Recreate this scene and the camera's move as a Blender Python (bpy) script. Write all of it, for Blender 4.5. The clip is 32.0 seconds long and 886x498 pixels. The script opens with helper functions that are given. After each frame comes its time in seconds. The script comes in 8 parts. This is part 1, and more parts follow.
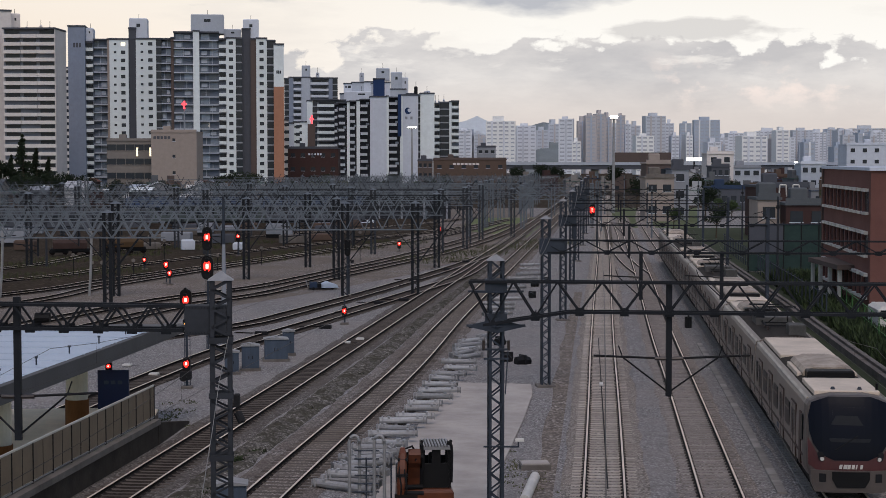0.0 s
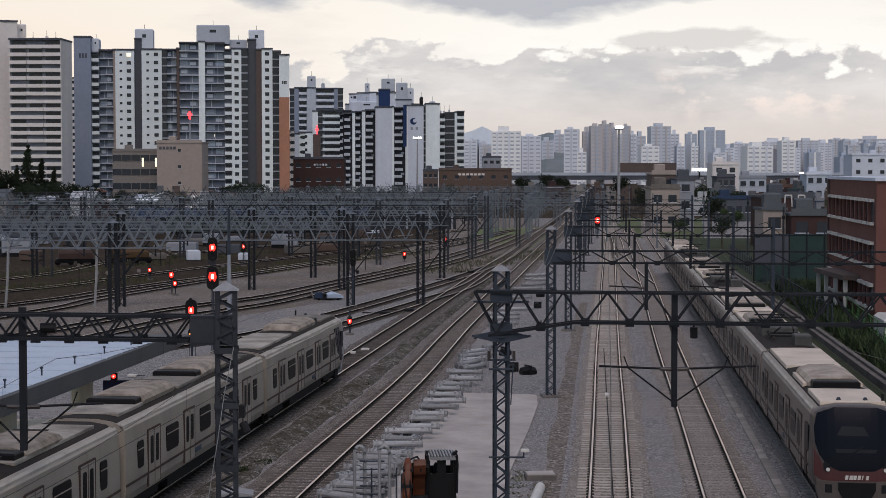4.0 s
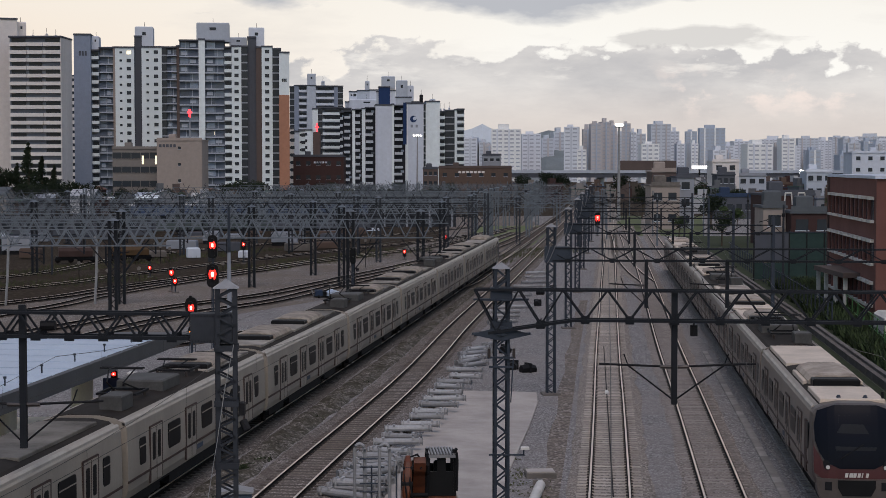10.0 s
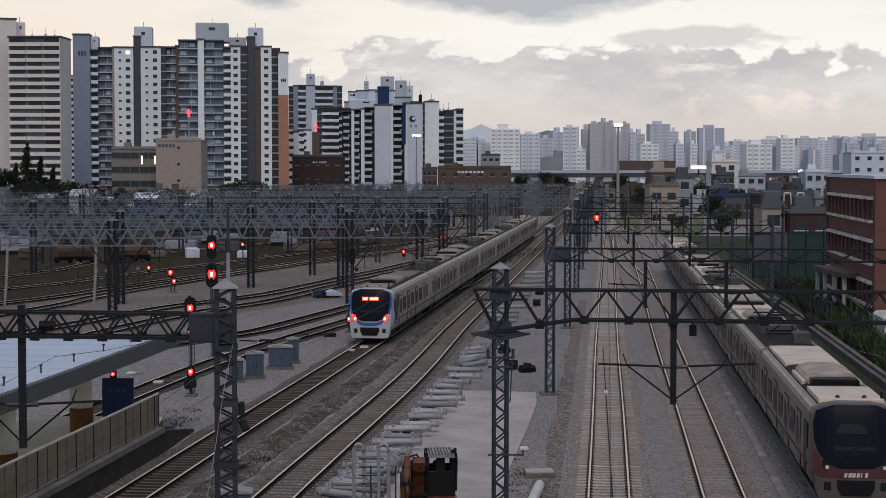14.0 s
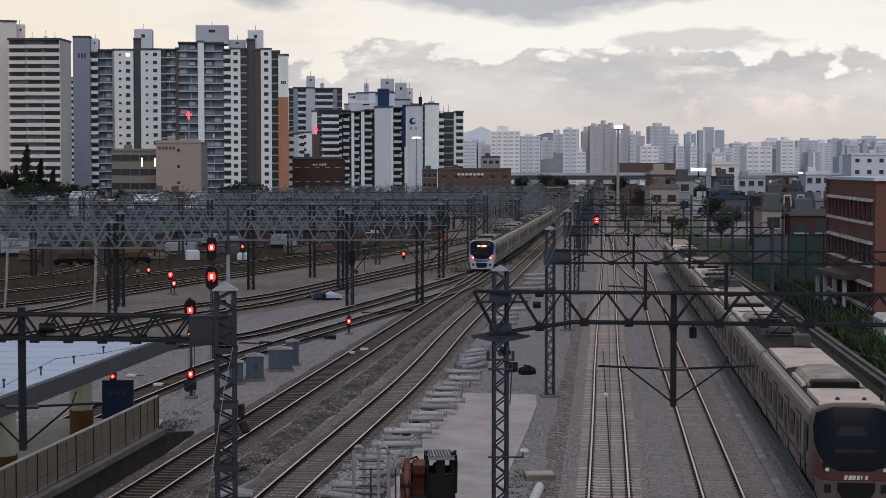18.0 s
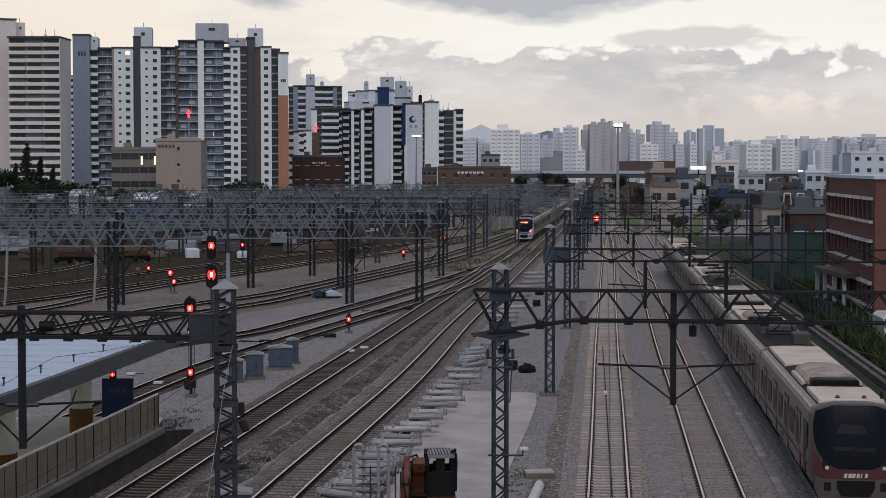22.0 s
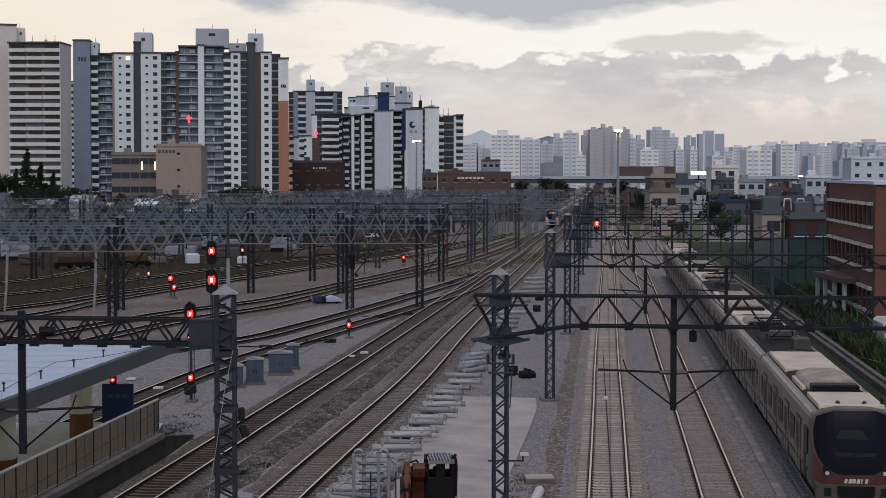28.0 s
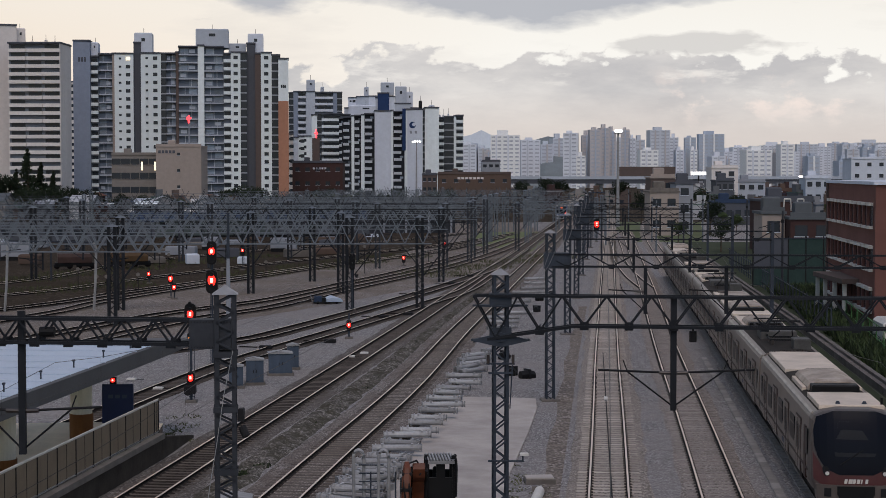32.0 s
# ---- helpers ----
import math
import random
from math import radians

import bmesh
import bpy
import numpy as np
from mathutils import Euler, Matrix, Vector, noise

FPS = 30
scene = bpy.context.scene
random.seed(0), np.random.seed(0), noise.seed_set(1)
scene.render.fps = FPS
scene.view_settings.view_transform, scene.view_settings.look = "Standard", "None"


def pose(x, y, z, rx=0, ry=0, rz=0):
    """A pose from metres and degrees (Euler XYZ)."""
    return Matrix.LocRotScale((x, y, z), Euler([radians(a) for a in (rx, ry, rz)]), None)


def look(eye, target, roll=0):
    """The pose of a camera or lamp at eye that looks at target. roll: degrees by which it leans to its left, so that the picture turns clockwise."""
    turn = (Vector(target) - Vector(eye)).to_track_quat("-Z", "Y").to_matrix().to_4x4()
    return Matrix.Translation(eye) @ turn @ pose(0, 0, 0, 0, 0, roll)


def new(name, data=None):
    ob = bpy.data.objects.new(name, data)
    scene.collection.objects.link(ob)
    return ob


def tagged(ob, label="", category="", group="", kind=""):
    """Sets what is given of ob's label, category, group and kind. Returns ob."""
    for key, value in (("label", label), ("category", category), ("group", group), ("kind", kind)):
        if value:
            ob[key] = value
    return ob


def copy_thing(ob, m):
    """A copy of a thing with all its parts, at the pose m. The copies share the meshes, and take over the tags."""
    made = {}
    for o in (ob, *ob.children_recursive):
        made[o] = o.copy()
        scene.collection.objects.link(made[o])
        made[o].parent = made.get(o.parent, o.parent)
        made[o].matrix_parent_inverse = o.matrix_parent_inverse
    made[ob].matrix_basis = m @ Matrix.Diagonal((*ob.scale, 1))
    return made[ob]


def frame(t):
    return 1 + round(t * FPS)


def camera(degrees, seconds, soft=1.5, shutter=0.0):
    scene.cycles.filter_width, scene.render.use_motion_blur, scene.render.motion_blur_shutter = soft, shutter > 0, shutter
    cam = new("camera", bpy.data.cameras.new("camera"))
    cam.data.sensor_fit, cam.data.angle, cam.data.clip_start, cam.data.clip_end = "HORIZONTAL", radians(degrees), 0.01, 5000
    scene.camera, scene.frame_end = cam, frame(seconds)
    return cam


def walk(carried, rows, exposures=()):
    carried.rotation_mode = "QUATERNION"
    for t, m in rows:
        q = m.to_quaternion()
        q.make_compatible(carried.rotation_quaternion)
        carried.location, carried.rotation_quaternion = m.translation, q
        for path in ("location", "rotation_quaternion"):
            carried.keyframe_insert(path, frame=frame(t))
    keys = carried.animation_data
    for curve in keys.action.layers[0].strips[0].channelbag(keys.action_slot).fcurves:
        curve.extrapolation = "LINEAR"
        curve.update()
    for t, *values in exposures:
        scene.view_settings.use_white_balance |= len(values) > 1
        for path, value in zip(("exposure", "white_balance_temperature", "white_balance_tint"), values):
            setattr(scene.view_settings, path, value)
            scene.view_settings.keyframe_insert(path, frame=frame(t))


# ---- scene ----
# Camera: hand-held on a footbridge over the station throat, 12.4 m above the ballast.
cam = camera(29.3, 32.0, soft=0.58)
EYE_Z = 12.4
walk(cam, [(t, pose(0, 0, EYE_Z, 90 - down, 0, turn)) for t, down, turn in (
    (0, 3.0797, -0.1509), (0.5, 2.9624, -0.0829), (1, 2.7480, 0.0000), (1.5, 2.8651, 0.0000), (2, 2.7751, 0.0293),
    (2.5, 2.8067, 0.0293), (3, 2.6603, 0.0392), (3.5, 2.7480, 0.0293), (5.5, 2.6313, 0.0293), (6, 2.6313, 0.0293),
    (6.5, 2.6019, 0.0342), (7, 2.6603, 0.0293), (7.5, 2.6897, 0.0293), (8, 2.7190, 0.0293), (8.5, 2.7480, 0.0293),
    (9, 2.7480, 0.0293), (9.5, 2.7480, 0.0293), (10, 2.8067, 0.0293), (10.5, 2.7776, 0.0293), (11, 2.8043, 0.0293),
    (11.5, 2.7776, 0.0293), (12, 2.8359, 0.0000), (12.5, 2.8432, 0.0000), (13, 2.8846, 0.0000), (13.5, 2.8651, 0.0000),
    (14, 2.8067, 0.0000), (14.5, 2.8359, 0.0000), (16.5, 2.7776, 0.0000), (17, 2.7776, 0.0000), (17.5, 2.7603, 0.0000),
    (18, 2.7311, 0.0000), (18.5, 2.7190, 0.0000), (19, 2.7480, 0.0000), (19.5, 2.7553, 0.0000), (20, 2.7480, 0.0000),
    (20.5, 2.7480, 0.0000), (21, 2.7480, 0.0000), (21.5, 2.7776, 0.0000), (22, 2.7921, -0.0051), (22.5, 2.7480, 0.0000),
    (23, 2.7776, 0.0000), (23.5, 2.7190, 0.0000), (24, 2.7190, 0.0000), (24.5, 2.6897, 0.0000), (25, 2.7190, 0.0000),
    (25.5, 2.6897, 0.0000), (27.5, 2.6603, 0.0000), (28, 2.6119, 0.0000), (28.5, 2.7022, -0.0220), (29, 2.6313, 0.0000),
    (29.5, 2.6603, -0.0024), (30, 2.6313, 0.0000), (30.5, 2.6313, 0.0000), (31, 2.6313, 0.0000), (31.5, 2.6313, 0.0000),
    (32, 2.6019, 0.0000))],
     exposures=[(0, 0.0, 6500, 14), (3, 0.02, 6500, 14), (10, -0.03, 6500, 13.5), (32, -0.06, 6500, 13.5)])

# ---------------------------------------------------------------- light
world = bpy.data.worlds.new("dusk_sky")
scene.world = world
world.use_nodes = True
wn = world.node_tree.nodes
sky = wn.new("ShaderNodeTexSky")
sky.sky_type = "NISHITA"
sky.sun_disc = False
sky.sun_elevation = radians(53)
sky.sun_rotation = radians(177)
sky.air_density = 1.4
sky.dust_density = 1.0
wn["Background"].inputs["Strength"].default_value = 0.108
world.node_tree.links.new(sky.outputs[0], wn["Background"].inputs["Color"])
sun = new("sun", bpy.data.lights.new("sun", "SUN"))
sun.data.energy = 1.22
sun.data.angle = radians(30)
sun.data.color = (1.0, 0.85, 0.75)
sun.matrix_world = look((32, -617, 820), (0, 0, 0))


# ---------------------------------------------------------------- materials
def nodes_of(name):
    m = bpy.data.materials.new(name)
    m.use_nodes = True
    return m, m.node_tree.nodes, m.node_tree.links, m.node_tree.nodes["Principled BSDF"]


def mixed(nt, links, fac, a, b):
    mx = nt.new("ShaderNodeMix")
    mx.data_type = "RGBA"
    links.new(fac, mx.inputs[0])
    for i, c in ((6, a), (7, b)):
        if isinstance(c, tuple):
            mx.inputs[i].default_value = (*c, 1)
        else:
            links.new(c, mx.inputs[i])
    return mx.outputs[2]


def fbm(nt, links, scale, detail=5, rough=0.6, stretch=None, coord="Object"):
    tc = nt.new("ShaderNodeTexCoord")
    out = tc.outputs[coord]
    if stretch:
        mp = nt.new("ShaderNodeMapping")
        mp.inputs["Scale"].default_value = stretch
        links.new(out, mp.inputs[0])
        out = mp.outputs[0]
    n = nt.new("ShaderNodeTexNoise")
    n.inputs["Scale"].default_value, n.inputs["Detail"].default_value, n.inputs["Roughness"].default_value = scale, detail, rough
    links.new(out, n.inputs["Vector"])
    return n.outputs[0]


def ramp(nt, links, fac, lo, hi):
    r = nt.new("ShaderNodeMapRange")
    r.inputs[1].default_value, r.inputs[2].default_value = lo, hi
    links.new(fac, r.inputs[0])
    return r.outputs[0]


def paint(name, col, rough=0.6, metal=0.0, vary=0.25, scale=0.8, bump=0.0, fine=12.0, streak=False, dirt=None, spread=0.0):
    """A surface with stains at one scale and grain at another; spread varies it from object to object."""
    m, nt, ln, b = nodes_of(name)
    dark = dirt or tuple(c * (1 - vary) for c in col)
    big = fbm(nt, ln, scale, 6, 0.65, (1, 1, 0.12) if streak else None)
    small = fbm(nt, ln, fine, 3, 0.7)
    c = mixed(nt, ln, ramp(nt, ln, big, 0.38, 0.68), col, dark)
    c = mixed(nt, ln, ramp(nt, ln, small, 0.3, 1.1), c, tuple(v * 0.7 for v in col))
    if spread:
        info = nt.new("ShaderNodeObjectInfo")
        hs = nt.new("ShaderNodeHueSaturation")
        mr = nt.new("ShaderNodeMapRange")
        mr.inputs[3].default_value, mr.inputs[4].default_value = 1 - spread, 1 + spread
        ln.new(info.outputs["Random"], mr.inputs[0])
        ln.new(mr.outputs[0], hs.inputs["Value"])
        ln.new(c, hs.inputs["Color"])
        c = hs.outputs[0]
    ln.new(c, b.inputs["Base Color"])
    b.inputs["Roughness"].default_value, b.inputs["Metallic"].default_value = rough, metal
    b.inputs["Specular IOR Level"].default_value = 0.12 if rough > 0.48 else 0.4
    if bump:
        bp = nt.new("ShaderNodeBump")
        bp.inputs["Strength"].default_value, bp.inputs["Distance"].default_value = bump, 0.03
        ln.new(small, bp.inputs["Height"])
        ln.new(bp.outputs[0], b.inputs["Normal"])
    return m


def glow(name, col, power):
    m, nt, ln, b = nodes_of(name)
    b.inputs["Base Color"].default_value = (*[min(c, 1) * 0.5 for c in col], 1)
    b.inputs["Emission Color"].default_value = (*col, 1)
    b.inputs["Emission Strength"].default_value = power
    return m


def stones(name, a, b_, stain, size=9.0, stain_scale=0.12, lo=0.45, hi=0.7):
    """Crushed stone: cells of uneven grey with dark gaps, stained at large scale."""
    m, nt, ln, b = nodes_of(name)
    tc = nt.new("ShaderNodeTexCoord")
    v = nt.new("ShaderNodeTexVoronoi")
    v.inputs["Scale"].default_value = size
    ln.new(tc.outputs["Object"], v.inputs["Vector"])
    sep = nt.new("ShaderNodeSeparateColor")
    ln.new(v.outputs["Color"], sep.inputs[0])
    c = mixed(nt, ln, sep.outputs[0], a, b_)
    gap = ramp(nt, ln, v.outputs["Distance"], 0.25, 0.75)
    c = mixed(nt, ln, gap, c, tuple(x * 0.6 for x in a))
    big = fbm(nt, ln, stain_scale, 7, 0.7)
    c = mixed(nt, ln, ramp(nt, ln, big, lo, hi), c, stain)
    mid = fbm(nt, ln, 1.3, 6, 0.75)
    c = mixed(nt, ln, ramp(nt, ln, mid, 0.46, 0.85), c, tuple(x * 0.6 for x in stain))
    ln.new(c, b.inputs["Base Color"])
    b.inputs["Roughness"].default_value = 1.0
    b.inputs["Specular IOR Level"].default_value = 0.05
    bp = nt.new("ShaderNodeBump")
    bp.inputs["Strength"].default_value, bp.inputs["Distance"].default_value = 0.9, 0.05
    ln.new(v.outputs["Distance"], bp.inputs["Height"])
    ln.new(bp.outputs[0], b.inputs["Normal"])
    return m


def glass(name, col, rough=0.08, spec=0.6):
    m, nt, ln, b = nodes_of(name)
    n = fbm(nt, ln, 0.7, 3, 0.6)
    ln.new(mixed(nt, ln, n, col, tuple(c * 1.6 for c in col)), b.inputs["Base Color"])
    b.inputs["Roughness"].default_value = rough
    b.inputs["Specular IOR Level"].default_value = spec
    return m


GRAVEL = stones("grey_gravel", (0.202, 0.192, 0.188), (0.515, 0.490, 0.478), (0.268, 0.245, 0.230), 12, 0.13, 0.44, 0.72)
BALLAST = stones("brown_ballast", (0.030, 0.024, 0.021), (0.165, 0.135, 0.115), (0.032, 0.025, 0.021), 11, 0.15, 0.4, 0.62)
GREY_BED = stones("grey_ballast", (0.199, 0.174, 0.159), (0.532, 0.472, 0.432), (0.293, 0.249, 0.216), 12, 0.12, 0.5, 0.8)
EARTH = stones("yard_earth", (0.040, 0.030, 0.022), (0.125, 0.095, 0.070), (0.036, 0.027, 0.018), 3, 0.06, 0.4, 0.65)
CONCRETE = paint("pale_concrete", (0.458, 0.414, 0.378), 0.85, 0, 0.4, 0.35, 0.3, 20)
KERB = paint("weathered_concrete", (0.180, 0.161, 0.146), 0.9, 0, 0.45, 0.7, 0.4, 14)
SLEEPER = paint("sleeper_concrete", (0.45, 0.395, 0.345), 0.9, 0, 0.4, 1.5, 0.3, 18, spread=0.22)
GREY_SLEEPER = paint("sleeper_dusty", (0.296, 0.263, 0.240), 0.9, 0, 0.45, 1.5, 0.3, 18, spread=0.15)
DARK_SLEEPER = paint("sleeper_stained", (0.122, 0.102, 0.087), 0.9, 0, 0.4, 1.5, 0.3, 18, spread=0.3)
RUST = paint("rail_rust", (0.011, 0.008, 0.007), 0.75, 0.1, 0.4, 2, 0.2, 25)
RAIL_TOP = paint("rail_head", (0.82, 0.70, 0.59), 0.55, 0.25, 0.2, 0.5)
GALV = paint("galvanised_steel", (0.046, 0.056, 0.073), 0.6, 0.1, 0.4, 1.1, 0.1, 15)
FASTEN = paint("fastening_rust_shade", (0.028, 0.021, 0.018), 0.85, 0, 0.4, 3, 0.2, 20)
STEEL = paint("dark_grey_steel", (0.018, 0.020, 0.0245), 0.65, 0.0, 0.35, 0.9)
BRIGHT = paint("bright_galvanised", (0.31, 0.31, 0.315), 0.5, 0.25, 0.3, 1.4)
WIRE = paint("copper_wire", (0.05, 0.045, 0.045), 0.5, 0.5)
INSUL = paint("insulator", (0.045, 0.036, 0.034), 0.3)
BLACK = paint("black_paint", (0.012, 0.012, 0.013), 0.5)
DARK = paint("dark_iron", (0.018, 0.018, 0.02), 0.7, 0.0, 0.4, 3)
CREAM = paint("train_cream", (0.324, 0.284, 0.238), 0.42, 0.05, 0.3, 0.5, 0, 9, True)
CREAM_DULL = paint("train_taupe", (0.225, 0.186, 0.160), 0.42, 0.1, 0.3, 0.5, 0, 9, True)
GUTTER = paint("gutter_white", (0.62, 0.595, 0.555), 0.45, 0, 0.25, 0.8)
ROOF_DARK = paint("roof_dark", (0.030, 0.024, 0.020), 0.75, 0, 0.45, 1.2)
ROOF_CREAM = paint("roof_cream", (0.666, 0.562, 0.464), 0.6, 0, 0.3, 0.6, 0, 9)
ROOF_GREY = paint("roof_grey", (0.37, 0.335, 0.29), 0.65, 0, 0.7, 0.5, 0, 9, dirt=(0.085, 0.07, 0.058), spread=0.45)
BOX_GREY = paint("box_grey", (0.085, 0.083, 0.080), 0.6, 0, 0.4, 1.5)
UNIT_CLEAN = paint("unit_pale", (0.444, 0.377, 0.315), 0.6, 0, 0.5, 1.1, dirt=(0.163, 0.126, 0.100))
UNIT = paint("unit_cream", (0.36, 0.305, 0.25), 0.6, 0, 0.75, 1.3, dirt=(0.075, 0.055, 0.042))
STRIPE = paint("brown_stripe", (0.07, 0.045, 0.04), 0.5)
NOSE_WHITE = paint("nose_white", (0.41, 0.42, 0.44), 0.3, 0, 0.2, 0.8)
NOSE_BLUE = paint("nose_blue", (0.03, 0.09, 0.34), 0.3)
NOSE_RED = paint("nose_red", (0.088, 0.024, 0.026), 0.35, 0, 0.35, 1.0)
NOSE_TAUPE = paint("nose_taupe", (0.098, 0.080, 0.072), 0.4, 0, 0.3, 0.8)
TRAIN_GLASS = glass("train_glass", (0.006, 0.007, 0.008), 0.3, 0.05)
MASK_GLASS = glass("mask_glass", (0.004, 0.005, 0.009), 0.3, 0.09)
CITY_GLASS = glass("city_glass", (0.020, 0.025, 0.032), 0.25, 0.3)
LIT_GLASS = glow("lit_window", (1.0, 0.86, 0.6), 1.3)
RED_LAMP = glow("red_lamp", (1.0, 0.02, 0.012), 3.0)
RED_CORE = glow("red_core", (1.0, 0.45, 0.36), 3.0)
AMBER = glow("amber_lamp", (1.0, 0.30, 0.03), 3.0)
LED = glow("orange_led", (1.0, 0.11, 0.02), 2.6)
LED_CORE = glow("yellow_led", (1.0, 0.62, 0.35), 2.2)
WHITE_LAMP = glow("white_flood", (1.0, 0.95, 0.85), 9.0)
SIGN_GLOW = glow("lit_sign", (1.0, 0.98, 0.92), 2.2)
CROSS_GLOW = glow("neon_red", (1.0, 0.04, 0.05), 3.5)
LEAF = [paint("leaf_dark", (0.024, 0.034, 0.019), 0.8, 0, 0.5, 2.5, 0, 7, spread=0.3),
        paint("leaf_mid", (0.055, 0.080, 0.034), 0.8, 0, 0.5, 2.5, 0, 7, spread=0.3),
        paint("leaf_dry", (0.095, 0.10, 0.05), 0.85, 0, 0.4, 2.5, 0, 7, spread=0.3)]
BARK = paint("bark", (0.09, 0.07, 0.05), 0.9, 0, 0.4, 3, 0.3)
ORANGE = paint("machine_orange", (0.126, 0.034, 0.012), 0.4, 0, 0.5, 2.5)
YELLOW = paint("works_yellow", (0.085, 0.052, 0.026), 0.55, 0, 0.4, 0.6)
BROWN_RED = paint("works_red", (0.055, 0.034, 0.03), 0.6, 0, 0.35, 0.6)
BLUE = paint("sign_blue", (0.012, 0.026, 0.085), 0.45, 0, 0.2, 1)
# column cream is brightened to carry the light that falls on the shaft
CREAM_POST = paint("column_cream", (0.66, 0.61, 0.50), 0.7, 0, 0.25, 1, 0, 9, True)
TERRA = paint("column_base_ochre", (0.20, 0.085, 0.03), 0.7, 0, 0.3, 1)
CANOPY = paint("canopy_white", (0.434, 0.511, 0.619), 0.45, 0, 0.12, 0.25)
CANOPY_GREY = paint("canopy_fascia", (0.102, 0.102, 0.106), 0.6, 0, 0.25, 0.4, 0, 9, True)
# tan paving raised in colour to hold the light under the canopy
PLATFORM = paint("platform_paving", (0.792, 0.660, 0.495), 0.8, 0, 0.25, 0.6, 0.1)
PANEL_TAN = paint("fence_panel", (0.227, 0.174, 0.121), 0.4, 0.1, 0.35, 0.8)
CAB_GREY = paint("cabinet_grey", (0.075, 0.098, 0.135), 0.5, 0.1, 0.3, 1.6, 0, 9, True)
TEAL = paint("teal_mesh", (0.032, 0.058, 0.053), 0.7, 0, 0.3, 0.5, 0.3, 6)
GREEN_PAINT = paint("green_paint", (0.08, 0.20, 0.07), 0.6, 0, 0.3, 1)


def wall_paint(name, col, streak=0.18):
    return paint(name, col, 0.8, 0, streak, 0.06, 0, 0.8, True)


# white and grey facade colours lean blue for the skylight on them
W_WHITE = wall_paint("facade_white", (0.744, 0.804, 0.820))
W_PALE = wall_paint("facade_pale", (0.600, 0.642, 0.720))
W_BLUE = wall_paint("facade_blue_grey", (0.239, 0.277, 0.354))
W_GREY = wall_paint("facade_grey", (0.276, 0.293, 0.328))
W_MID = wall_paint("facade_mid_grey", (0.441, 0.481, 0.546))
W_CREAM = wall_paint("facade_cream", (0.683, 0.639, 0.615))
W_BEIGE = wall_paint("facade_beige", (0.33, 0.28, 0.25))
W_BROWN = wall_paint("facade_brown", (0.115, 0.088, 0.08))
W_BRICK = wall_paint("facade_brick", (0.06, 0.034, 0.032))
W_TAN = wall_paint("facade_tan_brick", (0.115, 0.08, 0.064))
W_ORANGE = wall_paint("facade_orange", (0.40, 0.20, 0.13))
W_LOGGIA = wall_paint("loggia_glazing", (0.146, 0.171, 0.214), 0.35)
W_DARK = wall_paint("facade_dark", (0.085, 0.091, 0.108))
TRAIN_TRIM = paint("train_trim", (0.44, 0.40, 0.35), 0.5, 0, 0.35, 0.8)
SWOOSH = paint("side_navy", (0.008, 0.011, 0.022), 0.4)
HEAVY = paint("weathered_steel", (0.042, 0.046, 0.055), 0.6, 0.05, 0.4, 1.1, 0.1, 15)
W_NAVY = wall_paint("facade_navy", (0.025, 0.05, 0.13))
# distance haze is mixed into these far wall, glazing and hill colours
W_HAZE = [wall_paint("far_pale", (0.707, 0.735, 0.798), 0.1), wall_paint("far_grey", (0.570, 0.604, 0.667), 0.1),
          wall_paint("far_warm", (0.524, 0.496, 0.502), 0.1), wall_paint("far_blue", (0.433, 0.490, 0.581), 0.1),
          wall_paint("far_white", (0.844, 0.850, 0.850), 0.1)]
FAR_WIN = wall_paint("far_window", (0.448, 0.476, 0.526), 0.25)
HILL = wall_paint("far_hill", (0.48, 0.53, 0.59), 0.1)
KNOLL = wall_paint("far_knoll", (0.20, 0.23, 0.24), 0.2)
ROOFS = [wall_paint("roof_slate", (0.10, 0.11, 0.12)), wall_paint("roof_blue", (0.035, 0.055, 0.10)), wall_paint("roof_rust", (0.16, 0.085, 0.065)),
         wall_paint("roof_pale", (0.42, 0.43, 0.45)), wall_paint("roof_green", (0.10, 0.15, 0.13))]
BED_WARM = stones("warm_ballast", (0.205, 0.180, 0.160), (0.555, 0.490, 0.435), (0.305, 0.260, 0.222), 12, 0.12, 0.5, 0.8)
YARD = stones("yard_gravel", (0.175, 0.155, 0.140), (0.515, 0.451, 0.405), (0.156, 0.127, 0.103), 10, 0.09, 0.40, 0.68)
SHOULDER = stones("grey_shoulder", (0.147, 0.132, 0.121), (0.478, 0.428, 0.396), (0.138, 0.112, 0.096), 11, 0.2, 0.42, 0.7)
MID_BED = stones("brown_grey_ballast", (0.100, 0.090, 0.083), (0.365, 0.330, 0.305), (0.112, 0.096, 0.084), 11, 0.2, 0.42, 0.7)
RIDGE = stones("weedy_ridge", (0.105, 0.095, 0.085), (0.375, 0.345, 0.312), (0.064, 0.058, 0.044), 8, 0.9, 0.42, 0.60)
DIRT = stones("brown_dirt", (0.165, 0.142, 0.125), (0.46, 0.405, 0.362), (0.165, 0.135, 0.112), 7, 0.5, 0.42, 0.7)
DUCT = paint("duct_concrete", (0.336, 0.308, 0.284), 0.9, 0, 0.4, 0.9, 0.3, 16, spread=0.2)
MASK_TRIM = paint("interior_grey", (0.02, 0.022, 0.026), 0.6)
# dark stone colour, lowered further for shade on the platform wall and ramp
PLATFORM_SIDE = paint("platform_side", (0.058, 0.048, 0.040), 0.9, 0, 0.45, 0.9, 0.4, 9)

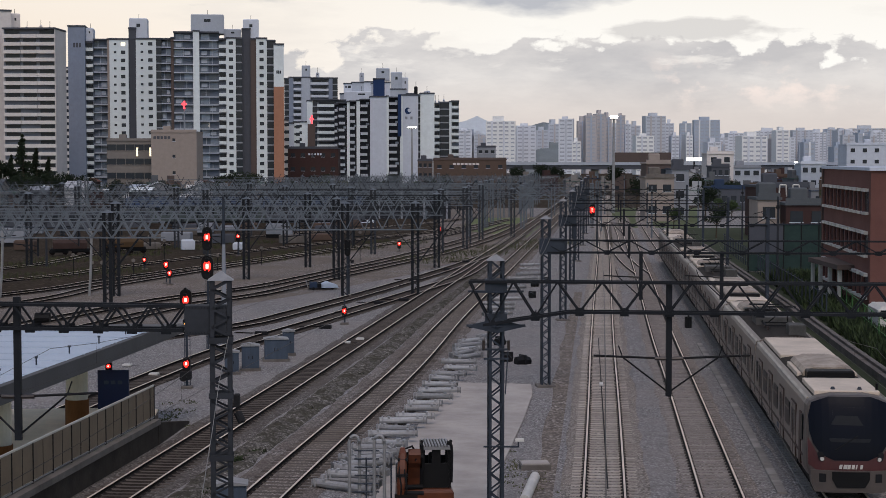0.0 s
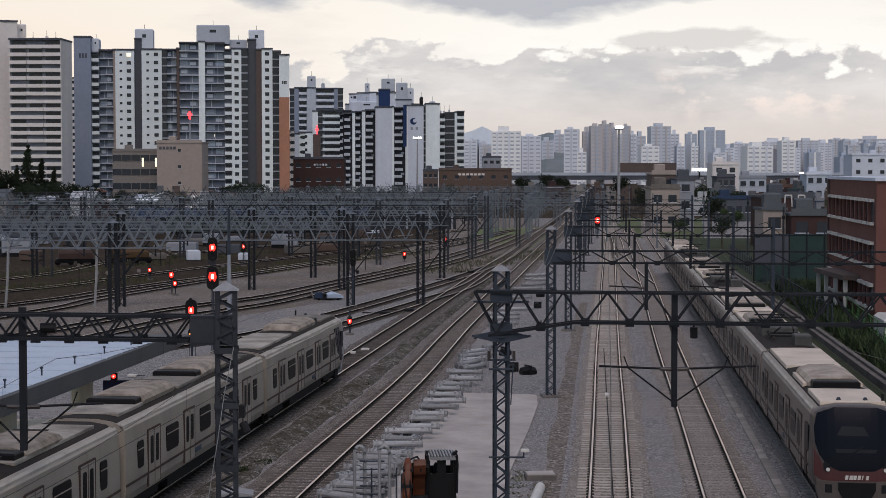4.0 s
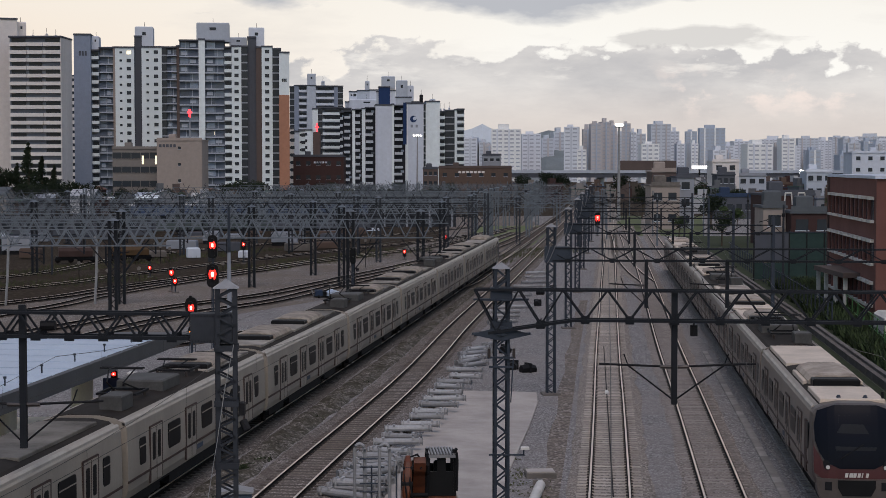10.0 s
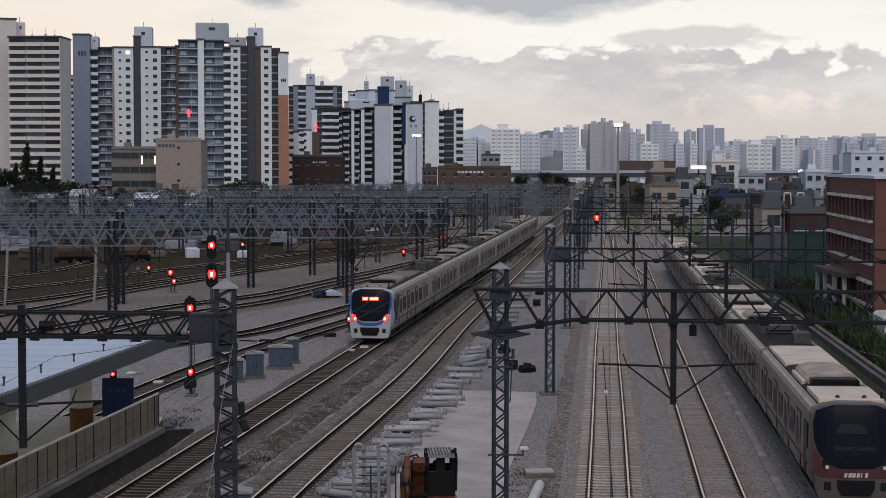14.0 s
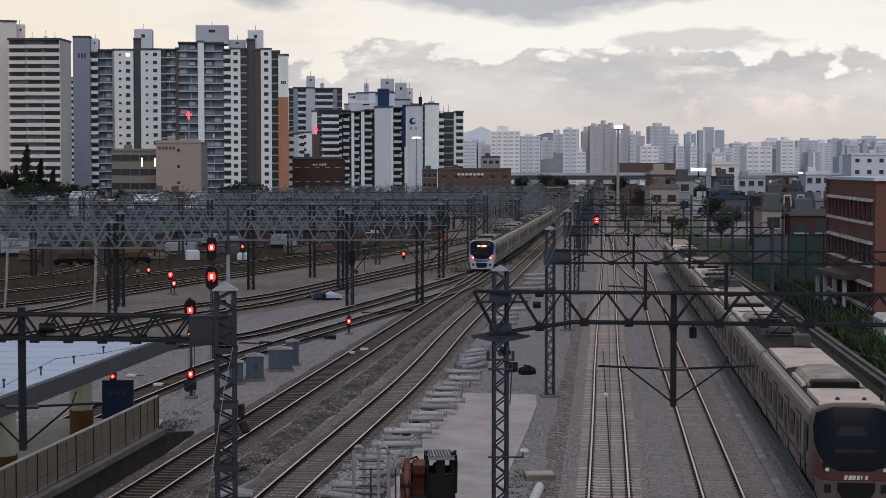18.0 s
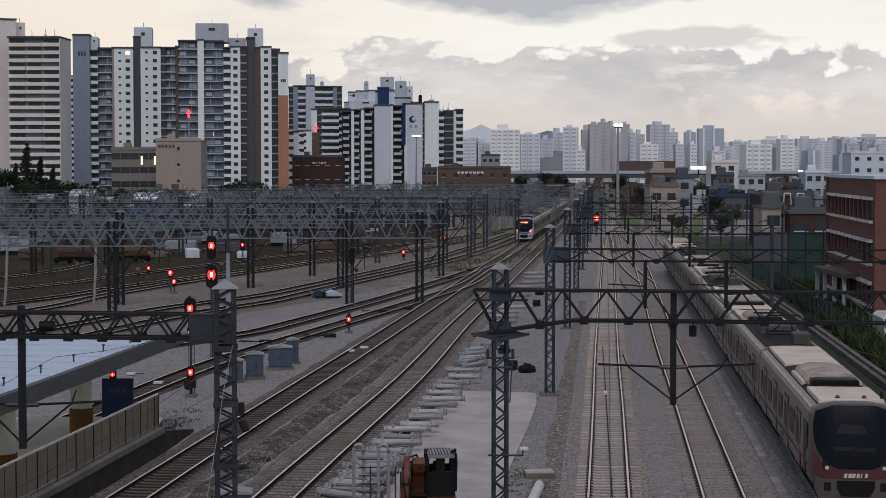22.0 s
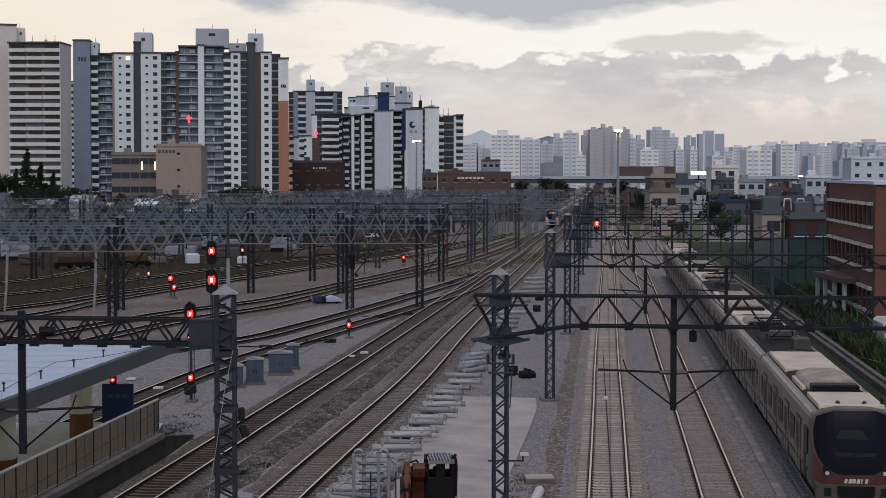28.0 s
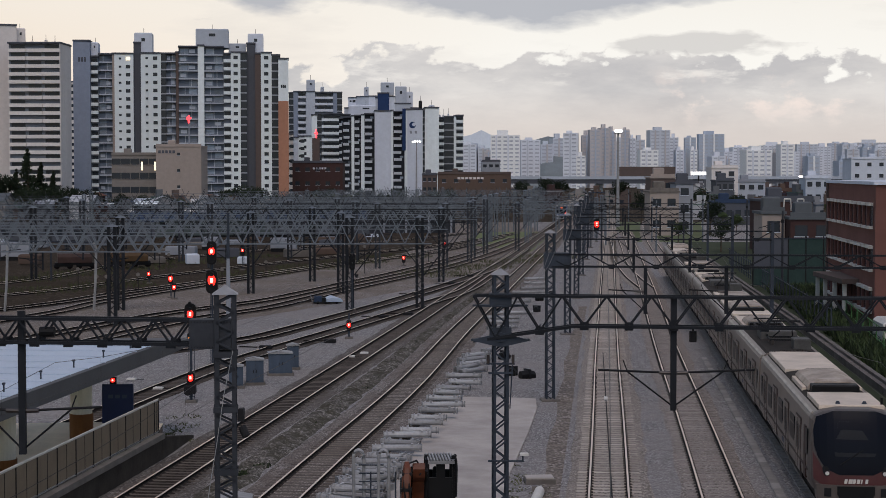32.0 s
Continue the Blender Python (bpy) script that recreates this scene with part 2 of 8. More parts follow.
FACES = [wall_paint("house_white", (0.433, 0.439, 0.456)), wall_paint("house_cream", (0.274, 0.251, 0.234)), wall_paint("house_beige", (0.194, 0.171, 0.157)), W_BROWN, wall_paint("house_grey", (0.125, 0.131, 0.142)),
         wall_paint("house_pale_grey", (0.228, 0.234, 0.251)), W_TAN, W_BRICK]


# ---------------------------------------------------------------- mesh tools
class Shape:
    """Collects faces, then becomes one mesh."""

    def __init__(self):
        self.v, self.f = [], []

    def add(self, verts, faces):
        n = len(self.v)
        self.v += [tuple(p) for p in verts]
        self.f += [tuple(i + n for i in f) for f in faces]
        return self

    def box(self, x0, x1, y0, y1, z0, z1):
        return self.add([(x0, y0, z0), (x1, y0, z0), (x1, y1, z0), (x0, y1, z0), (x0, y0, z1), (x1, y0, z1), (x1, y1, z1), (x0, y1, z1)],
                        [(3, 2, 1, 0), (4, 5, 6, 7), (0, 1, 5, 4), (1, 2, 6, 5), (2, 3, 7, 6), (3, 0, 4, 7)])

    def chamfer(self, x0, x1, y0, y1, z0, z1, c):
        """A box whose upper edges are cut back by c."""
        self.box(x0, x1, y0, y1, z0, z1 - c)
        a = [(x0, y0, z1 - c), (x1, y0, z1 - c), (x1, y1, z1 - c), (x0, y1, z1 - c)]
        b = [(x0 + c, y0 + c, z1), (x1 - c, y0 + c, z1), (x1 - c, y1 - c, z1), (x0 + c, y1 - c, z1)]
        return self.add(a + b, [(4, 5, 6, 7), (0, 1, 5, 4), (1, 2, 6, 5), (2, 3, 7, 6), (3, 0, 4, 7)])

    def bar(self, p, q, w, h=None):
        p, q = Vector(p), Vector(q)
        d = (q - p).normalized()
        up = Vector((0, 0, 1)) if abs(d.z) < 0.98 else Vector((0, 1, 0))
        s = d.cross(up).normalized() * (w / 2)
        u = s.cross(d).normalized() * ((h or w) / 2)
        vs = [p - s - u, p + s - u, p + s + u, p - s + u, q - s - u, q + s - u, q + s + u, q - s + u]
        return self.add(vs, [(0, 1, 2, 3), (7, 6, 5, 4), (0, 4, 5, 1), (1, 5, 6, 2), (2, 6, 7, 3), (3, 7, 4, 0)])

    def rod(self, p, q, r, r2=None, n=8):
        p, q = Vector(p), Vector(q)
        d = (q - p).normalized()
        up = Vector((0, 0, 1)) if abs(d.z) < 0.95 else Vector((0, 1, 0))
        s = d.cross(up).normalized()
        u = s.cross(d)
        r2 = r if r2 is None else r2
        a = [p + (s * math.cos(k * 2 * math.pi / n) + u * math.sin(k * 2 * math.pi / n)) * r for k in range(n)]
        b = [q + (s * math.cos(k * 2 * math.pi / n) + u * math.sin(k * 2 * math.pi / n)) * r2 for k in range(n)]
        fs = [(k, (k + 1) % n, n + (k + 1) % n, n + k) for k in range(n)]
        return self.add(a + b, fs + [tuple(range(n - 1, -1, -1)), tuple(range(n, 2 * n))])

    def pipe(self, pts, r, n=6):
        """One tube along points."""
        p = [Vector(q) for q in pts]
        rings = []
        for k, c in enumerate(p):
            d = (p[min(k + 1, len(p) - 1)] - p[max(k - 1, 0)]).normalized()
            up = Vector((0, 0, 1)) if abs(d.z) < 0.9 else Vector((0.3, 1, 0)).normalized()
            s = d.cross(up).normalized()
            u = s.cross(d)
            rings.append([c + (s * math.cos(j * 2 * math.pi / n) + u * math.sin(j * 2 * math.pi / n)) * r for j in range(n)])
        return self.loft(rings)

    def loft(self, rings, close=True):
        n = len(rings[0])
        vs = [p for r in rings for p in r]
        fs = [(i * n + k, i * n + (k + 1) % n, (i + 1) * n + (k + 1) % n, (i + 1) * n + k) for i in range(len(rings) - 1) for k in range(n)]
        if close:
            fs += [tuple(range(n - 1, -1, -1)), tuple(range((len(rings) - 1) * n, len(rings) * n))]
        return self.add(vs, fs)

    def plate(self, outline, axis, a, b):
        """A flat outline of (u, w) pairs given thickness along an axis, from a to b."""
        put = {"x": lambda u, w, d: (d, u, w), "y": lambda u, w, d: (u, d, w), "z": lambda u, w, d: (u, w, d)}[axis]
        return self.loft([[put(u, w, a) for u, w in outline], [put(u, w, b) for u, w in outline]])

    def mesh(self, name, mat, smooth=False):
        me = bpy.data.meshes.new(name)
        me.from_pydata(self.v, [], self.f)
        bm = bmesh.new()
        bm.from_mesh(me)
        bmesh.ops.recalc_face_normals(bm, faces=bm.faces)
        bm.to_mesh(me)
        bm.free()
        me.materials.append(mat)
        if smooth:
            for p in me.polygons:
                p.use_smooth = True
        return me


def part(name, shape, mat, parent=None, label="", at=None):
    """One mesh object, of a shape or of a mesh that is shared, under a thing or a part."""
    ob = new(name, shape.mesh(name, mat) if isinstance(shape, Shape) else shape)
    if parent:
        ob.parent = parent
    if at is not None:
        ob.matrix_basis = at if isinstance(at, Matrix) else Matrix.Translation(at)
    return tagged(ob, label)


def thing(name, label, category, group="", at=None, kind=""):
    ob = new(name)
    if at is not None:
        ob.matrix_basis = at if isinstance(at, Matrix) else Matrix.Translation(at)
    return tagged(ob, label, category, group, kind)


def rounded(w, h, r, n=3):
    """Outline of a rounded rectangle round the origin."""
    pts = []
    for cx, cy, a0 in ((w / 2 - r, h / 2 - r, 0), (-w / 2 + r, h / 2 - r, 90), (-w / 2 + r, -h / 2 + r, 180), (w / 2 - r, -h / 2 + r, 270)):
        for k in range(n + 1):
            a = radians(a0 + 90 * k / n)
            pts.append((cx + r * math.cos(a), cy + r * math.sin(a)))
    return pts


def smooth_line(pts, step=2.0):
    """A dense curve through plan points (x, y)."""
    p = [Vector(a) for a in pts]
    p = [p[0] * 2 - p[1]] + p + [p[-1] * 2 - p[-2]]
    out = []
    for i in range(1, len(p) - 2):
        n = max(1, int((p[i + 1] - p[i]).length / step))
        for k in range(n):
            t = k / n
            out.append(0.5 * (2 * p[i] + (p[i + 1] - p[i - 1]) * t + (2 * p[i - 1] - 5 * p[i] + 4 * p[i + 1] - p[i + 2]) * t * t
                              + (3 * p[i] - p[i - 1] - 3 * p[i + 1] + p[i + 2]) * t ** 3))
    return out + [p[-2]]


class Path:
    """A dense plan curve that can be asked for a place by the way along it, or by depth y."""

    def __init__(self, pts, step=2.0):
        self.p = smooth_line(pts, step)
        self.s = [0.0]
        for a, b in zip(self.p, self.p[1:]):
            self.s.append(self.s[-1] + (b - a).length)
        self.ys = [q.y for q in self.p]

    def place(self, s):
        s = min(max(s, 0.0), self.s[-1])
        i = int(min(np.searchsorted(self.s, s), len(self.s) - 1))
        i = max(i, 1)
        t = (s - self.s[i - 1]) / (self.s[i] - self.s[i - 1])
        return self.p[i - 1].lerp(self.p[i], t)

    def way(self, y):
        return float(np.interp(y, self.ys, self.s))

    def x(self, y):
        return float(np.interp(y, self.ys, [q.x for q in self.p]))

    def heading(self, s):
        d = self.place(s + 1) - self.place(s - 1)
        return math.atan2(-d.x, d.y)


# ---------------------------------------------------------------- backdrop of sky
def sky_backdrop():
    sh = Shape()
    n, r = 48, 4300
    top, low = [], []
    for k in range(n + 1):
        a = radians(-75 + 150 * k / n)
        low.append((r * math.sin(a), r * math.cos(a), -60))
        top.append((r * math.sin(a), r * math.cos(a), 2600))
    sh.add(low + top, [(k, k + 1, n + 2 + k, n + 1 + k) for k in range(n)])
    m = bpy.data.materials.new("dusk_clouds")
    m.use_nodes = True
    nt, ln = m.node_tree.nodes, m.node_tree.links
    nt.clear()
    tc = nt.new("ShaderNodeTexCoord")
    sep = nt.new("ShaderNodeSeparateXYZ")
    ln.new(tc.outputs["Object"], sep.inputs[0])

    def calc(op, a, b=0.0, c=None):
        q = nt.new("ShaderNodeMath")
        q.operation = op
        for i, v in enumerate((a, b) if c is None else (a, b, c)):
            if isinstance(v, (int, float)):
                q.inputs[i].default_value = v
            else:
                ln.new(v, q.inputs[i])
        return q.outputs[0]

    # tangents of the bearing and of the height over the horizon
    u = calc("DIVIDE", sep.outputs[0], calc("MAXIMUM", sep.outputs[1], 200.0))
    v = calc("DIVIDE", calc("SUBTRACT", sep.outputs[2], EYE_Z), calc("MAXIMUM", sep.outputs[1], 200.0))
    cb = nt.new("ShaderNodeCombineXYZ")
    ln.new(u, cb.inputs[0])
    ln.new(v, cb.inputs[1])

    def cloud(scale, sx, sy, detail=8, rough=0.55, off=0.0):
        mp = nt.new("ShaderNodeMapping")
        mp.inputs["Scale"].default_value = (sx, sy, 1)
        mp.inputs["Location"].default_value = (off, off * 0.7, off)
        ln.new(cb.outputs[0], mp.inputs[0])
        q = nt.new("ShaderNodeTexNoise")
        q.inputs["Scale"].default_value, q.inputs["Detail"].default_value, q.inputs["Roughness"].default_value = scale, detail, rough
        ln.new(mp.outputs[0], q.inputs["Vector"])
        return calc("SUBTRACT", q.outputs[0], 0.5)

    def soft(x, lo, hi):
        return ramp(nt, ln, x, lo, hi)

    def hump(x, at, width):
        return calc("MAXIMUM", calc("SUBTRACT", 1.0, calc("ABSOLUTE", calc("DIVIDE", calc("SUBTRACT", x, at), width))), 0.0)

    warm = soft(u, -0.30, 0.05)
    high = mixed(nt, ln, warm, (0.95, 0.75, 0.575), (1.04, 1.02, 0.985))
    high = mixed(nt, ln, soft(v, 0.03, 0.13), high, (0.93, 0.885, 0.82))
    thin = cloud(9, 0.6, 2.6, 7, 0.6, 3.1)
    high = mixed(nt, ln, calc("MULTIPLY", soft(thin, 0.02, 0.22), 0.45), high, (0.66, 0.63, 0.62))
    # the long bank over the city
    puffs = calc("SUBTRACT", 0.10, calc("ABSOLUTE", cloud(34, 0.8, 1.2, 6, 0.5, 0.4)))
    lump = calc("ADD", calc("MULTIPLY", puffs, 0.085), calc("MULTIPLY", cloud(80, 0.8, 1.2, 6, 0.6, 2.2), 0.016))
    edge = calc("ADD", calc("ADD", 0.056, calc("MULTIPLY", soft(u, -0.075, -0.045), 0.008)), lump)
    edge = calc("ADD", edge, calc("MULTIPLY", hump(u, -0.028, 0.035), 0.008))
    bank = soft(calc("SUBTRACT", edge, v), -0.0006, 0.0030)
    bank = calc("MULTIPLY", bank, soft(calc("ADD", u, lump), -0.125, -0.085))
    shade = cloud(14, 0.7, 2.2, 8, 0.62, 7.7)
    grey = mixed(nt, ln, soft(shade, -0.13, 0.13), (0.575, 0.56, 0.57), (0.78, 0.745, 0.725))
    grey = mixed(nt, ln, soft(v, 0.048, 0.012), grey, (0.74, 0.655, 0.61))
    rift = calc("MULTIPLY", soft(cloud(24, 0.7, 2.4, 8, 0.62, 4.4), 0.07, 0.17), soft(v, 0.038, 0.055))
    grey = mixed(nt, ln, calc("MULTIPLY", rift, 0.75), grey, (0.92, 0.88, 0.84))
    glint = calc("MULTIPLY", soft(cloud(30, 1, 1.6, 8, 0.6, 1.9), 0.02, 0.13), calc("MULTIPLY", hump(v, 0.044, 0.020), soft(u, 0.10, 0.15)))
    grey = mixed(nt, ln, glint, grey, (0.95, 0.82, 0.76))
    col = mixed(nt, ln, bank, high, grey)
    # darker rags along the top
    rag = calc("ADD", calc("MULTIPLY", cloud(12, 0.55, 1.6, 8, 0.55, 5.3), 0.085), v)
    right = calc("MULTIPLY", hump(u, 0.03, 0.11), 0.014)
    left = calc("MULTIPLY", hump(u, -0.11, 0.075), 0.018)
    top_cloud = soft(calc("ADD", rag, calc("ADD", right, left)), 0.0985, 0.108)
    col = mixed(nt, ln, calc("MULTIPLY", top_cloud, 0.85), col, (0.43, 0.45, 0.51))
    # small clouds over the right of the bank
    puff = calc("ADD", calc("MULTIPLY", cloud(20, 0.8, 2.2, 8, 0.55, 9.1), 2.4), calc("SUBTRACT", calc("MULTIPLY", hump(v, 0.076, 0.011), hump(u, 0.16, 0.12)), 0.43))
    col = mixed(nt, ln, calc("MULTIPLY", soft(puff, 0.0, 0.25), 0.6), col, (0.56, 0.54, 0.54))
    low_glow = soft(v, 0.028, 0.0)
    col = mixed(nt, ln, calc("MULTIPLY", low_glow, 0.6), col, (0.62, 0.585, 0.58))
    tone = nt.new("ShaderNodeMix")
    tone.data_type, tone.blend_type = "RGBA", "MULTIPLY"
    tone.inputs[0].default_value = 1.0
    ln.new(col, tone.inputs[6])
    tone.inputs[7].default_value = (0.985, 1.012, 0.985, 1)
    em = nt.new("ShaderNodeEmission")
    ln.new(tone.outputs[2], em.inputs[0])
    out = nt.new("ShaderNodeOutputMaterial")
    ln.new(em.outputs[0], out.inputs[0])
    ob = new("backdrop", sh.mesh("backdrop", m))
    tagged(ob, "cloudy dusk sky, cream above a long grey cloud bank", "sky", kind="structure")


sky_backdrop()


# ---------------------------------------------------------------- ground and tracks
def lerp_x(y, f):
    """A place between the two near left tracks."""
    a, b = PATHS["L1"].x(y) + 1.5, PATHS["L2"].x(y) - 1.5
    return a + (b - a) * f


def ground_sheet():
    g = part("ground", Shape().add([(-4300, -900, 0), (4300, -900, 0), (4300, 4290, 0), (-4300, 4290, 0)], [(0, 1, 2, 3)]), GRAVEL)
    tagged(g, "grey crushed stone ground of a railway yard", "ground", kind="structure")
    # brown earth and dry grass of the back yard
    sh = Shape()
    sh.add([(-200, 150, 0.015), (-44, 134, 0.015), (-34, 166, 0.015), (-22, 205, 0.015), (-9, 240, 0.015), (0, 300, 0.015), (0, 420, 0.015), (-300, 420, 0.015)], [(0, 1, 2, 3, 4, 5, 6, 7)])
    tagged(part("ground_earth", sh, EARTH), "brown earth with thin dry grass between yard tracks", "ground", kind="structure")
    sh = Shape().add([(-200, 60, 0.008), (-34, 60, 0.008), (-24, 112, 0.008), (-17, 142, 0.008), (-10.5, 158, 0.008), (-3, 180, 0.008), (8, 225, 0.008), (20, 300, 0.008), (20, 420, 0.008), (-300, 420, 0.008)], [tuple(range(10))])
    tagged(part("ground_yard", sh, YARD), "brown-stained gravel between the yard tracks", "ground", kind="structure")
    sh = Shape().add([(-900, 420, 0.02), (900, 420, 0.02), (1600, 3000, 0.02), (-1600, 3000, 0.02)], [(0, 1, 2, 3)])
    tagged(part("ground_city", sh, EARTH), "dark built-up ground between houses", "ground", kind="structure")
    sh = Shape().plate([(1.06, 92.6), (3.2, 92.5), (5.05, 91.9), (4.9, 88.0), (4.05, 79.9), (3.1, 72.0), (2.43, 66.5), (2.1, 61.0), (0.2, 57.5), (-2.4, 59.5), (-2.0, 66.0), (-1.2, 75.0), (-0.4, 84.0)], "z", -0.1, 0.07)
    sh2 = Shape()
    for k in range(24):
        y0, y1 = 48 + k * 4.5, 52.5 + k * 4.5
        a = [PATHS["R1"].x(q) for q in (y0, y1)]
        o = [0.12 * math.sin(k * 1.7), 0.12 * math.sin((k + 1) * 1.7)]
        sh2.add([(a[0] - 2.7 + o[0], y0, 0.012), (a[0] - 1.9, y0, 0.012), (a[1] - 1.9, y1, 0.012), (a[1] - 2.7 + o[1], y1, 0.012)], [(0, 1, 2, 3)])
    rings = []
    for k in range(330):
        y = 46 + k * 0.45
        lo, hi = 0.12 + 0.07 * noise.noise((0, y * 0.5, 1)), 0.80 + 0.10 * noise.noise((5, y * 0.45, 2))
        ring = []
        for j in range(9):
            f = j / 8
            x = lerp_x(y, lo + (hi - lo) * f)
            h = math.sin(math.pi * f) ** 0.7 * (0.16 + 0.16 * noise.noise((x * 1.4, y * 0.7, 4)) + 0.14 * noise.noise((x * 3.1, y * 1.9, 6)))
            ring.append((x, y, max(h, 0.0) + (0.012 if 0 < j < 8 else -0.03)))
        rings.append(ring)
    sh3 = Shape()
    sh3.add([p for r in rings for p in r], [(i * 9 + j, i * 9 + j + 1, i * 9 + j + 10, i * 9 + j + 9) for i in range(329) for j in range(8)])
    tagged(part("ground_ridge", sh3, RIDGE), "lumpy ridge of dirty stone and weeds between two tracks", "ground", kind="structure")
    tagged(part("ground_dirt", sh2, DIRT), "brown dirty stone strip beside the track", "ground", kind="structure")
    tagged(part("pavement_pad", sh, CONCRETE), "pale concrete storage pad with worn edges", "pavement", kind="structure")


TRACK_LINES = {
    "R1": [(-10.0, -103), (6.13, 62.1), (11.7, 120.5), (21.95, 224.5), (34.5, 352), (58, 590)],
    "R2": [(-5.6, -103), (10.4, 62.1), (15.85, 120.5), (21.7, 180), (29.5, 262), (38, 352)],
    "R3": [(-0.6, -103), (14.85, 62), (18.35, 100.2), (21.2, 130), (23.8, 159), (28.1, 206), (40, 330), (52, 430)],
    "L1": [(-38.0, -160), (-18.9, 0), (-11.35, 64.5), (-4.95, 117.2), (1.25, 170), (9.1, 239.5), (18.3, 322), (29.6, 427), (52, 640)],
    "L2": [(-32.0, -160), (-13.2, 0), (-6.24, 62.1), (-2.0, 97), (1.1, 129), (4.3, 159), (10.6, 217.8), (16.3, 271), (25.2, 355), (34, 440), (56, 650)],
    "L3": [(-30, 0), (-19.4, 72), (-17.1, 88), (-14.6, 104), (-12.0, 116), (-8.0, 131.8), (-1.9, 156.5), (2.6, 177), (6.0, 205)],
    "L4": [(-36, 60), (-24.4, 103), (-19.8, 115), (-14.4, 124.5), (-11.6, 134), (-7.8, 148.5), (-3.9, 165), (2.0, 192), (7.2, 222), (13.5, 275)],
    "L5": [(-38, 70), (-28.5, 104), (-26, 121), (-21.4, 140), (-16.0, 153), (-13.0, 165), (-10.2, 177), (-5.0, 197), (2, 226), (10, 272), (20, 350)],
    "L6": [(-46, 90), (-32, 122), (-24.5, 146), (-17.6, 161), (-14.2, 173), (-11.0, 186), (-5.5, 208), (3, 250), (14, 320)],
    "L7": [(-60, 80), (-36.6, 140), (-32.4, 160.5), (-27.2, 180.5), (-22.4, 197), (-16, 218), (-5, 250), (9, 310)],
    "L8": [(-70, 90), (-39.6, 151), (-33.2, 171), (-22.9, 200.5), (-14.2, 227.5), (-2, 258), (12, 325)],
    "L9": [(-80, 100), (-43.9, 168), (-36.6, 188), (-28.1, 214), (-15.2, 247), (0, 285), (16, 345)],
    "L10": [(-64, 150), (-47.0, 192), (-43, 224), (-30, 262), (-10, 300), (12, 360)],
    "X1": [(21.6, 178), (22.1, 195), (23.2, 215), (25.0, 240), (28.0, 272), (31.5, 312)],
}
PATHS = {k: Path(v) for k, v in TRACK_LINES.items()}


def track(key, y0, y1, bed, wide, sleepers=0, stained=False, inner=None):
    """Ballast bed with uneven shoulders, two rails with polished heads, and sleepers; inner: a darker strip between the rails."""
    path = PATHS[key]
    s0, s1 = path.way(y0), path.way(y1)
    top = tagged(new("track"), "ballasted railway track with worn bright rail heads", "track", kind="structure")
    n = int((s1 - s0) / 2.2) + 2
    pts, nrm = [], []
    for k in range(n):
        s = s0 + (s1 - s0) * k / (n - 1)
        a = path.heading(s)
        pts.append(path.place(s))
        nrm.append(Vector((math.cos(a), math.sin(a))))

    def sweep(profile):
        sh = Shape()
        rings = [[(p.x + q.x * o, p.y + q.y * o, z) for o, z in profile] for p, q in zip(pts, nrm)]
        return sh.loft(rings)

    def bedding(half, slope, z):
        rings = []
        for p, q in zip(pts, nrm):
            a = half + 0.20 * noise.noise((p.x * 0.8, p.y * 0.45, half)) + 0.12 * noise.noise((p.x * 3, p.y * 1.7, 3))
            b = half + 0.20 * noise.noise((p.x * 0.8, p.y * 0.45, 9 + half)) + 0.12 * noise.noise((p.x * 3, p.y * 1.7, 8))
            rings.append([(p.x + q.x * o, p.y + q.y * o, h) for o, h in ((-a - slope, -0.05), (-a, z), (b, z), (b + slope, -0.05))])
        return Shape().loft(rings)

    bed_ob = part("bed", bedding(wide, 0.5 if inner else 0.3, 0.04), bed, top)
    if inner:
        tagged(part("bed_strip", bedding(0.98, 0.12, 0.047), inner, top), "dark stained stone between the rails")
    tagged(bed_ob, "crushed stone bed")
    for side in (-1, 1):
        c = side * 0.7525
        part("rail", sweep([(c - 0.085, 0.05), (c - 0.085, 0.075), (c - 0.014, 0.09), (c - 0.02, 0.17), (c - 0.036, 0.18), (c - 0.036, 0.2),
                            (c + 0.036, 0.2), (c + 0.036, 0.18), (c + 0.02, 0.17), (c + 0.014, 0.09), (c + 0.085, 0.075), (c + 0.085, 0.05)]), RUST, top)
        # this dark strip adds the rail's painted shadow to the rust stain
        part("fastening_strip", sweep([(c - 0.15, 0.03), (c - 0.14, 0.064), (c + 0.14, 0.064), (c + 0.15, 0.03)]), FASTEN, top, "rust-dark fastenings, stain and painted rail shadow along the rail foot")
        # warm pale colour holds the gleam of the sky on worn steel
        part("rail_head", sweep([(c - 0.038, 0.19), (c - 0.038, 0.206), (c + 0.038, 0.206), (c + 0.038, 0.19)]), RAIL_TOP, top, "worn running surface, sky gleam in its pale colour")
    SLEEPERS_TODO.append((top, path, max(s0, path.way(40)), s1, sleepers, DARK_SLEEPER if stained else GREY_SLEEPER if key != "R1" else SLEEPER))


SLEEPERS_TODO = []


def sleeper_shape(place=None):
    sh = Shape()
    prof = [(-0.14, -0.1), (-0.12, 0.058), (0.12, 0.058), (0.14, -0.1)]
    mid = [(-0.13, -0.1), (-0.10, 0.05), (0.10, 0.05), (0.13, -0.1)]
    sh.loft([[(x, y, z) for y, z in (prof if abs(x) > 0.4 else mid)] for x in (-1.25, -0.45, 0.0, 0.45, 1.25)])
    for c in (-0.7525, 0.7525):
        for d in (-0.12, 0.12):
            sh.box(c + d - 0.035, c + d + 0.035, -0.05, 0.05, 0.05, 0.085)
    return sh


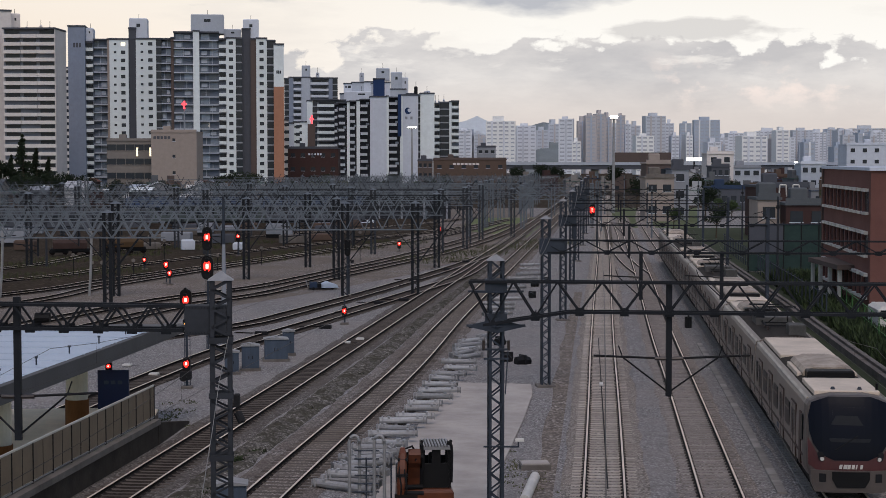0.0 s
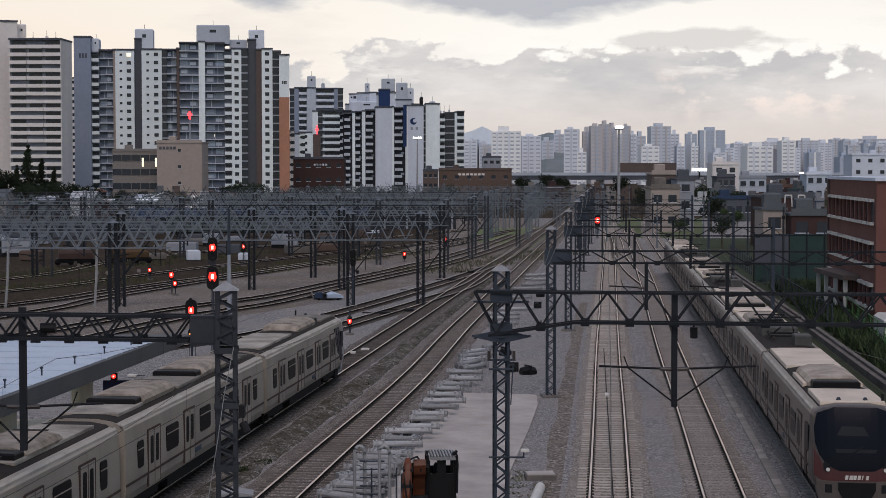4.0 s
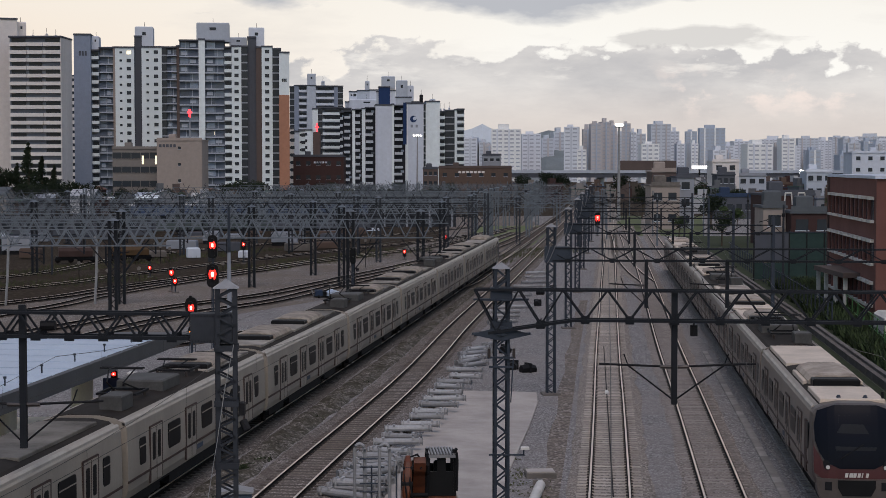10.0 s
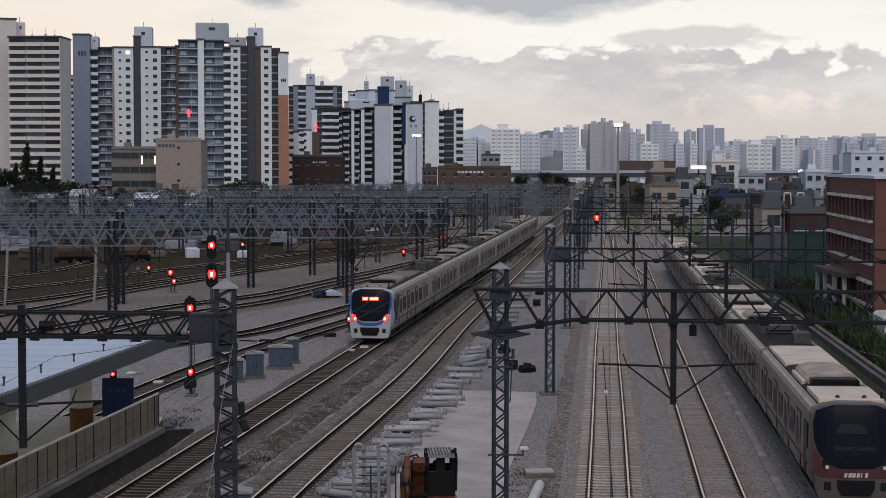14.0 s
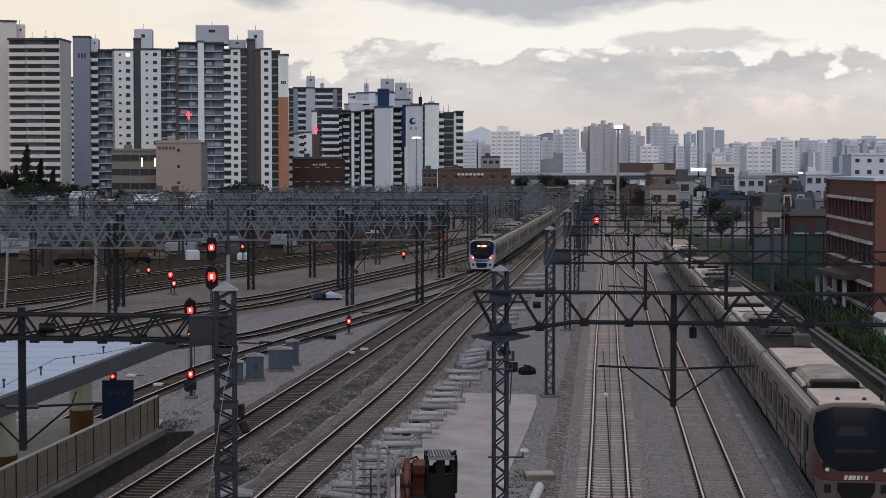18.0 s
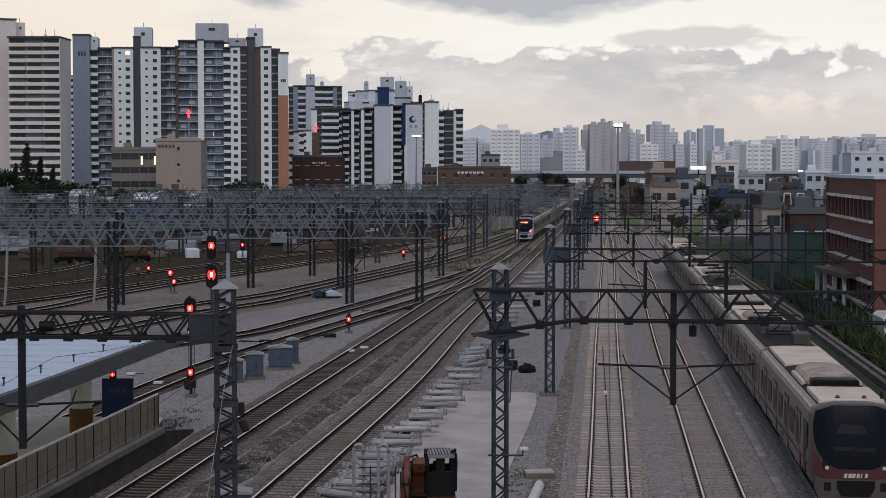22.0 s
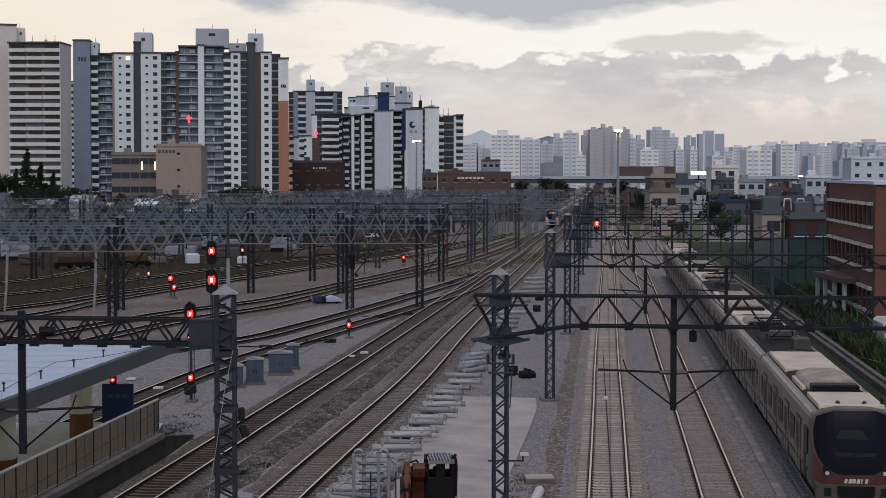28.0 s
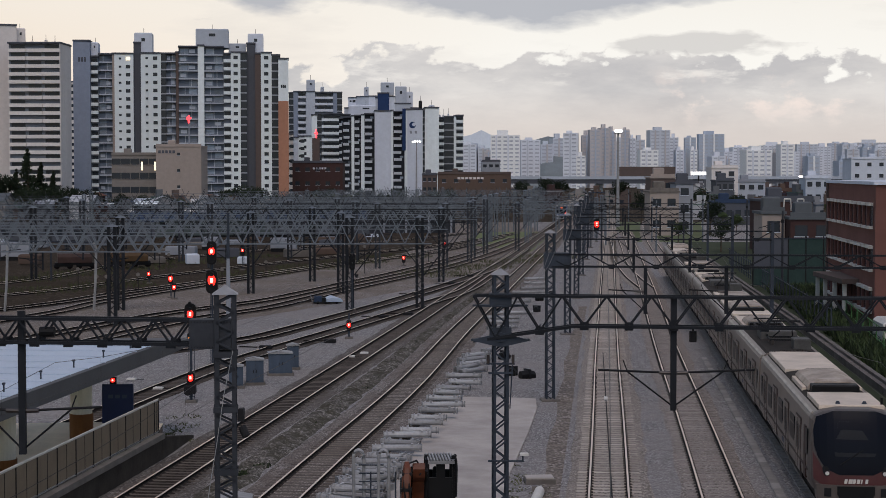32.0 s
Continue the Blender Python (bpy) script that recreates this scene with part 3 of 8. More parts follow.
def lay_sleepers():
    shared = {}
    for top, path, s0, s1, count, mat in SLEEPERS_TODO:
        s, done, rest = s0, 0, Shape()
        me = shared.setdefault(mat.name, None) or sleeper_shape().mesh("sleeper", mat)
        shared[mat.name] = me
        while s < min(s1, s0 + 330):
            p, a = path.place(s), path.heading(s)
            if done < count:
                part("sleeper", me, mat, top, at=Matrix.Translation((p.x, p.y, 0)) @ Matrix.Rotation(a, 4, "Z"))
                done += 1
            else:
                c, d = math.cos(a), math.sin(a)
                q = [(-1.25, -0.13), (1.25, -0.13), (1.25, 0.13), (-1.25, 0.13)]
                vs = [(p.x + x * c - y * d, p.y + x * d + y * c, z) for z in (-0.05, 0.058) for x, y in q]
                rest.add(vs, [(4, 5, 6, 7), (0, 1, 5, 4), (1, 2, 6, 5), (2, 3, 7, 6), (3, 0, 4, 7)])
            s += 0.6
        if rest.v:
            tagged(part("sleeper_rest", rest, mat, top), "rows of concrete sleepers", kind="stuff")

ground_sheet()
track("R1", -60, 560, BED_WARM, 1.5, 200)
track("R2", -60, 350, GREY_BED, 1.3, 100)
track("R3", -60, 425, GREY_BED, 1.5, 40)
track("X1", 180, 310, GREY_BED, 1.3, 0)
track("L1", -150, 600, MID_BED, 1.5, 130, True, BALLAST)
track("L2", -150, 600, SHOULDER, 1.7, 140, True, YARD)
track("L3", 10, 200, BALLAST, 1.05, 70, True)
track("L4", 62, 270, BALLAST, 1.05, 20, True)
track("L5", 72, 345, BALLAST, 1.05, 0, True)
track("L6", 92, 315, BALLAST, 1.05, 0, True)
track("L7", 82, 305, BALLAST, 1.05, 0, True)
track("L8", 92, 320, BALLAST, 1.05, 0, True)
track("L9", 102, 340, BALLAST, 1.05, 0, True)
track("L10", 152, 355, BALLAST, 1.05, 0, True)


# ---------------------------------------------------------------- trains
HALF = 9.72


def car_section(s=1.0, lift=0.0):
    """Outline of a carriage across its length, in (x, z)."""
    half = [(1.42, 0.86), (1.53, 1.15), (1.56, 1.7), (1.54, 2.6), (1.51, 3.36), (1.43, 3.5), (1.1, 3.66), (0.55, 3.75)]
    pts = half + [(-x, z) for x, z in reversed(half)]
    return [(x * s, (z - 2.2) * (1 - (1 - s) * 0.6) + 2.2 + lift) for x, z in pts]


def build_car(kind, livery):
    """One 20 m suburban carriage. kind: middle, pantograph or cab (its nose at -y). livery: blue or red."""
    side = CREAM if livery == "blue" else CREAM_DULL
    group = "carriages of the departing train" if livery == "blue" else "carriages of the standing train"
    look_ = "white and blue" if livery == "blue" else "taupe and red"
    if kind == "cab":
        label = "%s suburban train cab car with black windscreen" % look_
    elif kind == "pantograph":
        label = "cream suburban train carriage with roof pantographs, on rails"
    else:
        label = "cream suburban train carriage with four doors a side, on rails"
    car = thing("train_car", label, "train car", group)
    end = HALF + (0.65 if livery == "blue" else 0)
    y0 = -HALF + 0.9 if kind == "cab" else -end
    sec = car_section()
    part("body", Shape().loft([[(x, y, z) for x, z in sec] for y in (y0, 0, end)]), side, car)
    # darker roof between the gutters, with paler panels on it
    rs = [(-1.36, 3.5), (-1.1, 3.665), (-0.55, 3.757), (0.55, 3.757), (1.1, 3.665), (1.36, 3.5), (1.2, 3.4), (-1.2, 3.4)]
    part("roof", Shape().loft([[(x, y, z + 0.012) for x, z in rs] for y in (y0 + 0.05, end - 0.03)]), ROOF_DARK, car, "dark grey roof")
    for s in (-1, 1):
        part("gutter", Shape().loft([[(s * x, y, z) for x, z in ((1.34, 3.52), (1.38, 3.59), (1.46, 3.52), (1.47, 3.42), (1.38, 3.42))] for y in (y0, end)]),
             TRAIN_TRIM, car, "white roof edge")
        part("stripe", Shape().box(*sorted((s * 1.545, s * 1.579)), y0, end, 1.44, 1.52), STRIPE, car, "dark stripe under the windows")
    panel_z = 3.775
    for a, b in {"middle": ((-9.4, -6.5), (-1.9, 1.7), (6.3, 9.4)), "pantograph": ((2.3, 9.4),), "cab": ((-8.8, -5.2), (-3.6, 0.0), (2.4, 9.4))}[kind]:
        part("roof_panel", Shape().chamfer(*((-1.16, 1.16) if livery == "red" else (-1.0, 1.0)), a, b, 3.62, panel_z + 0.03, 0.02), ROOF_CREAM if livery == "red" else ROOF_GREY, car, "cream roof panel" if livery == "red" else "dusty grey roof panel")
    units = ((-4.2, 2.2), (4.0, 2.2)) if kind != "pantograph" else ((5.0, 1.7),)
    if kind == "cab":
        units = ((-1.6, 2.3),)
    for c, h in units:
        ac = part("air_conditioner", Shape().loft([[(x * e, y, 3.68 + (z - 3.68) * t) for x, z in ((-0.98, 3.68), (-1.02, 3.86), (-0.9, 4.02), (-0.55, 4.12), (0.55, 4.12), (0.9, 4.02), (1.02, 3.86), (0.98, 3.68))]
                                                  for y, e, t in ((c - h, 0.97, 0.86), (c - h + 0.25, 1.0, 1.0), (c + h - 0.7, 1.0, 1.0), (c + h - 0.2, 0.94, 0.8), (c + h, 0.8, 0.3))]), UNIT_CLEAN if livery == "red" else UNIT, car, "dusty cream roof cooling unit")
        for q in (-0.55, 0.55):
            part("grille", Shape().box(-0.55, 0.55, c + q * h - 0.45, c + q * h + 0.45, 4.085, 4.115), ROOF_DARK, ac)
        part("intake", Shape().chamfer(-0.9, 0.9, c - h - 0.75, c - h + 0.02, 3.66, 4.0, 0.05), BLACK, ac, "black louvred intake box")
    if kind == "pantograph":
        for c in (-6.0, 1.2):
            pan = part("pantograph", Shape().box(-0.75, 0.75, c - 0.8, c - 0.7, 3.95, 4.03).box(-0.75, 0.75, c + 0.7, c + 0.8, 3.95, 4.03)
                       .box(-0.75, -0.67, c - 0.7, c + 0.7, 3.95, 4.03).box(0.67, 0.75, c - 0.7, c + 0.7, 3.95, 4.03), DARK, car, "dark steel current collector")
            up = 4.85 if c < 0 else 4.35
            arm = Shape()
            for x in (-0.5, 0.5):
                arm.rod((x, c + 0.5, 4.0), (x * 0.6, c - 0.9, (up + 4) / 2), 0.03).rod((x * 0.6, c - 0.9, (up + 4) / 2), (x, c, up), 0.025)
            part("arm", arm, DARK, pan)
            part("bow", Shape().bar((-0.8, c - 0.12, up), (0.8, c - 0.12, up), 0.06).bar((-0.8, c + 0.12, up), (0.8, c + 0.12, up), 0.06), DARK, pan)
            for x in (-0.6, 0.6):
                for d in (-0.75, 0.75):
                    part("insulator", Shape().rod((x, c + d, 3.7), (x, c + d, 3.97), 0.07), INSUL, pan)
        part("equipment_box", Shape().chamfer(-0.9, 0.9, -3.9, -1.6, 3.72, 4.15, 0.06), BOX_GREY, car, "grey roof switchgear box")
        part("equipment_box", Shape().chamfer(0.15, 0.95, -9.1, -7.8, 3.72, 4.25, 0.05), BOX_GREY, car, "pale grey roof box")
        part("roof_cable", Shape().pipe([(-0.6, -4.0, 3.95), (-0.7, 0, 4.0), (-0.6, 2.6, 3.9)], 0.05), BLACK, car)
    # doors and windows
    doors = (-7.05, -2.35, 2.35, 7.05)
    if kind == "cab":
        doors = (-5.9, -1.75, 2.7, 7.1)
    leaf_w, leaf_h = 0.66, 1.86
    for s in (-1, 1):
        x = s * 1.552
        for c in doors:
            d = part("door", Shape().plate([(c - 0.67, 1.02), (c + 0.67, 1.02), (c + 0.67, 2.95), (c - 0.67, 2.95)], "x", x - s * 0.05, x + s * 0.022), side, car)
            for e in (-0.33, 0.33):
                part("door_window", Shape().plate([(c + e + u, 2.25 + w) for u, w in rounded(0.36, 0.98, 0.09)], "x", x, x + s * 0.03), TRAIN_GLASS, d)
            part("door_frame", Shape().box(*sorted((x - s * 0.02, x + s * 0.012)), c - 0.80, c - 0.67, 1.0, 3.0).box(*sorted((x - s * 0.02, x + s * 0.012)), c + 0.67, c + 0.80, 1.0, 3.0)
                 .box(*sorted((x - s * 0.02, x + s * 0.012)), c - 0.74, c + 0.74, 2.95, 3.02).box(*sorted((x, x + s * 0.032)), c - 0.012, c + 0.012, 1.02, 2.95), STRIPE, d)
        gaps = [(a + b) / 2 for a, b in zip(doors, doors[1:])]
        for c in gaps:
            w = part("window", Shape().plate([(c + u, 2.3 + v) for u, v in rounded(1.62, 0.94, 0.16)], "x", x - s * 0.04, x + s * 0.014), TRAIN_GLASS, car)
            part("window_bar", Shape().box(*sorted((x, x + s * 0.024)), c - 0.78, c + 0.78, 2.46, 2.50), side, w)
        for c in ((doors[0] - 1.62) if kind != "cab" else None, doors[-1] + 1.6):
            if c is not None:
                w = part("window", Shape().plate([(c + u, 2.3 + v) for u, v in rounded(0.72, 0.94, 0.14)], "x", x - s * 0.04, x + s * 0.014), TRAIN_GLASS, car)
                part("window_bar", Shape().box(*sorted((x, x + s * 0.024)), c - 0.34, c + 0.34, 2.46, 2.50), side, w)
        part("side_plate", Shape().box(*sorted((x - s * 0.02, x + s * 0.012)), -0.75 + (doors[1] + doors[2]) / 2 - 1.2, 0.55 + (doors[1] + doors[2]) / 2 - 1.2, 1.16, 1.34),
             CAB_GREY, car, "small grey number panel")
    # running gear
    part("underframe", Shape().box(-1.3, 1.3, y0 + 0.6, end - 0.4, 0.7, 0.95).box(-1.2, 1.2, -4.2, 3.8, 0.32, 0.75), DARK, car, "dark underfloor equipment")
    for c in (-6.9, 6.9):
        bog = part("bogie", Shape().box(-1.15, -0.95, c - 1.6, c + 1.6, 0.36, 0.66).box(0.95, 1.15, c - 1.6, c + 1.6, 0.36, 0.66).box(-0.95, 0.95, c - 0.25, c + 0.25, 0.4, 0.68), DARK, car)
        for d in (-1.05, 1.05):
            for s in (-1, 1):
                part("wheel", Shape().rod((s * 0.70, c + d, 0.43), (s * 0.83, c + d, 0.43), 0.43, n=16), RUST, bog)
    part("coupling", Shape().box(-0.15, 0.15, end - 0.1, end + 0.27, 0.75, 1.0).box(-0.62, 0.62, end - 0.02, end + 0.27, 1.0, 3.2), BLACK, car, "black gangway bellows")
    if kind == "cab":
        build_nose(car, livery)
    else:
        part("coupling", Shape().box(-0.15, 0.15, -end - 0.27, -end + 0.1, 0.75, 1.0).box(-0.62, 0.62, -end - 0.27, -end + 0.02, 1.0, 3.2), BLACK, car, "black gangway bellows")
    return car


def front_y(z):
    """How far the sloping nose reaches at a height."""
    t = min(max((z - 1.0) / 2.75, 0), 1)
    return -HALF - 0.30 + 0.62 * t ** 2.0


def front_piece(outline, out, back=0.12):
    """A panel that follows the curve of the nose, given as (x, z) outline."""
    bm = bmesh.new()
    bm.faces.new([bm.verts.new((x, 0, z)) for x, z in outline])
    for k in range(-6, 7):
        bmesh.ops.bisect_plane(bm, geom=bm.verts[:] + bm.edges[:] + bm.faces[:], plane_co=(k * 0.25 + 0.01, 0, 0), plane_no=(1, 0, 0))
    for k in range(2, 19):
        bmesh.ops.bisect_plane(bm, geom=bm.verts[:] + bm.edges[:] + bm.faces[:], plane_co=(0, 0, k * 0.2 + 0.013), plane_no=(0, 0, 1))
    bm.verts.index_update()
    n = len(bm.verts)

    def at(v, o):
        return (v.co.x, front_y(v.co.z) + 0.10 * (abs(v.co.x) / 1.5) ** 3 * 3 - o, v.co.z)
    vs = [at(v, out) for v in bm.verts] + [at(v, -back) for v in bm.verts]
    fs = []
    for f in bm.faces:
        ids = [v.index for v in f.verts]
        fs += [tuple(ids), tuple(i + n for i in reversed(ids))]
    for e in bm.edges:
        if e.is_boundary:
            a, b = (v.index for v in e.verts)
            fs.append((a, b, b + n, a + n))
    bm.free()
    return Shape().add(vs, fs)


def build_nose(car, livery):
    wide = 1.0 if livery == "blue" else 1.05
    shell_mat = NOSE_WHITE if livery == "blue" else NOSE_TAUPE
    accent = NOSE_BLUE if livery == "blue" else NOSE_RED
    y0 = -HALF + 0.9
    rings = [[(x, y0 + 0.02, z) for x, z in car_section(1.004)]]
    for k, s in ((0.45, 0.995), (0.78, 0.975), (1.0, 0.93)):
        ring = []
        for x, z in car_section(s):
            ring.append((x, y0 + (front_y(z) - y0) * k + 0.10 * (abs(x) / 1.5) ** 3 * 3 * k, z))
        rings.append(ring)
    shell = Shape().loft(rings)
    front = front_piece(car_section(0.93), 0.004)
    part("nose", shell.add(front.v, front.f), shell_mat, car, "moulded white nose" if livery == "blue" else "moulded taupe nose")
    if livery == "blue":
        half = [(0.75, 3.68), (1.26, 3.48), (1.36, 3.0), (1.33, 2.45), (1.20, 1.98), (0.92, 1.66), (0.5, 1.50)]
    else:
        half = [(0.75, 3.68), (1.34, 3.46), (1.45, 3.0), (1.43, 2.45), (1.30, 2.05), (1.05, 1.68), (0.6, 1.48)]
    wind = half + [(-x, z) for x, z in reversed(half)]
    if livery == "blue":
        for s in (-1, 1):
            part("front_band", front_piece([(s * 1.22, 3.50), (s * 1.40, 3.40), (s * 1.48, 3.0), (s * 1.47, 2.5), (s * 1.36, 2.02), (s * 1.20, 1.98), (s * 1.32, 2.45), (s * 1.35, 3.0)], 0.03), accent, car,
                 "deep blue band beside the windscreen")
        low = [(1.06, 1.60), (0.80, 1.30), (0.42, 1.18)]
        top_ = [(0.42, 1.40), (0.78, 1.52), (0.98, 1.72)]
        part("front_band", front_piece(low + [(-x, z) for x, z in reversed(low)] + [(-x, z) for x, z in reversed(top_)] + top_, 0.03), accent, car, "deep blue curve under the windscreen")
        for s in (-1, 1):
            for d, wide_, low_ in ((0.0, 0.42, 1.25), (0.62, 0.30, 1.5), (1.12, 0.22, 1.7)):
                foot = -8.75 + d
                stripe = [(s * 1.575, foot, low_), (s * 1.575, foot + wide_, low_), (s * 1.572, foot + wide_ + 0.42, 2.3), (s * 1.56, foot + 1.05 + wide_ * 0.5, 3.2), (s * 1.56, foot + 1.0, 3.2), (s * 1.572, foot + 0.35, 2.3)]
                part("side_stripe", Shape().loft([[(s * 1.50, y, z) for _, y, z in stripe], stripe]), SWOOSH, car, "slanted curved navy stripe")
            win = [(-8.55 + u, 2.45 + w) for u, w in rounded(0.7, 0.9, 0.15)]
            part("cab_window", Shape().plate(win, "x", s * 1.50, s * 1.588), TRAIN_GLASS, car)
    else:
        trim = [(-1.48, 2.25), (-1.46, 1.3), (-1.1, 1.05), (1.1, 1.05), (1.46, 1.3), (1.48, 2.25), (1.1, 1.6), (-1.1, 1.6)]
        part("front_band", front_piece(trim, 0.03), accent, car, "dull red band under the windscreen")
        logo = Shape()
        for k, w in enumerate((0.10, 0.13, 0.10, 0.10, 0.04, 0.09)):
            x = -0.42 + k * 0.145
            bar = front_piece([(x, 1.18), (x + w, 1.18), (x + w + 0.03, 1.33), (x + 0.03, 1.33)], 0.05)
            logo.add(bar.v, bar.f)
        part("front_mark", logo, GUTTER, car, "white slanted mark in plain bars")
        for s in (-1, 1):
            win = [(-8.55 + u, 2.45 + w) for u, w in rounded(0.62, 0.95, 0.12)]
            part("cab_door", Shape().plate([(-8.05 + u, 2.0 + w) for u, w in rounded(0.55, 1.9, 0.08)], "x", s * 1.50, s * 1.58), STRIPE, car)
            part("cab_window", Shape().plate(win, "x", s * 1.50, s * 1.588), TRAIN_GLASS, car)
    ws = part("windscreen", front_piece(wind, 0.05), MASK_GLASS, car, "glossy black windscreen mask")
    part("wiper", Shape().bar((-0.55, front_y(1.9) - 0.09, 1.85), (0.25, front_y(2.5) - 0.09, 2.35), 0.03), DARK, ws)
    part("desk", front_piece([(-0.7, 2.12), (0.65, 2.12), (0.72, 2.24), (-0.75, 2.26)], 0.054), MASK_TRIM, ws)
    if livery == "blue":
        sign = part("destination_sign", front_piece([(-0.66, 2.90), (0.66, 2.90), (0.66, 3.20), (-0.66, 3.20)], 0.058), BLACK, car)
        for a, b in ((-0.56, -0.16), (-0.06, 0.56)):
            row = part("led_row", front_piece([(a, 2.93), (b, 2.93), (b, 3.16), (a, 3.16)], 0.064), LED, sign, "glowing orange characters")
            part("led_core", front_piece([(a + 0.05, 2.99), (b - 0.05, 2.99), (b - 0.05, 3.11), (a + 0.05, 3.11)], 0.070), LED_CORE, row)
    else:
        part("destination_sign", front_piece([(-0.62, 3.05), (0.62, 3.05), (0.62, 3.32), (-0.62, 3.32)], 0.053), MASK_GLASS, car, "unlit display")
        part("sun_blind", front_piece([(-0.68, 2.72), (0.45, 2.70), (0.25, 3.02), (-0.5, 3.04)], 0.054), MASK_TRIM, ws)
    for s in (-1, 1):
        outline = [(s * 1.04 + u + s * 0.15 * w, 1.60 + w) for u, w in rounded(0.22, 0.34, 0.10)]
        if livery == "blue":
            outline = [(s * 1.08 + u + s * 0.4 * w, 1.74 + w) for u, w in rounded(0.24, 0.46, 0.10)]
        lamp = part("tail_lamp" if livery == "blue" else "head_lamp", front_piece(outline, 0.065), RED_LAMP if livery == "blue" else DARK, car)
        core = [(s * (1.03 if livery == "blue" else 1.0) + u, (1.68 if livery == "blue" else 1.52) + w) for u, w in rounded(*((0.15, 0.22) if livery == "blue" else (0.14, 0.14)), 0.069)]
        part("bulb", front_piece(core, 0.078), RED_CORE if livery == "blue" else GUTTER, lamp)
    part("bumper", front_piece([(-1.22, 0.34), (1.22, 0.34), (1.34, 0.60), (1.38, 1.12), (-1.38, 1.12), (-1.34, 0.60)], 0.06, 0.5), shell_mat, car)
    part("coupler_hatch", front_piece([(-0.50, 0.52), (0.50, 0.52), (0.66, 0.80), (0.66, 1.08), (-0.66, 1.08), (-0.66, 0.80)], 0.09), BLACK, car, "black coupler recess")
    for s in (-1, 1):
        part("step_recess", front_piece([(s * 0.98 - 0.12, 0.7), (s * 0.98 + 0.12, 0.7), (s * 0.98 + 0.12, 1.0), (s * 0.98 - 0.12, 1.0)], 0.075), DARK, car)
    part("skirt", Shape().box(-1.2, 1.2, -HALF + 0.45, -HALF + 1.4, 0.2, 0.62), DARK, car)
    for x in (-0.45, 0.5):
        part("roof_horn", Shape().rod((x, -HALF + 1.3, 3.76), (x, -HALF + 1.3, 3.9), 0.12, 0.05, 10).box(x - 0.18, x + 0.18, -HALF + 1.15, -HALF + 1.45, 3.76, 3.8), GALV, car)
    part("aerial", Shape().rod((1.1, -HALF + 1.2, 3.6), (1.1, -HALF + 1.2, 4.05), 0.05), BLACK, car)


def car_pose(path, s, turned=False):
    a, b = path.place(s - 6.9), path.place(s + 6.9)
    c = (a + b) / 2
    h = math.atan2(-(b.x - a.x), b.y - a.y)
    return Matrix.Translation((c.x, c.y, 0.2)) @ Matrix.Rotation(h + (math.pi if turned else 0), 4, "Z")


# the standing train: cab towards the footbridge
R3 = PATHS["R3"]
red_cab = build_car("cab", "red")
red_mid = build_car("middle", "red")
red_pan = build_car("pantograph", "red")
s = R3.way(59.85) + HALF
red_cab.matrix_basis = car_pose(R3, s)
red_pan.matrix_basis = car_pose(R3, s + 20)
red_mid.matrix_basis = car_pose(R3, s + 40)
for k, src in ((3, red_pan), (4, red_mid), (5, red_pan)):
    copy_thing(src, car_pose(R3, s + 20 * k))
copy_thing(red_cab, car_pose(R3, s + 120, True))

# the departing train: eight carriages, the rear cab towards the footbridge
L1 = PATHS["L1"]
blue_cab = build_car("cab", "blue")
blue_mid = build_car("middle", "blue")
blue_pan = build_car("pantograph", "blue")
BLUE_CARS = [(blue_cab, False), (blue_pan, False), (blue_mid, False), (copy_thing(blue_pan, Matrix()), False), (copy_thing(blue_mid, Matrix()), False),
             (copy_thing(blue_pan, Matrix()), False), (copy_thing(blue_mid, Matrix()), False), (copy_thing(blue_cab, Matrix()), True)]


def motions():
    """The departing train gathers speed along its track; the depth of its rear end, second by second."""
    rear = [(0, -138), (1, -121.5), (2, -104.9), (3, -88.3), (4, -70.3), (5, -51.9), (6, -33.7), (7, -16.2), (8, 1.0), (9, 18.3), (10, 36.2), (11, 55.4), (12, 75.7), (13, 95.4),
            (14, 116.4), (15, 138), (16, 159), (17, 179), (18, 199), (19, 218.5), (20, 238), (21, 257.5), (22, 276.5), (23, 295), (24, 313), (25, 330.5), (26, 347), (27, 363),
            (28, 378), (29, 392.5), (30, 406), (31, 419), (32, 431)]
    for i, (car, turned) in enumerate(BLUE_CARS):
        walk(car, [(t, car_pose(L1, L1.way(y) + HALF + 0.3 + 21.4 * i, turned)) for t, y in rear])


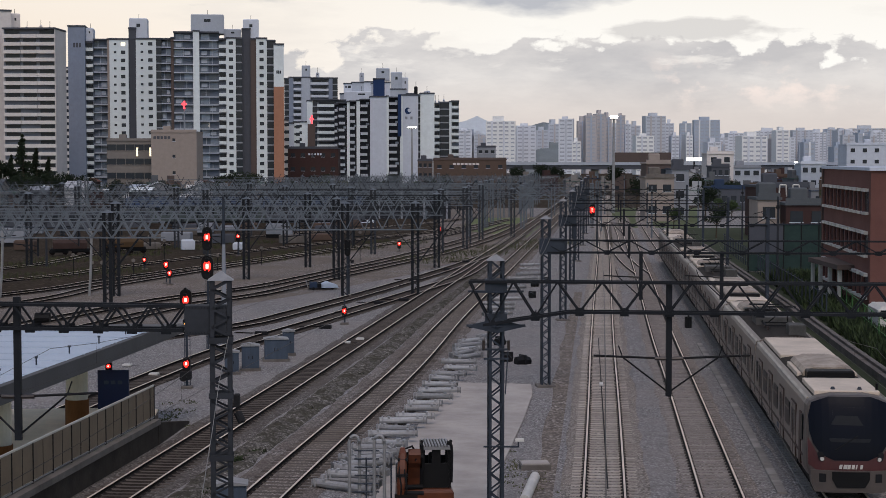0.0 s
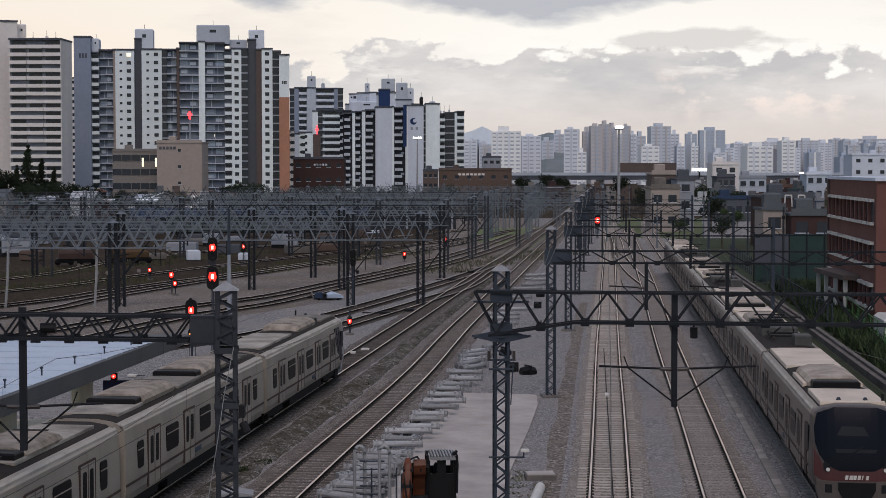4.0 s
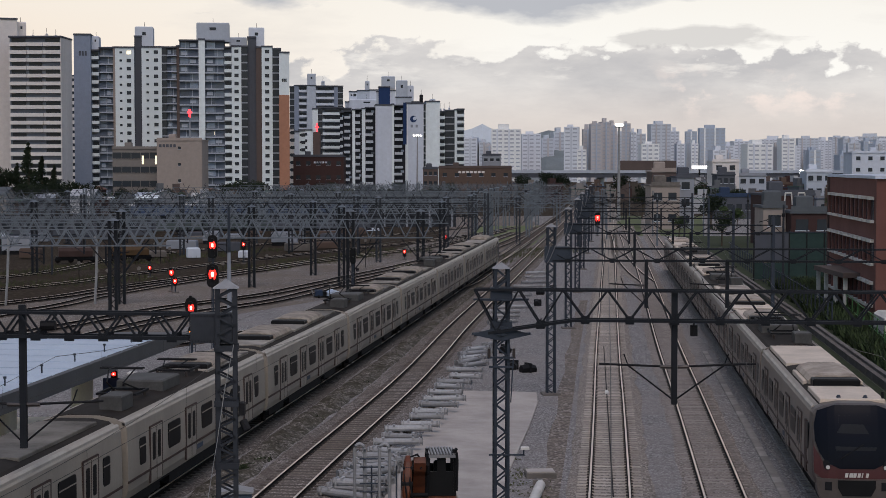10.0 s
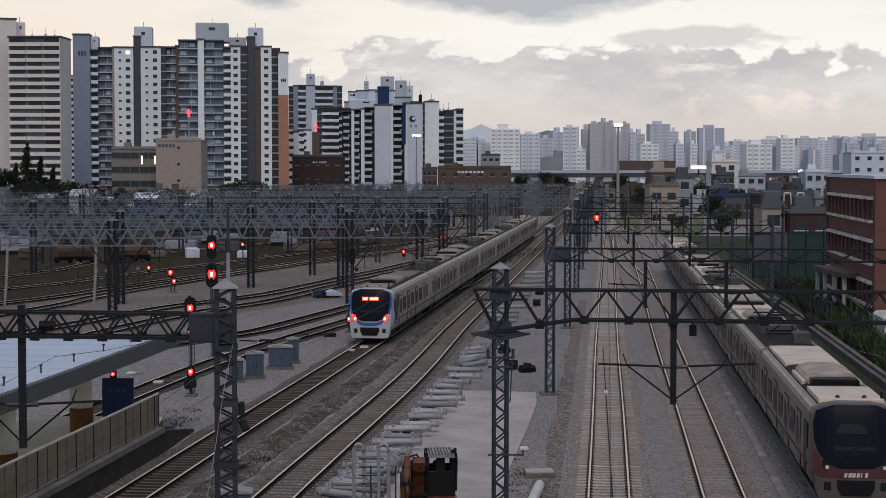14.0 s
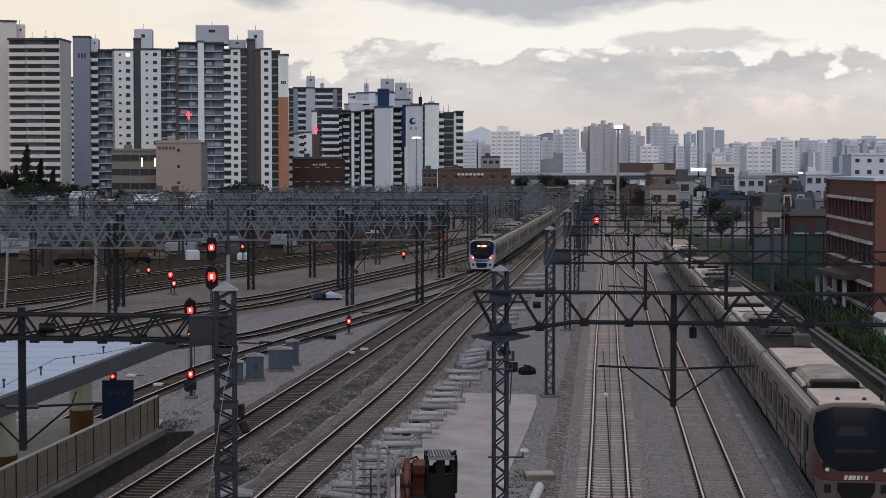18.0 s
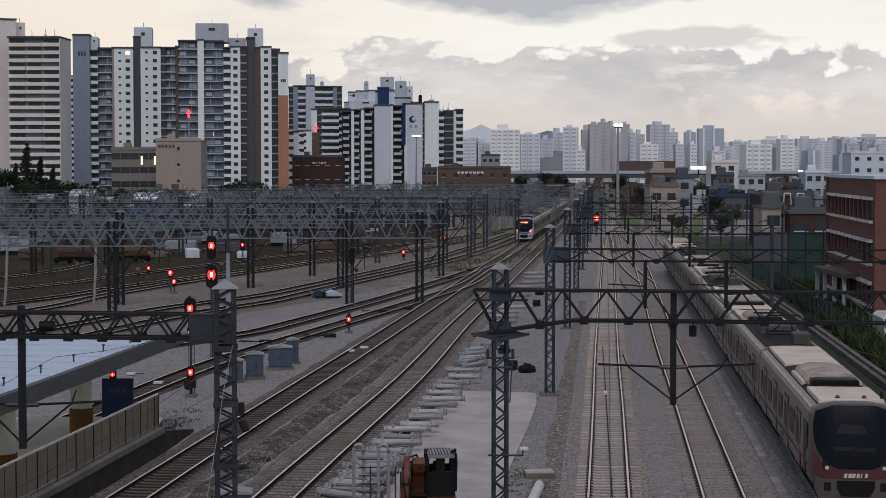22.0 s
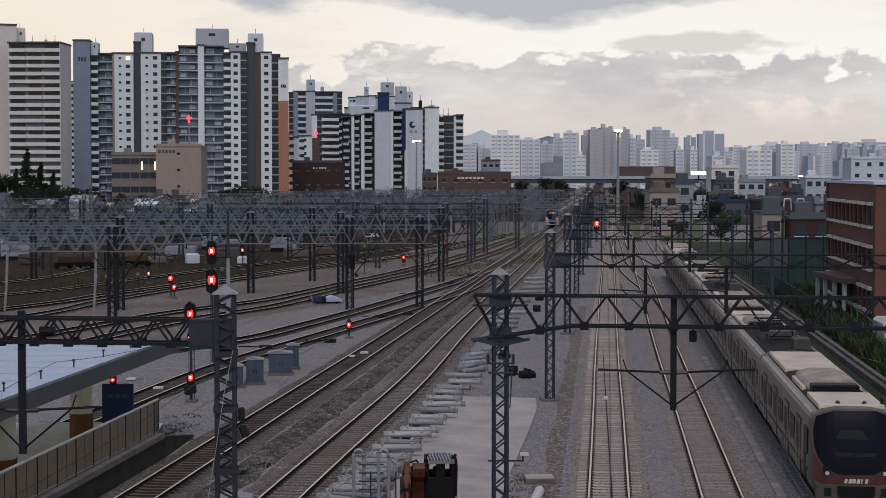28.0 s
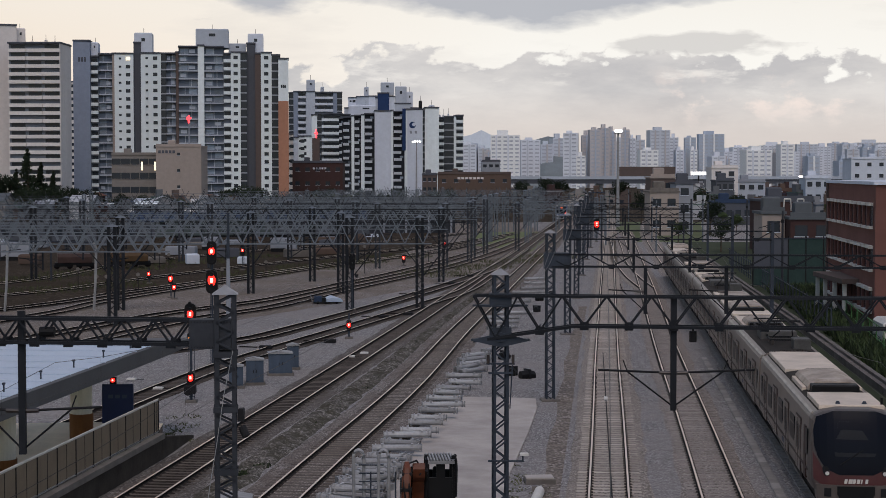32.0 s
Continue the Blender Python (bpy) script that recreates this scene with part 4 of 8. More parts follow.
# ---------------------------------------------------------------- overhead line
def lattice_mast(x, y, h, w, label, turn=0.0, cap=True, split=False, leg=0.09, lace=0.055, mat=GALV, pitch=0.62):
    """Four angle posts laced with flat bars, with a small pyramid on top."""
    top = thing("catenary_mast", label, "mast", "lattice masts of the overhead line", pose(x, y, 0, 0, 0, turn))
    a = w / 2
    for sx in (-1, 1):
        for sy in (-1, 1):
            sh = Shape().box(*sorted((sx * a, sx * (a - leg))), *sorted((sy * a, sy * (a - 0.015))), 0, h)
            sh.box(*sorted((sx * a, sx * (a - 0.015))), *sorted((sy * a, sy * (a - leg))), 0, h)
            part("post", sh, mat, top)
    n = int(h / (w * pitch))
    for face in range(4):
        sh = Shape()
        for k in range(n):
            if split:
                sh = Shape()
            z0, z1 = h * k / n, h * (k + 1) / n
            e = a - 0.05
            p, q = ((-e, z0), (e, z1)) if k % 2 else ((e, z0), (-e, z1))
            o = a - 0.008
            if face < 2:
                s = o if face else -o
                sh.bar((p[0], s, p[1]), (q[0], s, q[1]), 0.016, lace)
            else:
                s = o if face == 2 else -o
                sh.bar((s, p[0], p[1]), (s, q[0], q[1]), 0.016, lace)
            if split:
                part("lacing_bar", sh, mat, top)
        if not split:
            tagged(part("lacing", sh, mat, top), kind="stuff")
    if leg > 0.1:
        for z in (2.2, 4.2, 5.9, 7.4):
            part("batten", Shape().box(-a - 0.03, a + 0.03, -a - 0.03, -a, z, z + 0.16), mat, top)
            part("batten", Shape().box(-a - 0.03, a + 0.03, a, a + 0.03, z, z + 0.16), mat, top)
    part("base_block", Shape().chamfer(-a - 0.25, a + 0.25, -a - 0.25, a + 0.25, -0.2, 0.12, 0.04), KERB, top, "concrete footing")
    if cap:
        c = a + 0.05
        part("cap", Shape().add([(-c, -c, h), (c, -c, h), (c, c, h), (-c, c, h), (0, 0, h + w * 0.42)], [(3, 2, 1, 0), (0, 1, 4), (1, 2, 4), (2, 3, 4), (3, 0, 4)]), BRIGHT, top, "pale pyramid cap")
    return top


def truss(top, p, q, z0, z1, depth, step, mat, fine, flat=True, end_drop=0.0):
    """A truss beam between plan points, its chords and web as parts of top (in top's space)."""
    p, q = Vector(p), Vector(q)
    d = (q - p)
    length = d.length
    d.normalize()
    s = Vector((-d.y, d.x)) * depth / 2

    def at(t, side, z):
        b = p + d * t + s * side
        return (b.x, b.y, z)

    bend = min(3.2, length * 0.3)
    for side in (-1, 1):
        part("upper_chord", Shape().bar(at(0, side, z1), at(length, side, z1), 0.08), mat, top)
        if end_drop:
            part("lower_chord", Shape().bar(at(0, side, z0 - end_drop), at(bend, side, z0), 0.09).bar(at(bend, side, z0), at(length, side, z0), 0.09), mat, top)
        else:
            part("lower_chord", Shape().bar(at(0, side, z0), at(length, side, z0), 0.09), mat, top)
    n = max(2, int(length / step))
    web = Shape()
    for k in range(n):
        a, m, b = length * k / n, length * (k + 0.5) / n, length * (k + 1) / n
        for side in (-1, 1):
            low = z0 - (end_drop * max(0, 1 - m / bend) if end_drop else 0)
            th = 0.052 if mat is STEEL and fine else 0.085 if fine else 0.062
            one = Shape().bar(at(a, side, z1), at(m, side, low), th).bar(at(m, side, low), at(b, side, z1), th)
            if fine:
                part("diagonal", one, mat, top)
                if mat is STEEL:
                    part("gusset", Shape().bar(at(m - 0.14, side * 1.03, low), at(m + 0.14, side * 1.03, low), 0.02, 0.22), mat, top)
            else:
                web.add(one.v, one.f)
        web.bar(at(m, -1, z0), at(m, 1, z0), 0.05)
    if web.v:
        tagged(part("web", web, mat, top), kind="stuff")


def drop_post(top, x, y, z_top, z_low, arms, mat=STEEL):
    """A post hung from the beam, with registration arms to either side."""
    post = part("drop_post", Shape().box(x - 0.09, x + 0.09, y - 0.09, y + 0.09, z_low, z_top), mat, top)
    for e, reach in arms:
        sh = Shape().rod((x, y, z_low + 1.2), (x + e * reach, y, z_low + 1.3), 0.035).rod((x, y, z_low + 0.12), (x + e * reach * 0.62, y, z_low + 1.26), 0.028)
        sh.rod((x + e * reach * 0.62, y, z_low + 1.3), (x + e * (reach * 0.62 + 0.12), y, z_low + 1.62), 0.02)
        part("cantilever", sh, DARK, post)
        part("insulator", Shape().rod((x + e * 0.1, y, z_low + 1.2), (x + e * 0.45, y, z_low + 1.21), 0.065), INSUL, post)


# masts of the row between the storage strip and the right tracks
ROW = [(1.85, 54.5), (5.8, 91.5), (9.5, 129), (13.1, 166), (16.6, 203), (20.3, 240), (24.0, 277), (27.6, 314)]
for k, (x, y) in enumerate(ROW):
    lattice_mast(x, y, 9.1, 0.5, "tall galvanised lattice mast of the overhead line, beside the track" if k else "galvanised lattice mast with pale cap above the storage strip", 5, split=k < 2)
lattice_mast(-5.9, 45.8, 9.1, 0.6, "heavy galvanised lattice mast carrying a signal and a box girder", 6, split=True, leg=0.13, lace=0.06, mat=HEAVY, pitch=0.42)

near = thing("portal_gantry", "grey steel truss gantry over the through tracks with a hung post", "gantry", "gantries of the overhead line")
truss(near, (1.0, 54.5), (25.0, 52.0), 7.47, 8.43, 0.5, 1.35, STEEL, True, end_drop=0.5)
for z, r in ((8.1, 0.9), (7.0, 0.95)):
    part("bracket_plate", Shape().plate([(1.85 - r, 54.5), (1.85, 54.08), (1.85 + r, 54.5), (1.85, 54.92)], "z", z - 0.03, z + 0.03).box(1.5, 2.2, 54.2, 54.8, z, z + 0.4), GALV, near)
part("gusset_plate", Shape().plate([(0.88, 7.0), (1.85, 6.78), (2.82, 7.0), (1.85, 7.26)], "y", 54.16, 54.21), GALV, near)
drop_post(near, 7.345, 53.8, 8.4, 4.80, ((-1, 2.4), (1, 2.6)))
part("post", Shape().box(24.8, 25.1, 51.85, 52.15, 0, 9), GALV, near)
part("insulator_string", Shape().rod((7.95, 53.7, 7.35), (7.95, 53.7, 7.0), 0.12).rod((7.95, 53.7, 7.45), (7.95, 53.7, 7.35), 0.03), BLACK, near)

for k, (x, y) in enumerate(ROW[1:6]):
    r3 = PATHS["R3"].x(y)
    g = thing("portal_gantry", "grey steel beam gantry over the through tracks", "gantry", "gantries of the overhead line")
    end = 27.0 if k == 0 else r3 + 3.6
    truss(g, (x - 0.3, y), (end, y - 1.8), 7.3, 7.95, 0.45, 2.2, STEEL, k < 2)
    part("girder_box", Shape().box(x - 0.35, x + 1.0, y - 0.3, y + 0.3, 7.2, 8.05), GALV, g, "riveted box end of the beam")
    part("post", Shape().box(end - 0.1, end + 0.15, y - 1.95, y - 1.7, 0, 8.6), GALV, g)
    for key, e in (("R1", 1.9), ("R2", 2.0)):
        drop_post(g, PATHS[key].x(y) + e, y - 0.9, 7.4, 4.8, ((-1, 2.0),))

# box girder to the left of the heavy mast, over the departing train
left_g = thing("portal_gantry", "grey steel girder gantry over the platform track with a hung post", "gantry", "gantries of the overhead line")
part("girder_box", Shape().box(-6.85, -5.72, 45.58, 46.02, 7.62, 8.42), HEAVY, left_g, "riveted box end of the beam")
rivets = Shape()
for k in range(16):
    for z in (7.68, 8.36):
        rivets.box(-6.8 + k * 0.08, -6.77 + k * 0.08, 45.56, 45.58, z - 0.015, z + 0.015)
tagged(part("rivet_rest", rivets, STEEL, left_g), kind="stuff")
truss(left_g, (-6.85, 45.8), (-22.0, 47.6), 7.75, 8.4, 0.5, 0.95, STEEL, True)
drop_post(left_g, -11.55, 46.3, 8.6, 4.65, ((-1, 1.8), (1, 2.2)), STEEL)
part("post", Shape().box(-22.2, -21.9, 47.45, 47.75, 0, 8.9), GALV, left_g)
part("insulator_string", Shape().rod((-11.0, 46.1, 8.05), (-10.6, 46.1, 8.05), 0.14, n=10), BLACK, left_g)
part("cable", Shape().pipe([(-5.65, 45.4, 7.6), (-5.9, 45.38, 6.4), (-6.1, 45.3, 5.0), (-6.9, 45.0, 0.0)], 0.011), BRIGHT, left_g, "pale hanging cable")
part("switch_box", Shape().chamfer(-5.56, -5.40, 45.6, 45.9, 5.65, 6.0, 0.03).rod((-5.45, 45.7, 5.5), (-5.32, 45.6, 5.25), 0.11), DARK, left_g)

# fittings on the near right mast
fit_ = thing("line_switch", "small grey switch with brackets clamped to a lattice mast", "switch", at=(1.85, 54.5, 0))
part("bracket", Shape().bar((-0.45, -0.3, 6.25), (0.45, -0.3, 6.25), 0.06).bar((-0.4, -0.3, 5.95), (0.4, -0.3, 5.95), 0.06), GALV, fit_)
part("insulator", Shape().rod((-0.4, -0.3, 6.25), (-0.4, -0.3, 6.55), 0.05).rod((0.4, -0.3, 6.25), (0.4, -0.3, 6.55), 0.05), INSUL, fit_)
part("rod", Shape().rod((0.38, -0.3, 6.2), (0.3, -0.3, 4.8), 0.02), GALV, fit_)
cctv = thing("camera_bracket", "white site camera on an arm clamped to a lattice mast", "security camera", at=(1.85, 54.5, 0))
part("arm", Shape().bar((-0.4, -0.28, 3.1), (0.75, -0.28, 3.1), 0.05).bar((0.72, -0.28, 3.1), (0.72, -0.28, 3.3), 0.05), GALV, cctv)
part("housing", Shape().chamfer(0.62, 0.90, -0.40, -0.24, 3.28, 3.38, 0.03), GUTTER, cctv)


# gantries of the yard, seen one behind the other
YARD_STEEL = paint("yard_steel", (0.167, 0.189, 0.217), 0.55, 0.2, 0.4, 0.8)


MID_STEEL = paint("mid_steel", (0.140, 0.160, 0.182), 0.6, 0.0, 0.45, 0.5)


def yard_gantry(y, x0, x1, posts, z0=5.95, z1=7.6, fine=False, skew=3.0):
    g = thing("portal_gantry", "dark steel truss gantry across the yard tracks", "gantry", "yard gantries")
    near_ = y < 200
    # far posts take paler steel, the haze put into the colour
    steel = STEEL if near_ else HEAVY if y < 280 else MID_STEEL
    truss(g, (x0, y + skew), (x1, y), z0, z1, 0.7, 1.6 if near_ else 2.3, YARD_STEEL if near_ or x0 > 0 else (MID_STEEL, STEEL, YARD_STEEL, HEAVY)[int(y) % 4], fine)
    for x in posts:
        yy = y + skew * (x - x1) / (x0 - x1)
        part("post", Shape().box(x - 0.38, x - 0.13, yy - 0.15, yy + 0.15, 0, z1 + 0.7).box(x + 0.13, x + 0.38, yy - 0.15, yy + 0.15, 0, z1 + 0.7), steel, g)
        lace = Shape()
        for k in range(18):
            a = -0.2 if k % 2 else 0.2
            lace.bar((x + a, yy, (z1 + 0.4) * k / 18), (x - a, yy, (z1 + 0.4) * (k + 1) / 18), 0.07)
        tagged(part("lacing", lace, steel, g), kind="stuff")
        part("knee_brace", Shape().bar((x + 0.3, yy, 3.0), (x + 2.6, yy, z0), 0.10).bar((x - 0.3, yy, 4.2), (x - 1.8, yy, z0), 0.08), steel, g)
        part("cap", Shape().add([(x - 0.5, yy - 0.3, z1 + 0.7), (x + 0.5, yy - 0.3, z1 + 0.7), (x + 0.5, yy + 0.3, z1 + 0.7), (x - 0.5, yy + 0.3, z1 + 0.7), (x, yy, z1 + 0.95)],
                                [(3, 2, 1, 0), (0, 1, 4), (1, 2, 4), (2, 3, 4), (3, 0, 4)]), YARD_STEEL, g)
    rnd = random.Random(int(y))
    x, rest = x0 + 2, Shape()
    while x < x1 - 1.5:
        yy = y + skew * (x - x1) / (x0 - x1)
        e = rnd.choice((-1, 1))
        one = Shape().box(x - 0.07, x + 0.07, yy - 0.07, yy + 0.07, 4.5, z0)
        one.rod((x, yy, 5.3), (x + e * 1.9, yy, 5.5), 0.045, n=5).rod((x, yy, 4.6), (x + e * 1.3, yy, 5.45), 0.04, n=5).rod((x + e * 0.9, yy, 5.4), (x + e * 1.15, yy, 6.1), 0.035, n=5)
        if near_:
            part("drop_post", one, STEEL, g)
        else:
            # hung arms, struts above the beam and their insulators
            one.bar((x + 0.8, yy, z1), (x + 0.8 + e * 0.5, yy, z1 + 1.0), 0.08).bar((x + 1.5, yy, z0), (x + 1.5 + e * 0.9, yy, z0 - 1.5), 0.08)
            rest.add(one.v, one.f)
        x += rnd.uniform(4.5, 7.5) if near_ else rnd.uniform(2.6, 4.6)
    if rest.v:
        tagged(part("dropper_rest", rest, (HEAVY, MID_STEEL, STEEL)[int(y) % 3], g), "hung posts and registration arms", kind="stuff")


yard_gantry(152.5, -48, -1.0, (-47.6, -28.9, -8.4, -2.1), fine=True, skew=-1.5)
yard_gantry(136, -52, -22, (-40, -26.6), 6.0, 7.3, fine=True, skew=0)
for y, x0, x1, posts in ((191, -66, 0.5, (-46.7, -14.8, -0.2)), (217, -72, 3.0, (-30, -8.4, 0.3)), (230, -40, 4.5, (-36, -12, 3.6)), (242, -78, 6.0, (-52, -22, 4.3)), (255, -36, 7.5, (-16, 6.4)), (268, -84, 9.0, (-60, -30, 4.8)),
                         (284, -42, 11.0, (-24, 7.0)), (300, -90, 13.0, (-64, -33, 8.4)), (318, -46, 15.0, (-20, 10)), (335, -96, 17.0, (-70, -30, 12)), (354, -50, 19.0, (-10, 15)), (372, -60, 24.0, (-30, 18)), (392, -40, 26.0, (-6, 20)),
                         (412, -50, 28.0, (-20, 22)), (432, -30, 31.0, (0, 24)), (450, -34, 34.0, (-10, 26))):
    yard_gantry(y, x0, x1, posts)
yard_gantry(172, -60, -10, (-47.5, -19.6, -10.4), 6.2, 7.5)
for y, x0, x1, posts in ((262, 11, 22, (11.6, 21.0)), (292, 13.5, 26, (14.6, 24.8)), (320, 15, 30, (16.5, 29.0)), (352, 18, 34, (19.5, 33.0))):
    yard_gantry(y, x0, x1, posts, 5.9, 6.8)


def plain_mast(x, y, h, label="slim grey steel line mast beside the track", arm=0.0):
    m = thing("line_mast", label, "mast", "slim line masts", (x, y, 0))
    # distant poles get a paler paint that stands for haze
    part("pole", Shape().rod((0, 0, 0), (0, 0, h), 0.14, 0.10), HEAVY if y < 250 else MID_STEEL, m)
    part("collar", Shape().rod((0, 0, h * 0.86), (0, 0, h * 0.9), 0.18), DARK, m)
    if arm:
        part("cantilever", Shape().rod((0, 0, h * 0.88), (arm, 0, h * 0.80), 0.035).rod((0, 0, h * 0.66), (arm * 0.7, 0, h * 0.82), 0.03), DARK, m)


for x, y, h, a in ((-44.6, 192.6, 7.4, 0), (4.8, 265, 7.8, 2), (8.4, 302, 8, -2), (22.1, 236, 8, 2.4), (33.0, 262, 8, 2.4), (37, 300, 8, -2.2), (31.5, 330, 8, 2.4), (36.5, 372, 8, 2.4), (44, 340, 8, -2),
                   (27.5, 286, 7.6, -2.1), (6.5, 330, 8, 2), (9, 355, 8, 2), (16, 330, 8.5, -2), (22, 330, 8, 2), (25, 365, 8, -2), (31, 400, 8, 2), (35, 415, 8, -2), (-3, 380, 8, 2), (-10, 420, 8, 2), (6, 430, 8, 2), (14, 440, 8, 2), (24, 450, 8, 2), (40, 440, 8, 2), (46, 420, 8, -2), (-24, 390, 8, 2), (-40, 400, 8, 2), (52, 400, 8, -2), (28, 470, 8, 2), (18, 480, 8, 2), (43.6, 243, 8.4, 0), (46, 300, 8.4, -2), (33.4, 166.6, 8.6, -2.4), (30.4, 214, 8.4, -2.4), (48, 365, 8, -2.4), (13.6, 352, 8, -2), (2.0, 402, 8, 2), (20, 395, 8, 2)):
    plain_mast(x, y, h, arm=a)

pm = thing("concrete_pole", "pale tapering concrete pole in the yard", "pole", at=(-17.9, 141, 0))
part("shaft", Shape().rod((0, 0, 0), (0, 0, 5.2), 0.22, 0.14, 10), W_GREY, pm)
part("upper_shaft", Shape().rod((0, 0, 5.2), (0, 0, 9.0), 0.14, 0.11, 10), GALV, pm)

# catenary: contact and carrying wire over the main tracks
for key in ("R1", "R2", "R3", "L1", "L2", "L4", "L6", "L8", "L10"):
    path = PATHS[key]
    w = thing("overhead_wire", "thin copper contact and carrying wires over a track", "wire", "overhead wires")
    hang = Shape()
    y = 17.5 if key[0] == "R" or key in ("L1", "L2") else 152.5
    while y < 300:
        pts = []
        for k in range(9):
            t = k / 8
            yy = y + 37 * t
            pts.append((path.x(yy), yy, 6.25 - 0.75 * (1 - (2 * t - 1) ** 2)))
        part("carrying_wire", Shape().pipe(pts, 0.009, 4), WIRE, w)
        for k in (1, 3, 5, 7):
            hang.rod(pts[k], (pts[k][0], pts[k][1], 5.22), 0.004, n=3)
        part("contact_wire", Shape().rod((path.x(y), y, 5.2), (path.x(y + 37), y + 37, 5.2), 0.009, n=4), WIRE, w)
        y += 37
    tagged(part("hanger_rest", hang, WIRE, w), kind="stuff")
feed = thing("feeder_wire", "thin dark feeder cables between mast tops", "wire", "overhead wires")
for dx, z in ((-0.5, 8.9), (0.5, 8.9), (0.0, 8.2)):
    sh = Shape()
    for (x0, y0), (x1, y1) in zip(ROW, ROW[1:]):
        sh.pipe([(x0 + (x1 - x0) * t + dx, y0 + (y1 - y0) * t, z - 0.9 * (1 - (2 * t - 1) ** 2)) for t in [k / 6 for k in range(7)]], 0.012, 4)
    part("cable", sh, WIRE, feed)


# ---------------------------------------------------------------- signals
def lamp_head(top, x, y, z, w, h, lamps, hood=True):
    """A black signal head that faces -y, with glowing lenses at (dz, material)."""
    head = part("signal_head", Shape().plate([(x + u, z + v) for u, v in rounded(w, h, w * 0.42)], "y", y - 0.08, y + 0.12), BLACK, top, "black signal head")
    for dz, r, mat in lamps:
        def oval(a, b, n=16):
            return [(x + a * math.cos(k * 2 * math.pi / n), z + dz + b * math.sin(k * 2 * math.pi / n)) for k in range(n)]
        part("lens", Shape().plate(oval(r * 0.82, r * 1.22), "y", y - 0.14, y - 0.10), mat, head)
        if mat is RED_LAMP:
            part("core", Shape().plate([(x + u, z + dz + v) for u, v in rounded(r * 0.62, r * 1.0, r * 0.15)], "y", y - 0.155, y - 0.14), RED_CORE, head)
        part("hood", Shape().rod((x, y - 0.3, z + dz + r * 1.3), (x, y - 0.08, z + dz + r * 1.35), r * 0.5), BLACK, head)


def signal(x, y, h, heads, label, base=True, r=0.07):
    s = thing("railway_signal", label, "signal", "railway signals", (x, y, 0))
    part("post", Shape().rod((0, 0, 0), (0, 0, h), r, r * 0.9), GALV, s)
    part("footing", Shape().chamfer(-0.3, 0.3, -0.3, 0.3, -0.1, 0.15, 0.03), KERB, s)
    for z, w, hh, lamps in heads:
        lamp_head(s, 0, -0.15, z, w, hh, lamps)
    if h > 3:
        lad = Shape().bar((-0.15, 0.2, 0), (-0.15, 0.2, h * 0.95), 0.03).bar((0.15, 0.2, 0), (0.15, 0.2, h * 0.95), 0.03)
        for k in range(int(h / 0.35)):
            lad.bar((-0.15, 0.2, 0.3 + k * 0.33), (0.15, 0.2, 0.3 + k * 0.33), 0.02)
        part("ladder", lad, GALV, s)
    return s


s = signal(-13.55, 90.8, 5.3, ((4.85, 0.62, 1.05, ((-0.05, 0.20, RED_LAMP), (0.32, 0.17, DARK))), (3.4, 0.34, 0.8, ((0.05, 0.13, AMBER),)), (1.25, 0.42, 0.9, ((0.12, 0.17, RED_LAMP),))),
           "tall signal post showing red with an amber lamp below, in gravel")
part("relay_box", Shape().chamfer(-0.35, 0.25, -0.3, 0.2, 0.5, 0.95, 0.05).rod((-0.15, -0.35, 0.6), (-0.15, -0.1, 0.6), 0.2), DARK, s)
signal(-14.75, 108.1, 7.6, ((7.25, 0.62, 1.5, ((0.1, 0.24, RED_LAMP), (-0.42, 0.2, DARK))), (5.4, 0.75, 1.5, ((0.1, 0.30, RED_LAMP), (-0.45, 0.2, DARK)))),
       "tall signal post with two bright red heads behind the mast")
signal(-7.0, 125.8, 1.9, ((1.0, 0.36, 0.85, ((0.05, 0.17, RED_LAMP),)),), "short ground signal glowing red beside switch rails")
signal(-5.2, 224, 1.6, ((0.95, 0.5, 1.1, ((0.15, 0.22, RED_LAMP),)),), "low red shunting signal on gravel")
signal(0.2, 264, 1.9, ((1.2, 0.55, 1.2, ((0.15, 0.24, RED_LAMP),)),), "low red shunting signal among switch rails")
signal(-32.6, 187.7, 1.7, ((1.05, 0.4, 0.9, ((0.1, 0.19, RED_LAMP),)),), "low red yard signal between tracks")
signal(-26.8, 166.6, 2.4, ((1.9, 0.5, 0.95, ((0.05, 0.25, RED_LAMP),)),), "red yard signal on a short post")
signal(-26.2, 165.0, 1.6, ((1.15, 0.45, 0.9, ((0.05, 0.21, RED_LAMP),)),), "red yard signal on a short post")
signal(-25.3, 214, 3.3, ((2.5, 0.6, 1.4, ((0.05, 0.22, RED_LAMP),)),), "red yard signal on a tall post")
signal(27.2, 300, 4.3, ((3.1, 1.0, 2.2, ((0.1, 0.52, RED_LAMP), (-0.75, 0.3, DARK))),), "bright red main signal between the far tracks")
s = signal(-8.1, 151.0, 5.2, ((4.4, 0.5, 1.5, ((0.35, 0.17, DARK), (-0.35, 0.17, DARK))),), "dark signal head on a post under the gantry")
part("marker", Shape().box(0.25, 0.55, -0.2, -0.15, 3.0, 3.3), DARK, s)


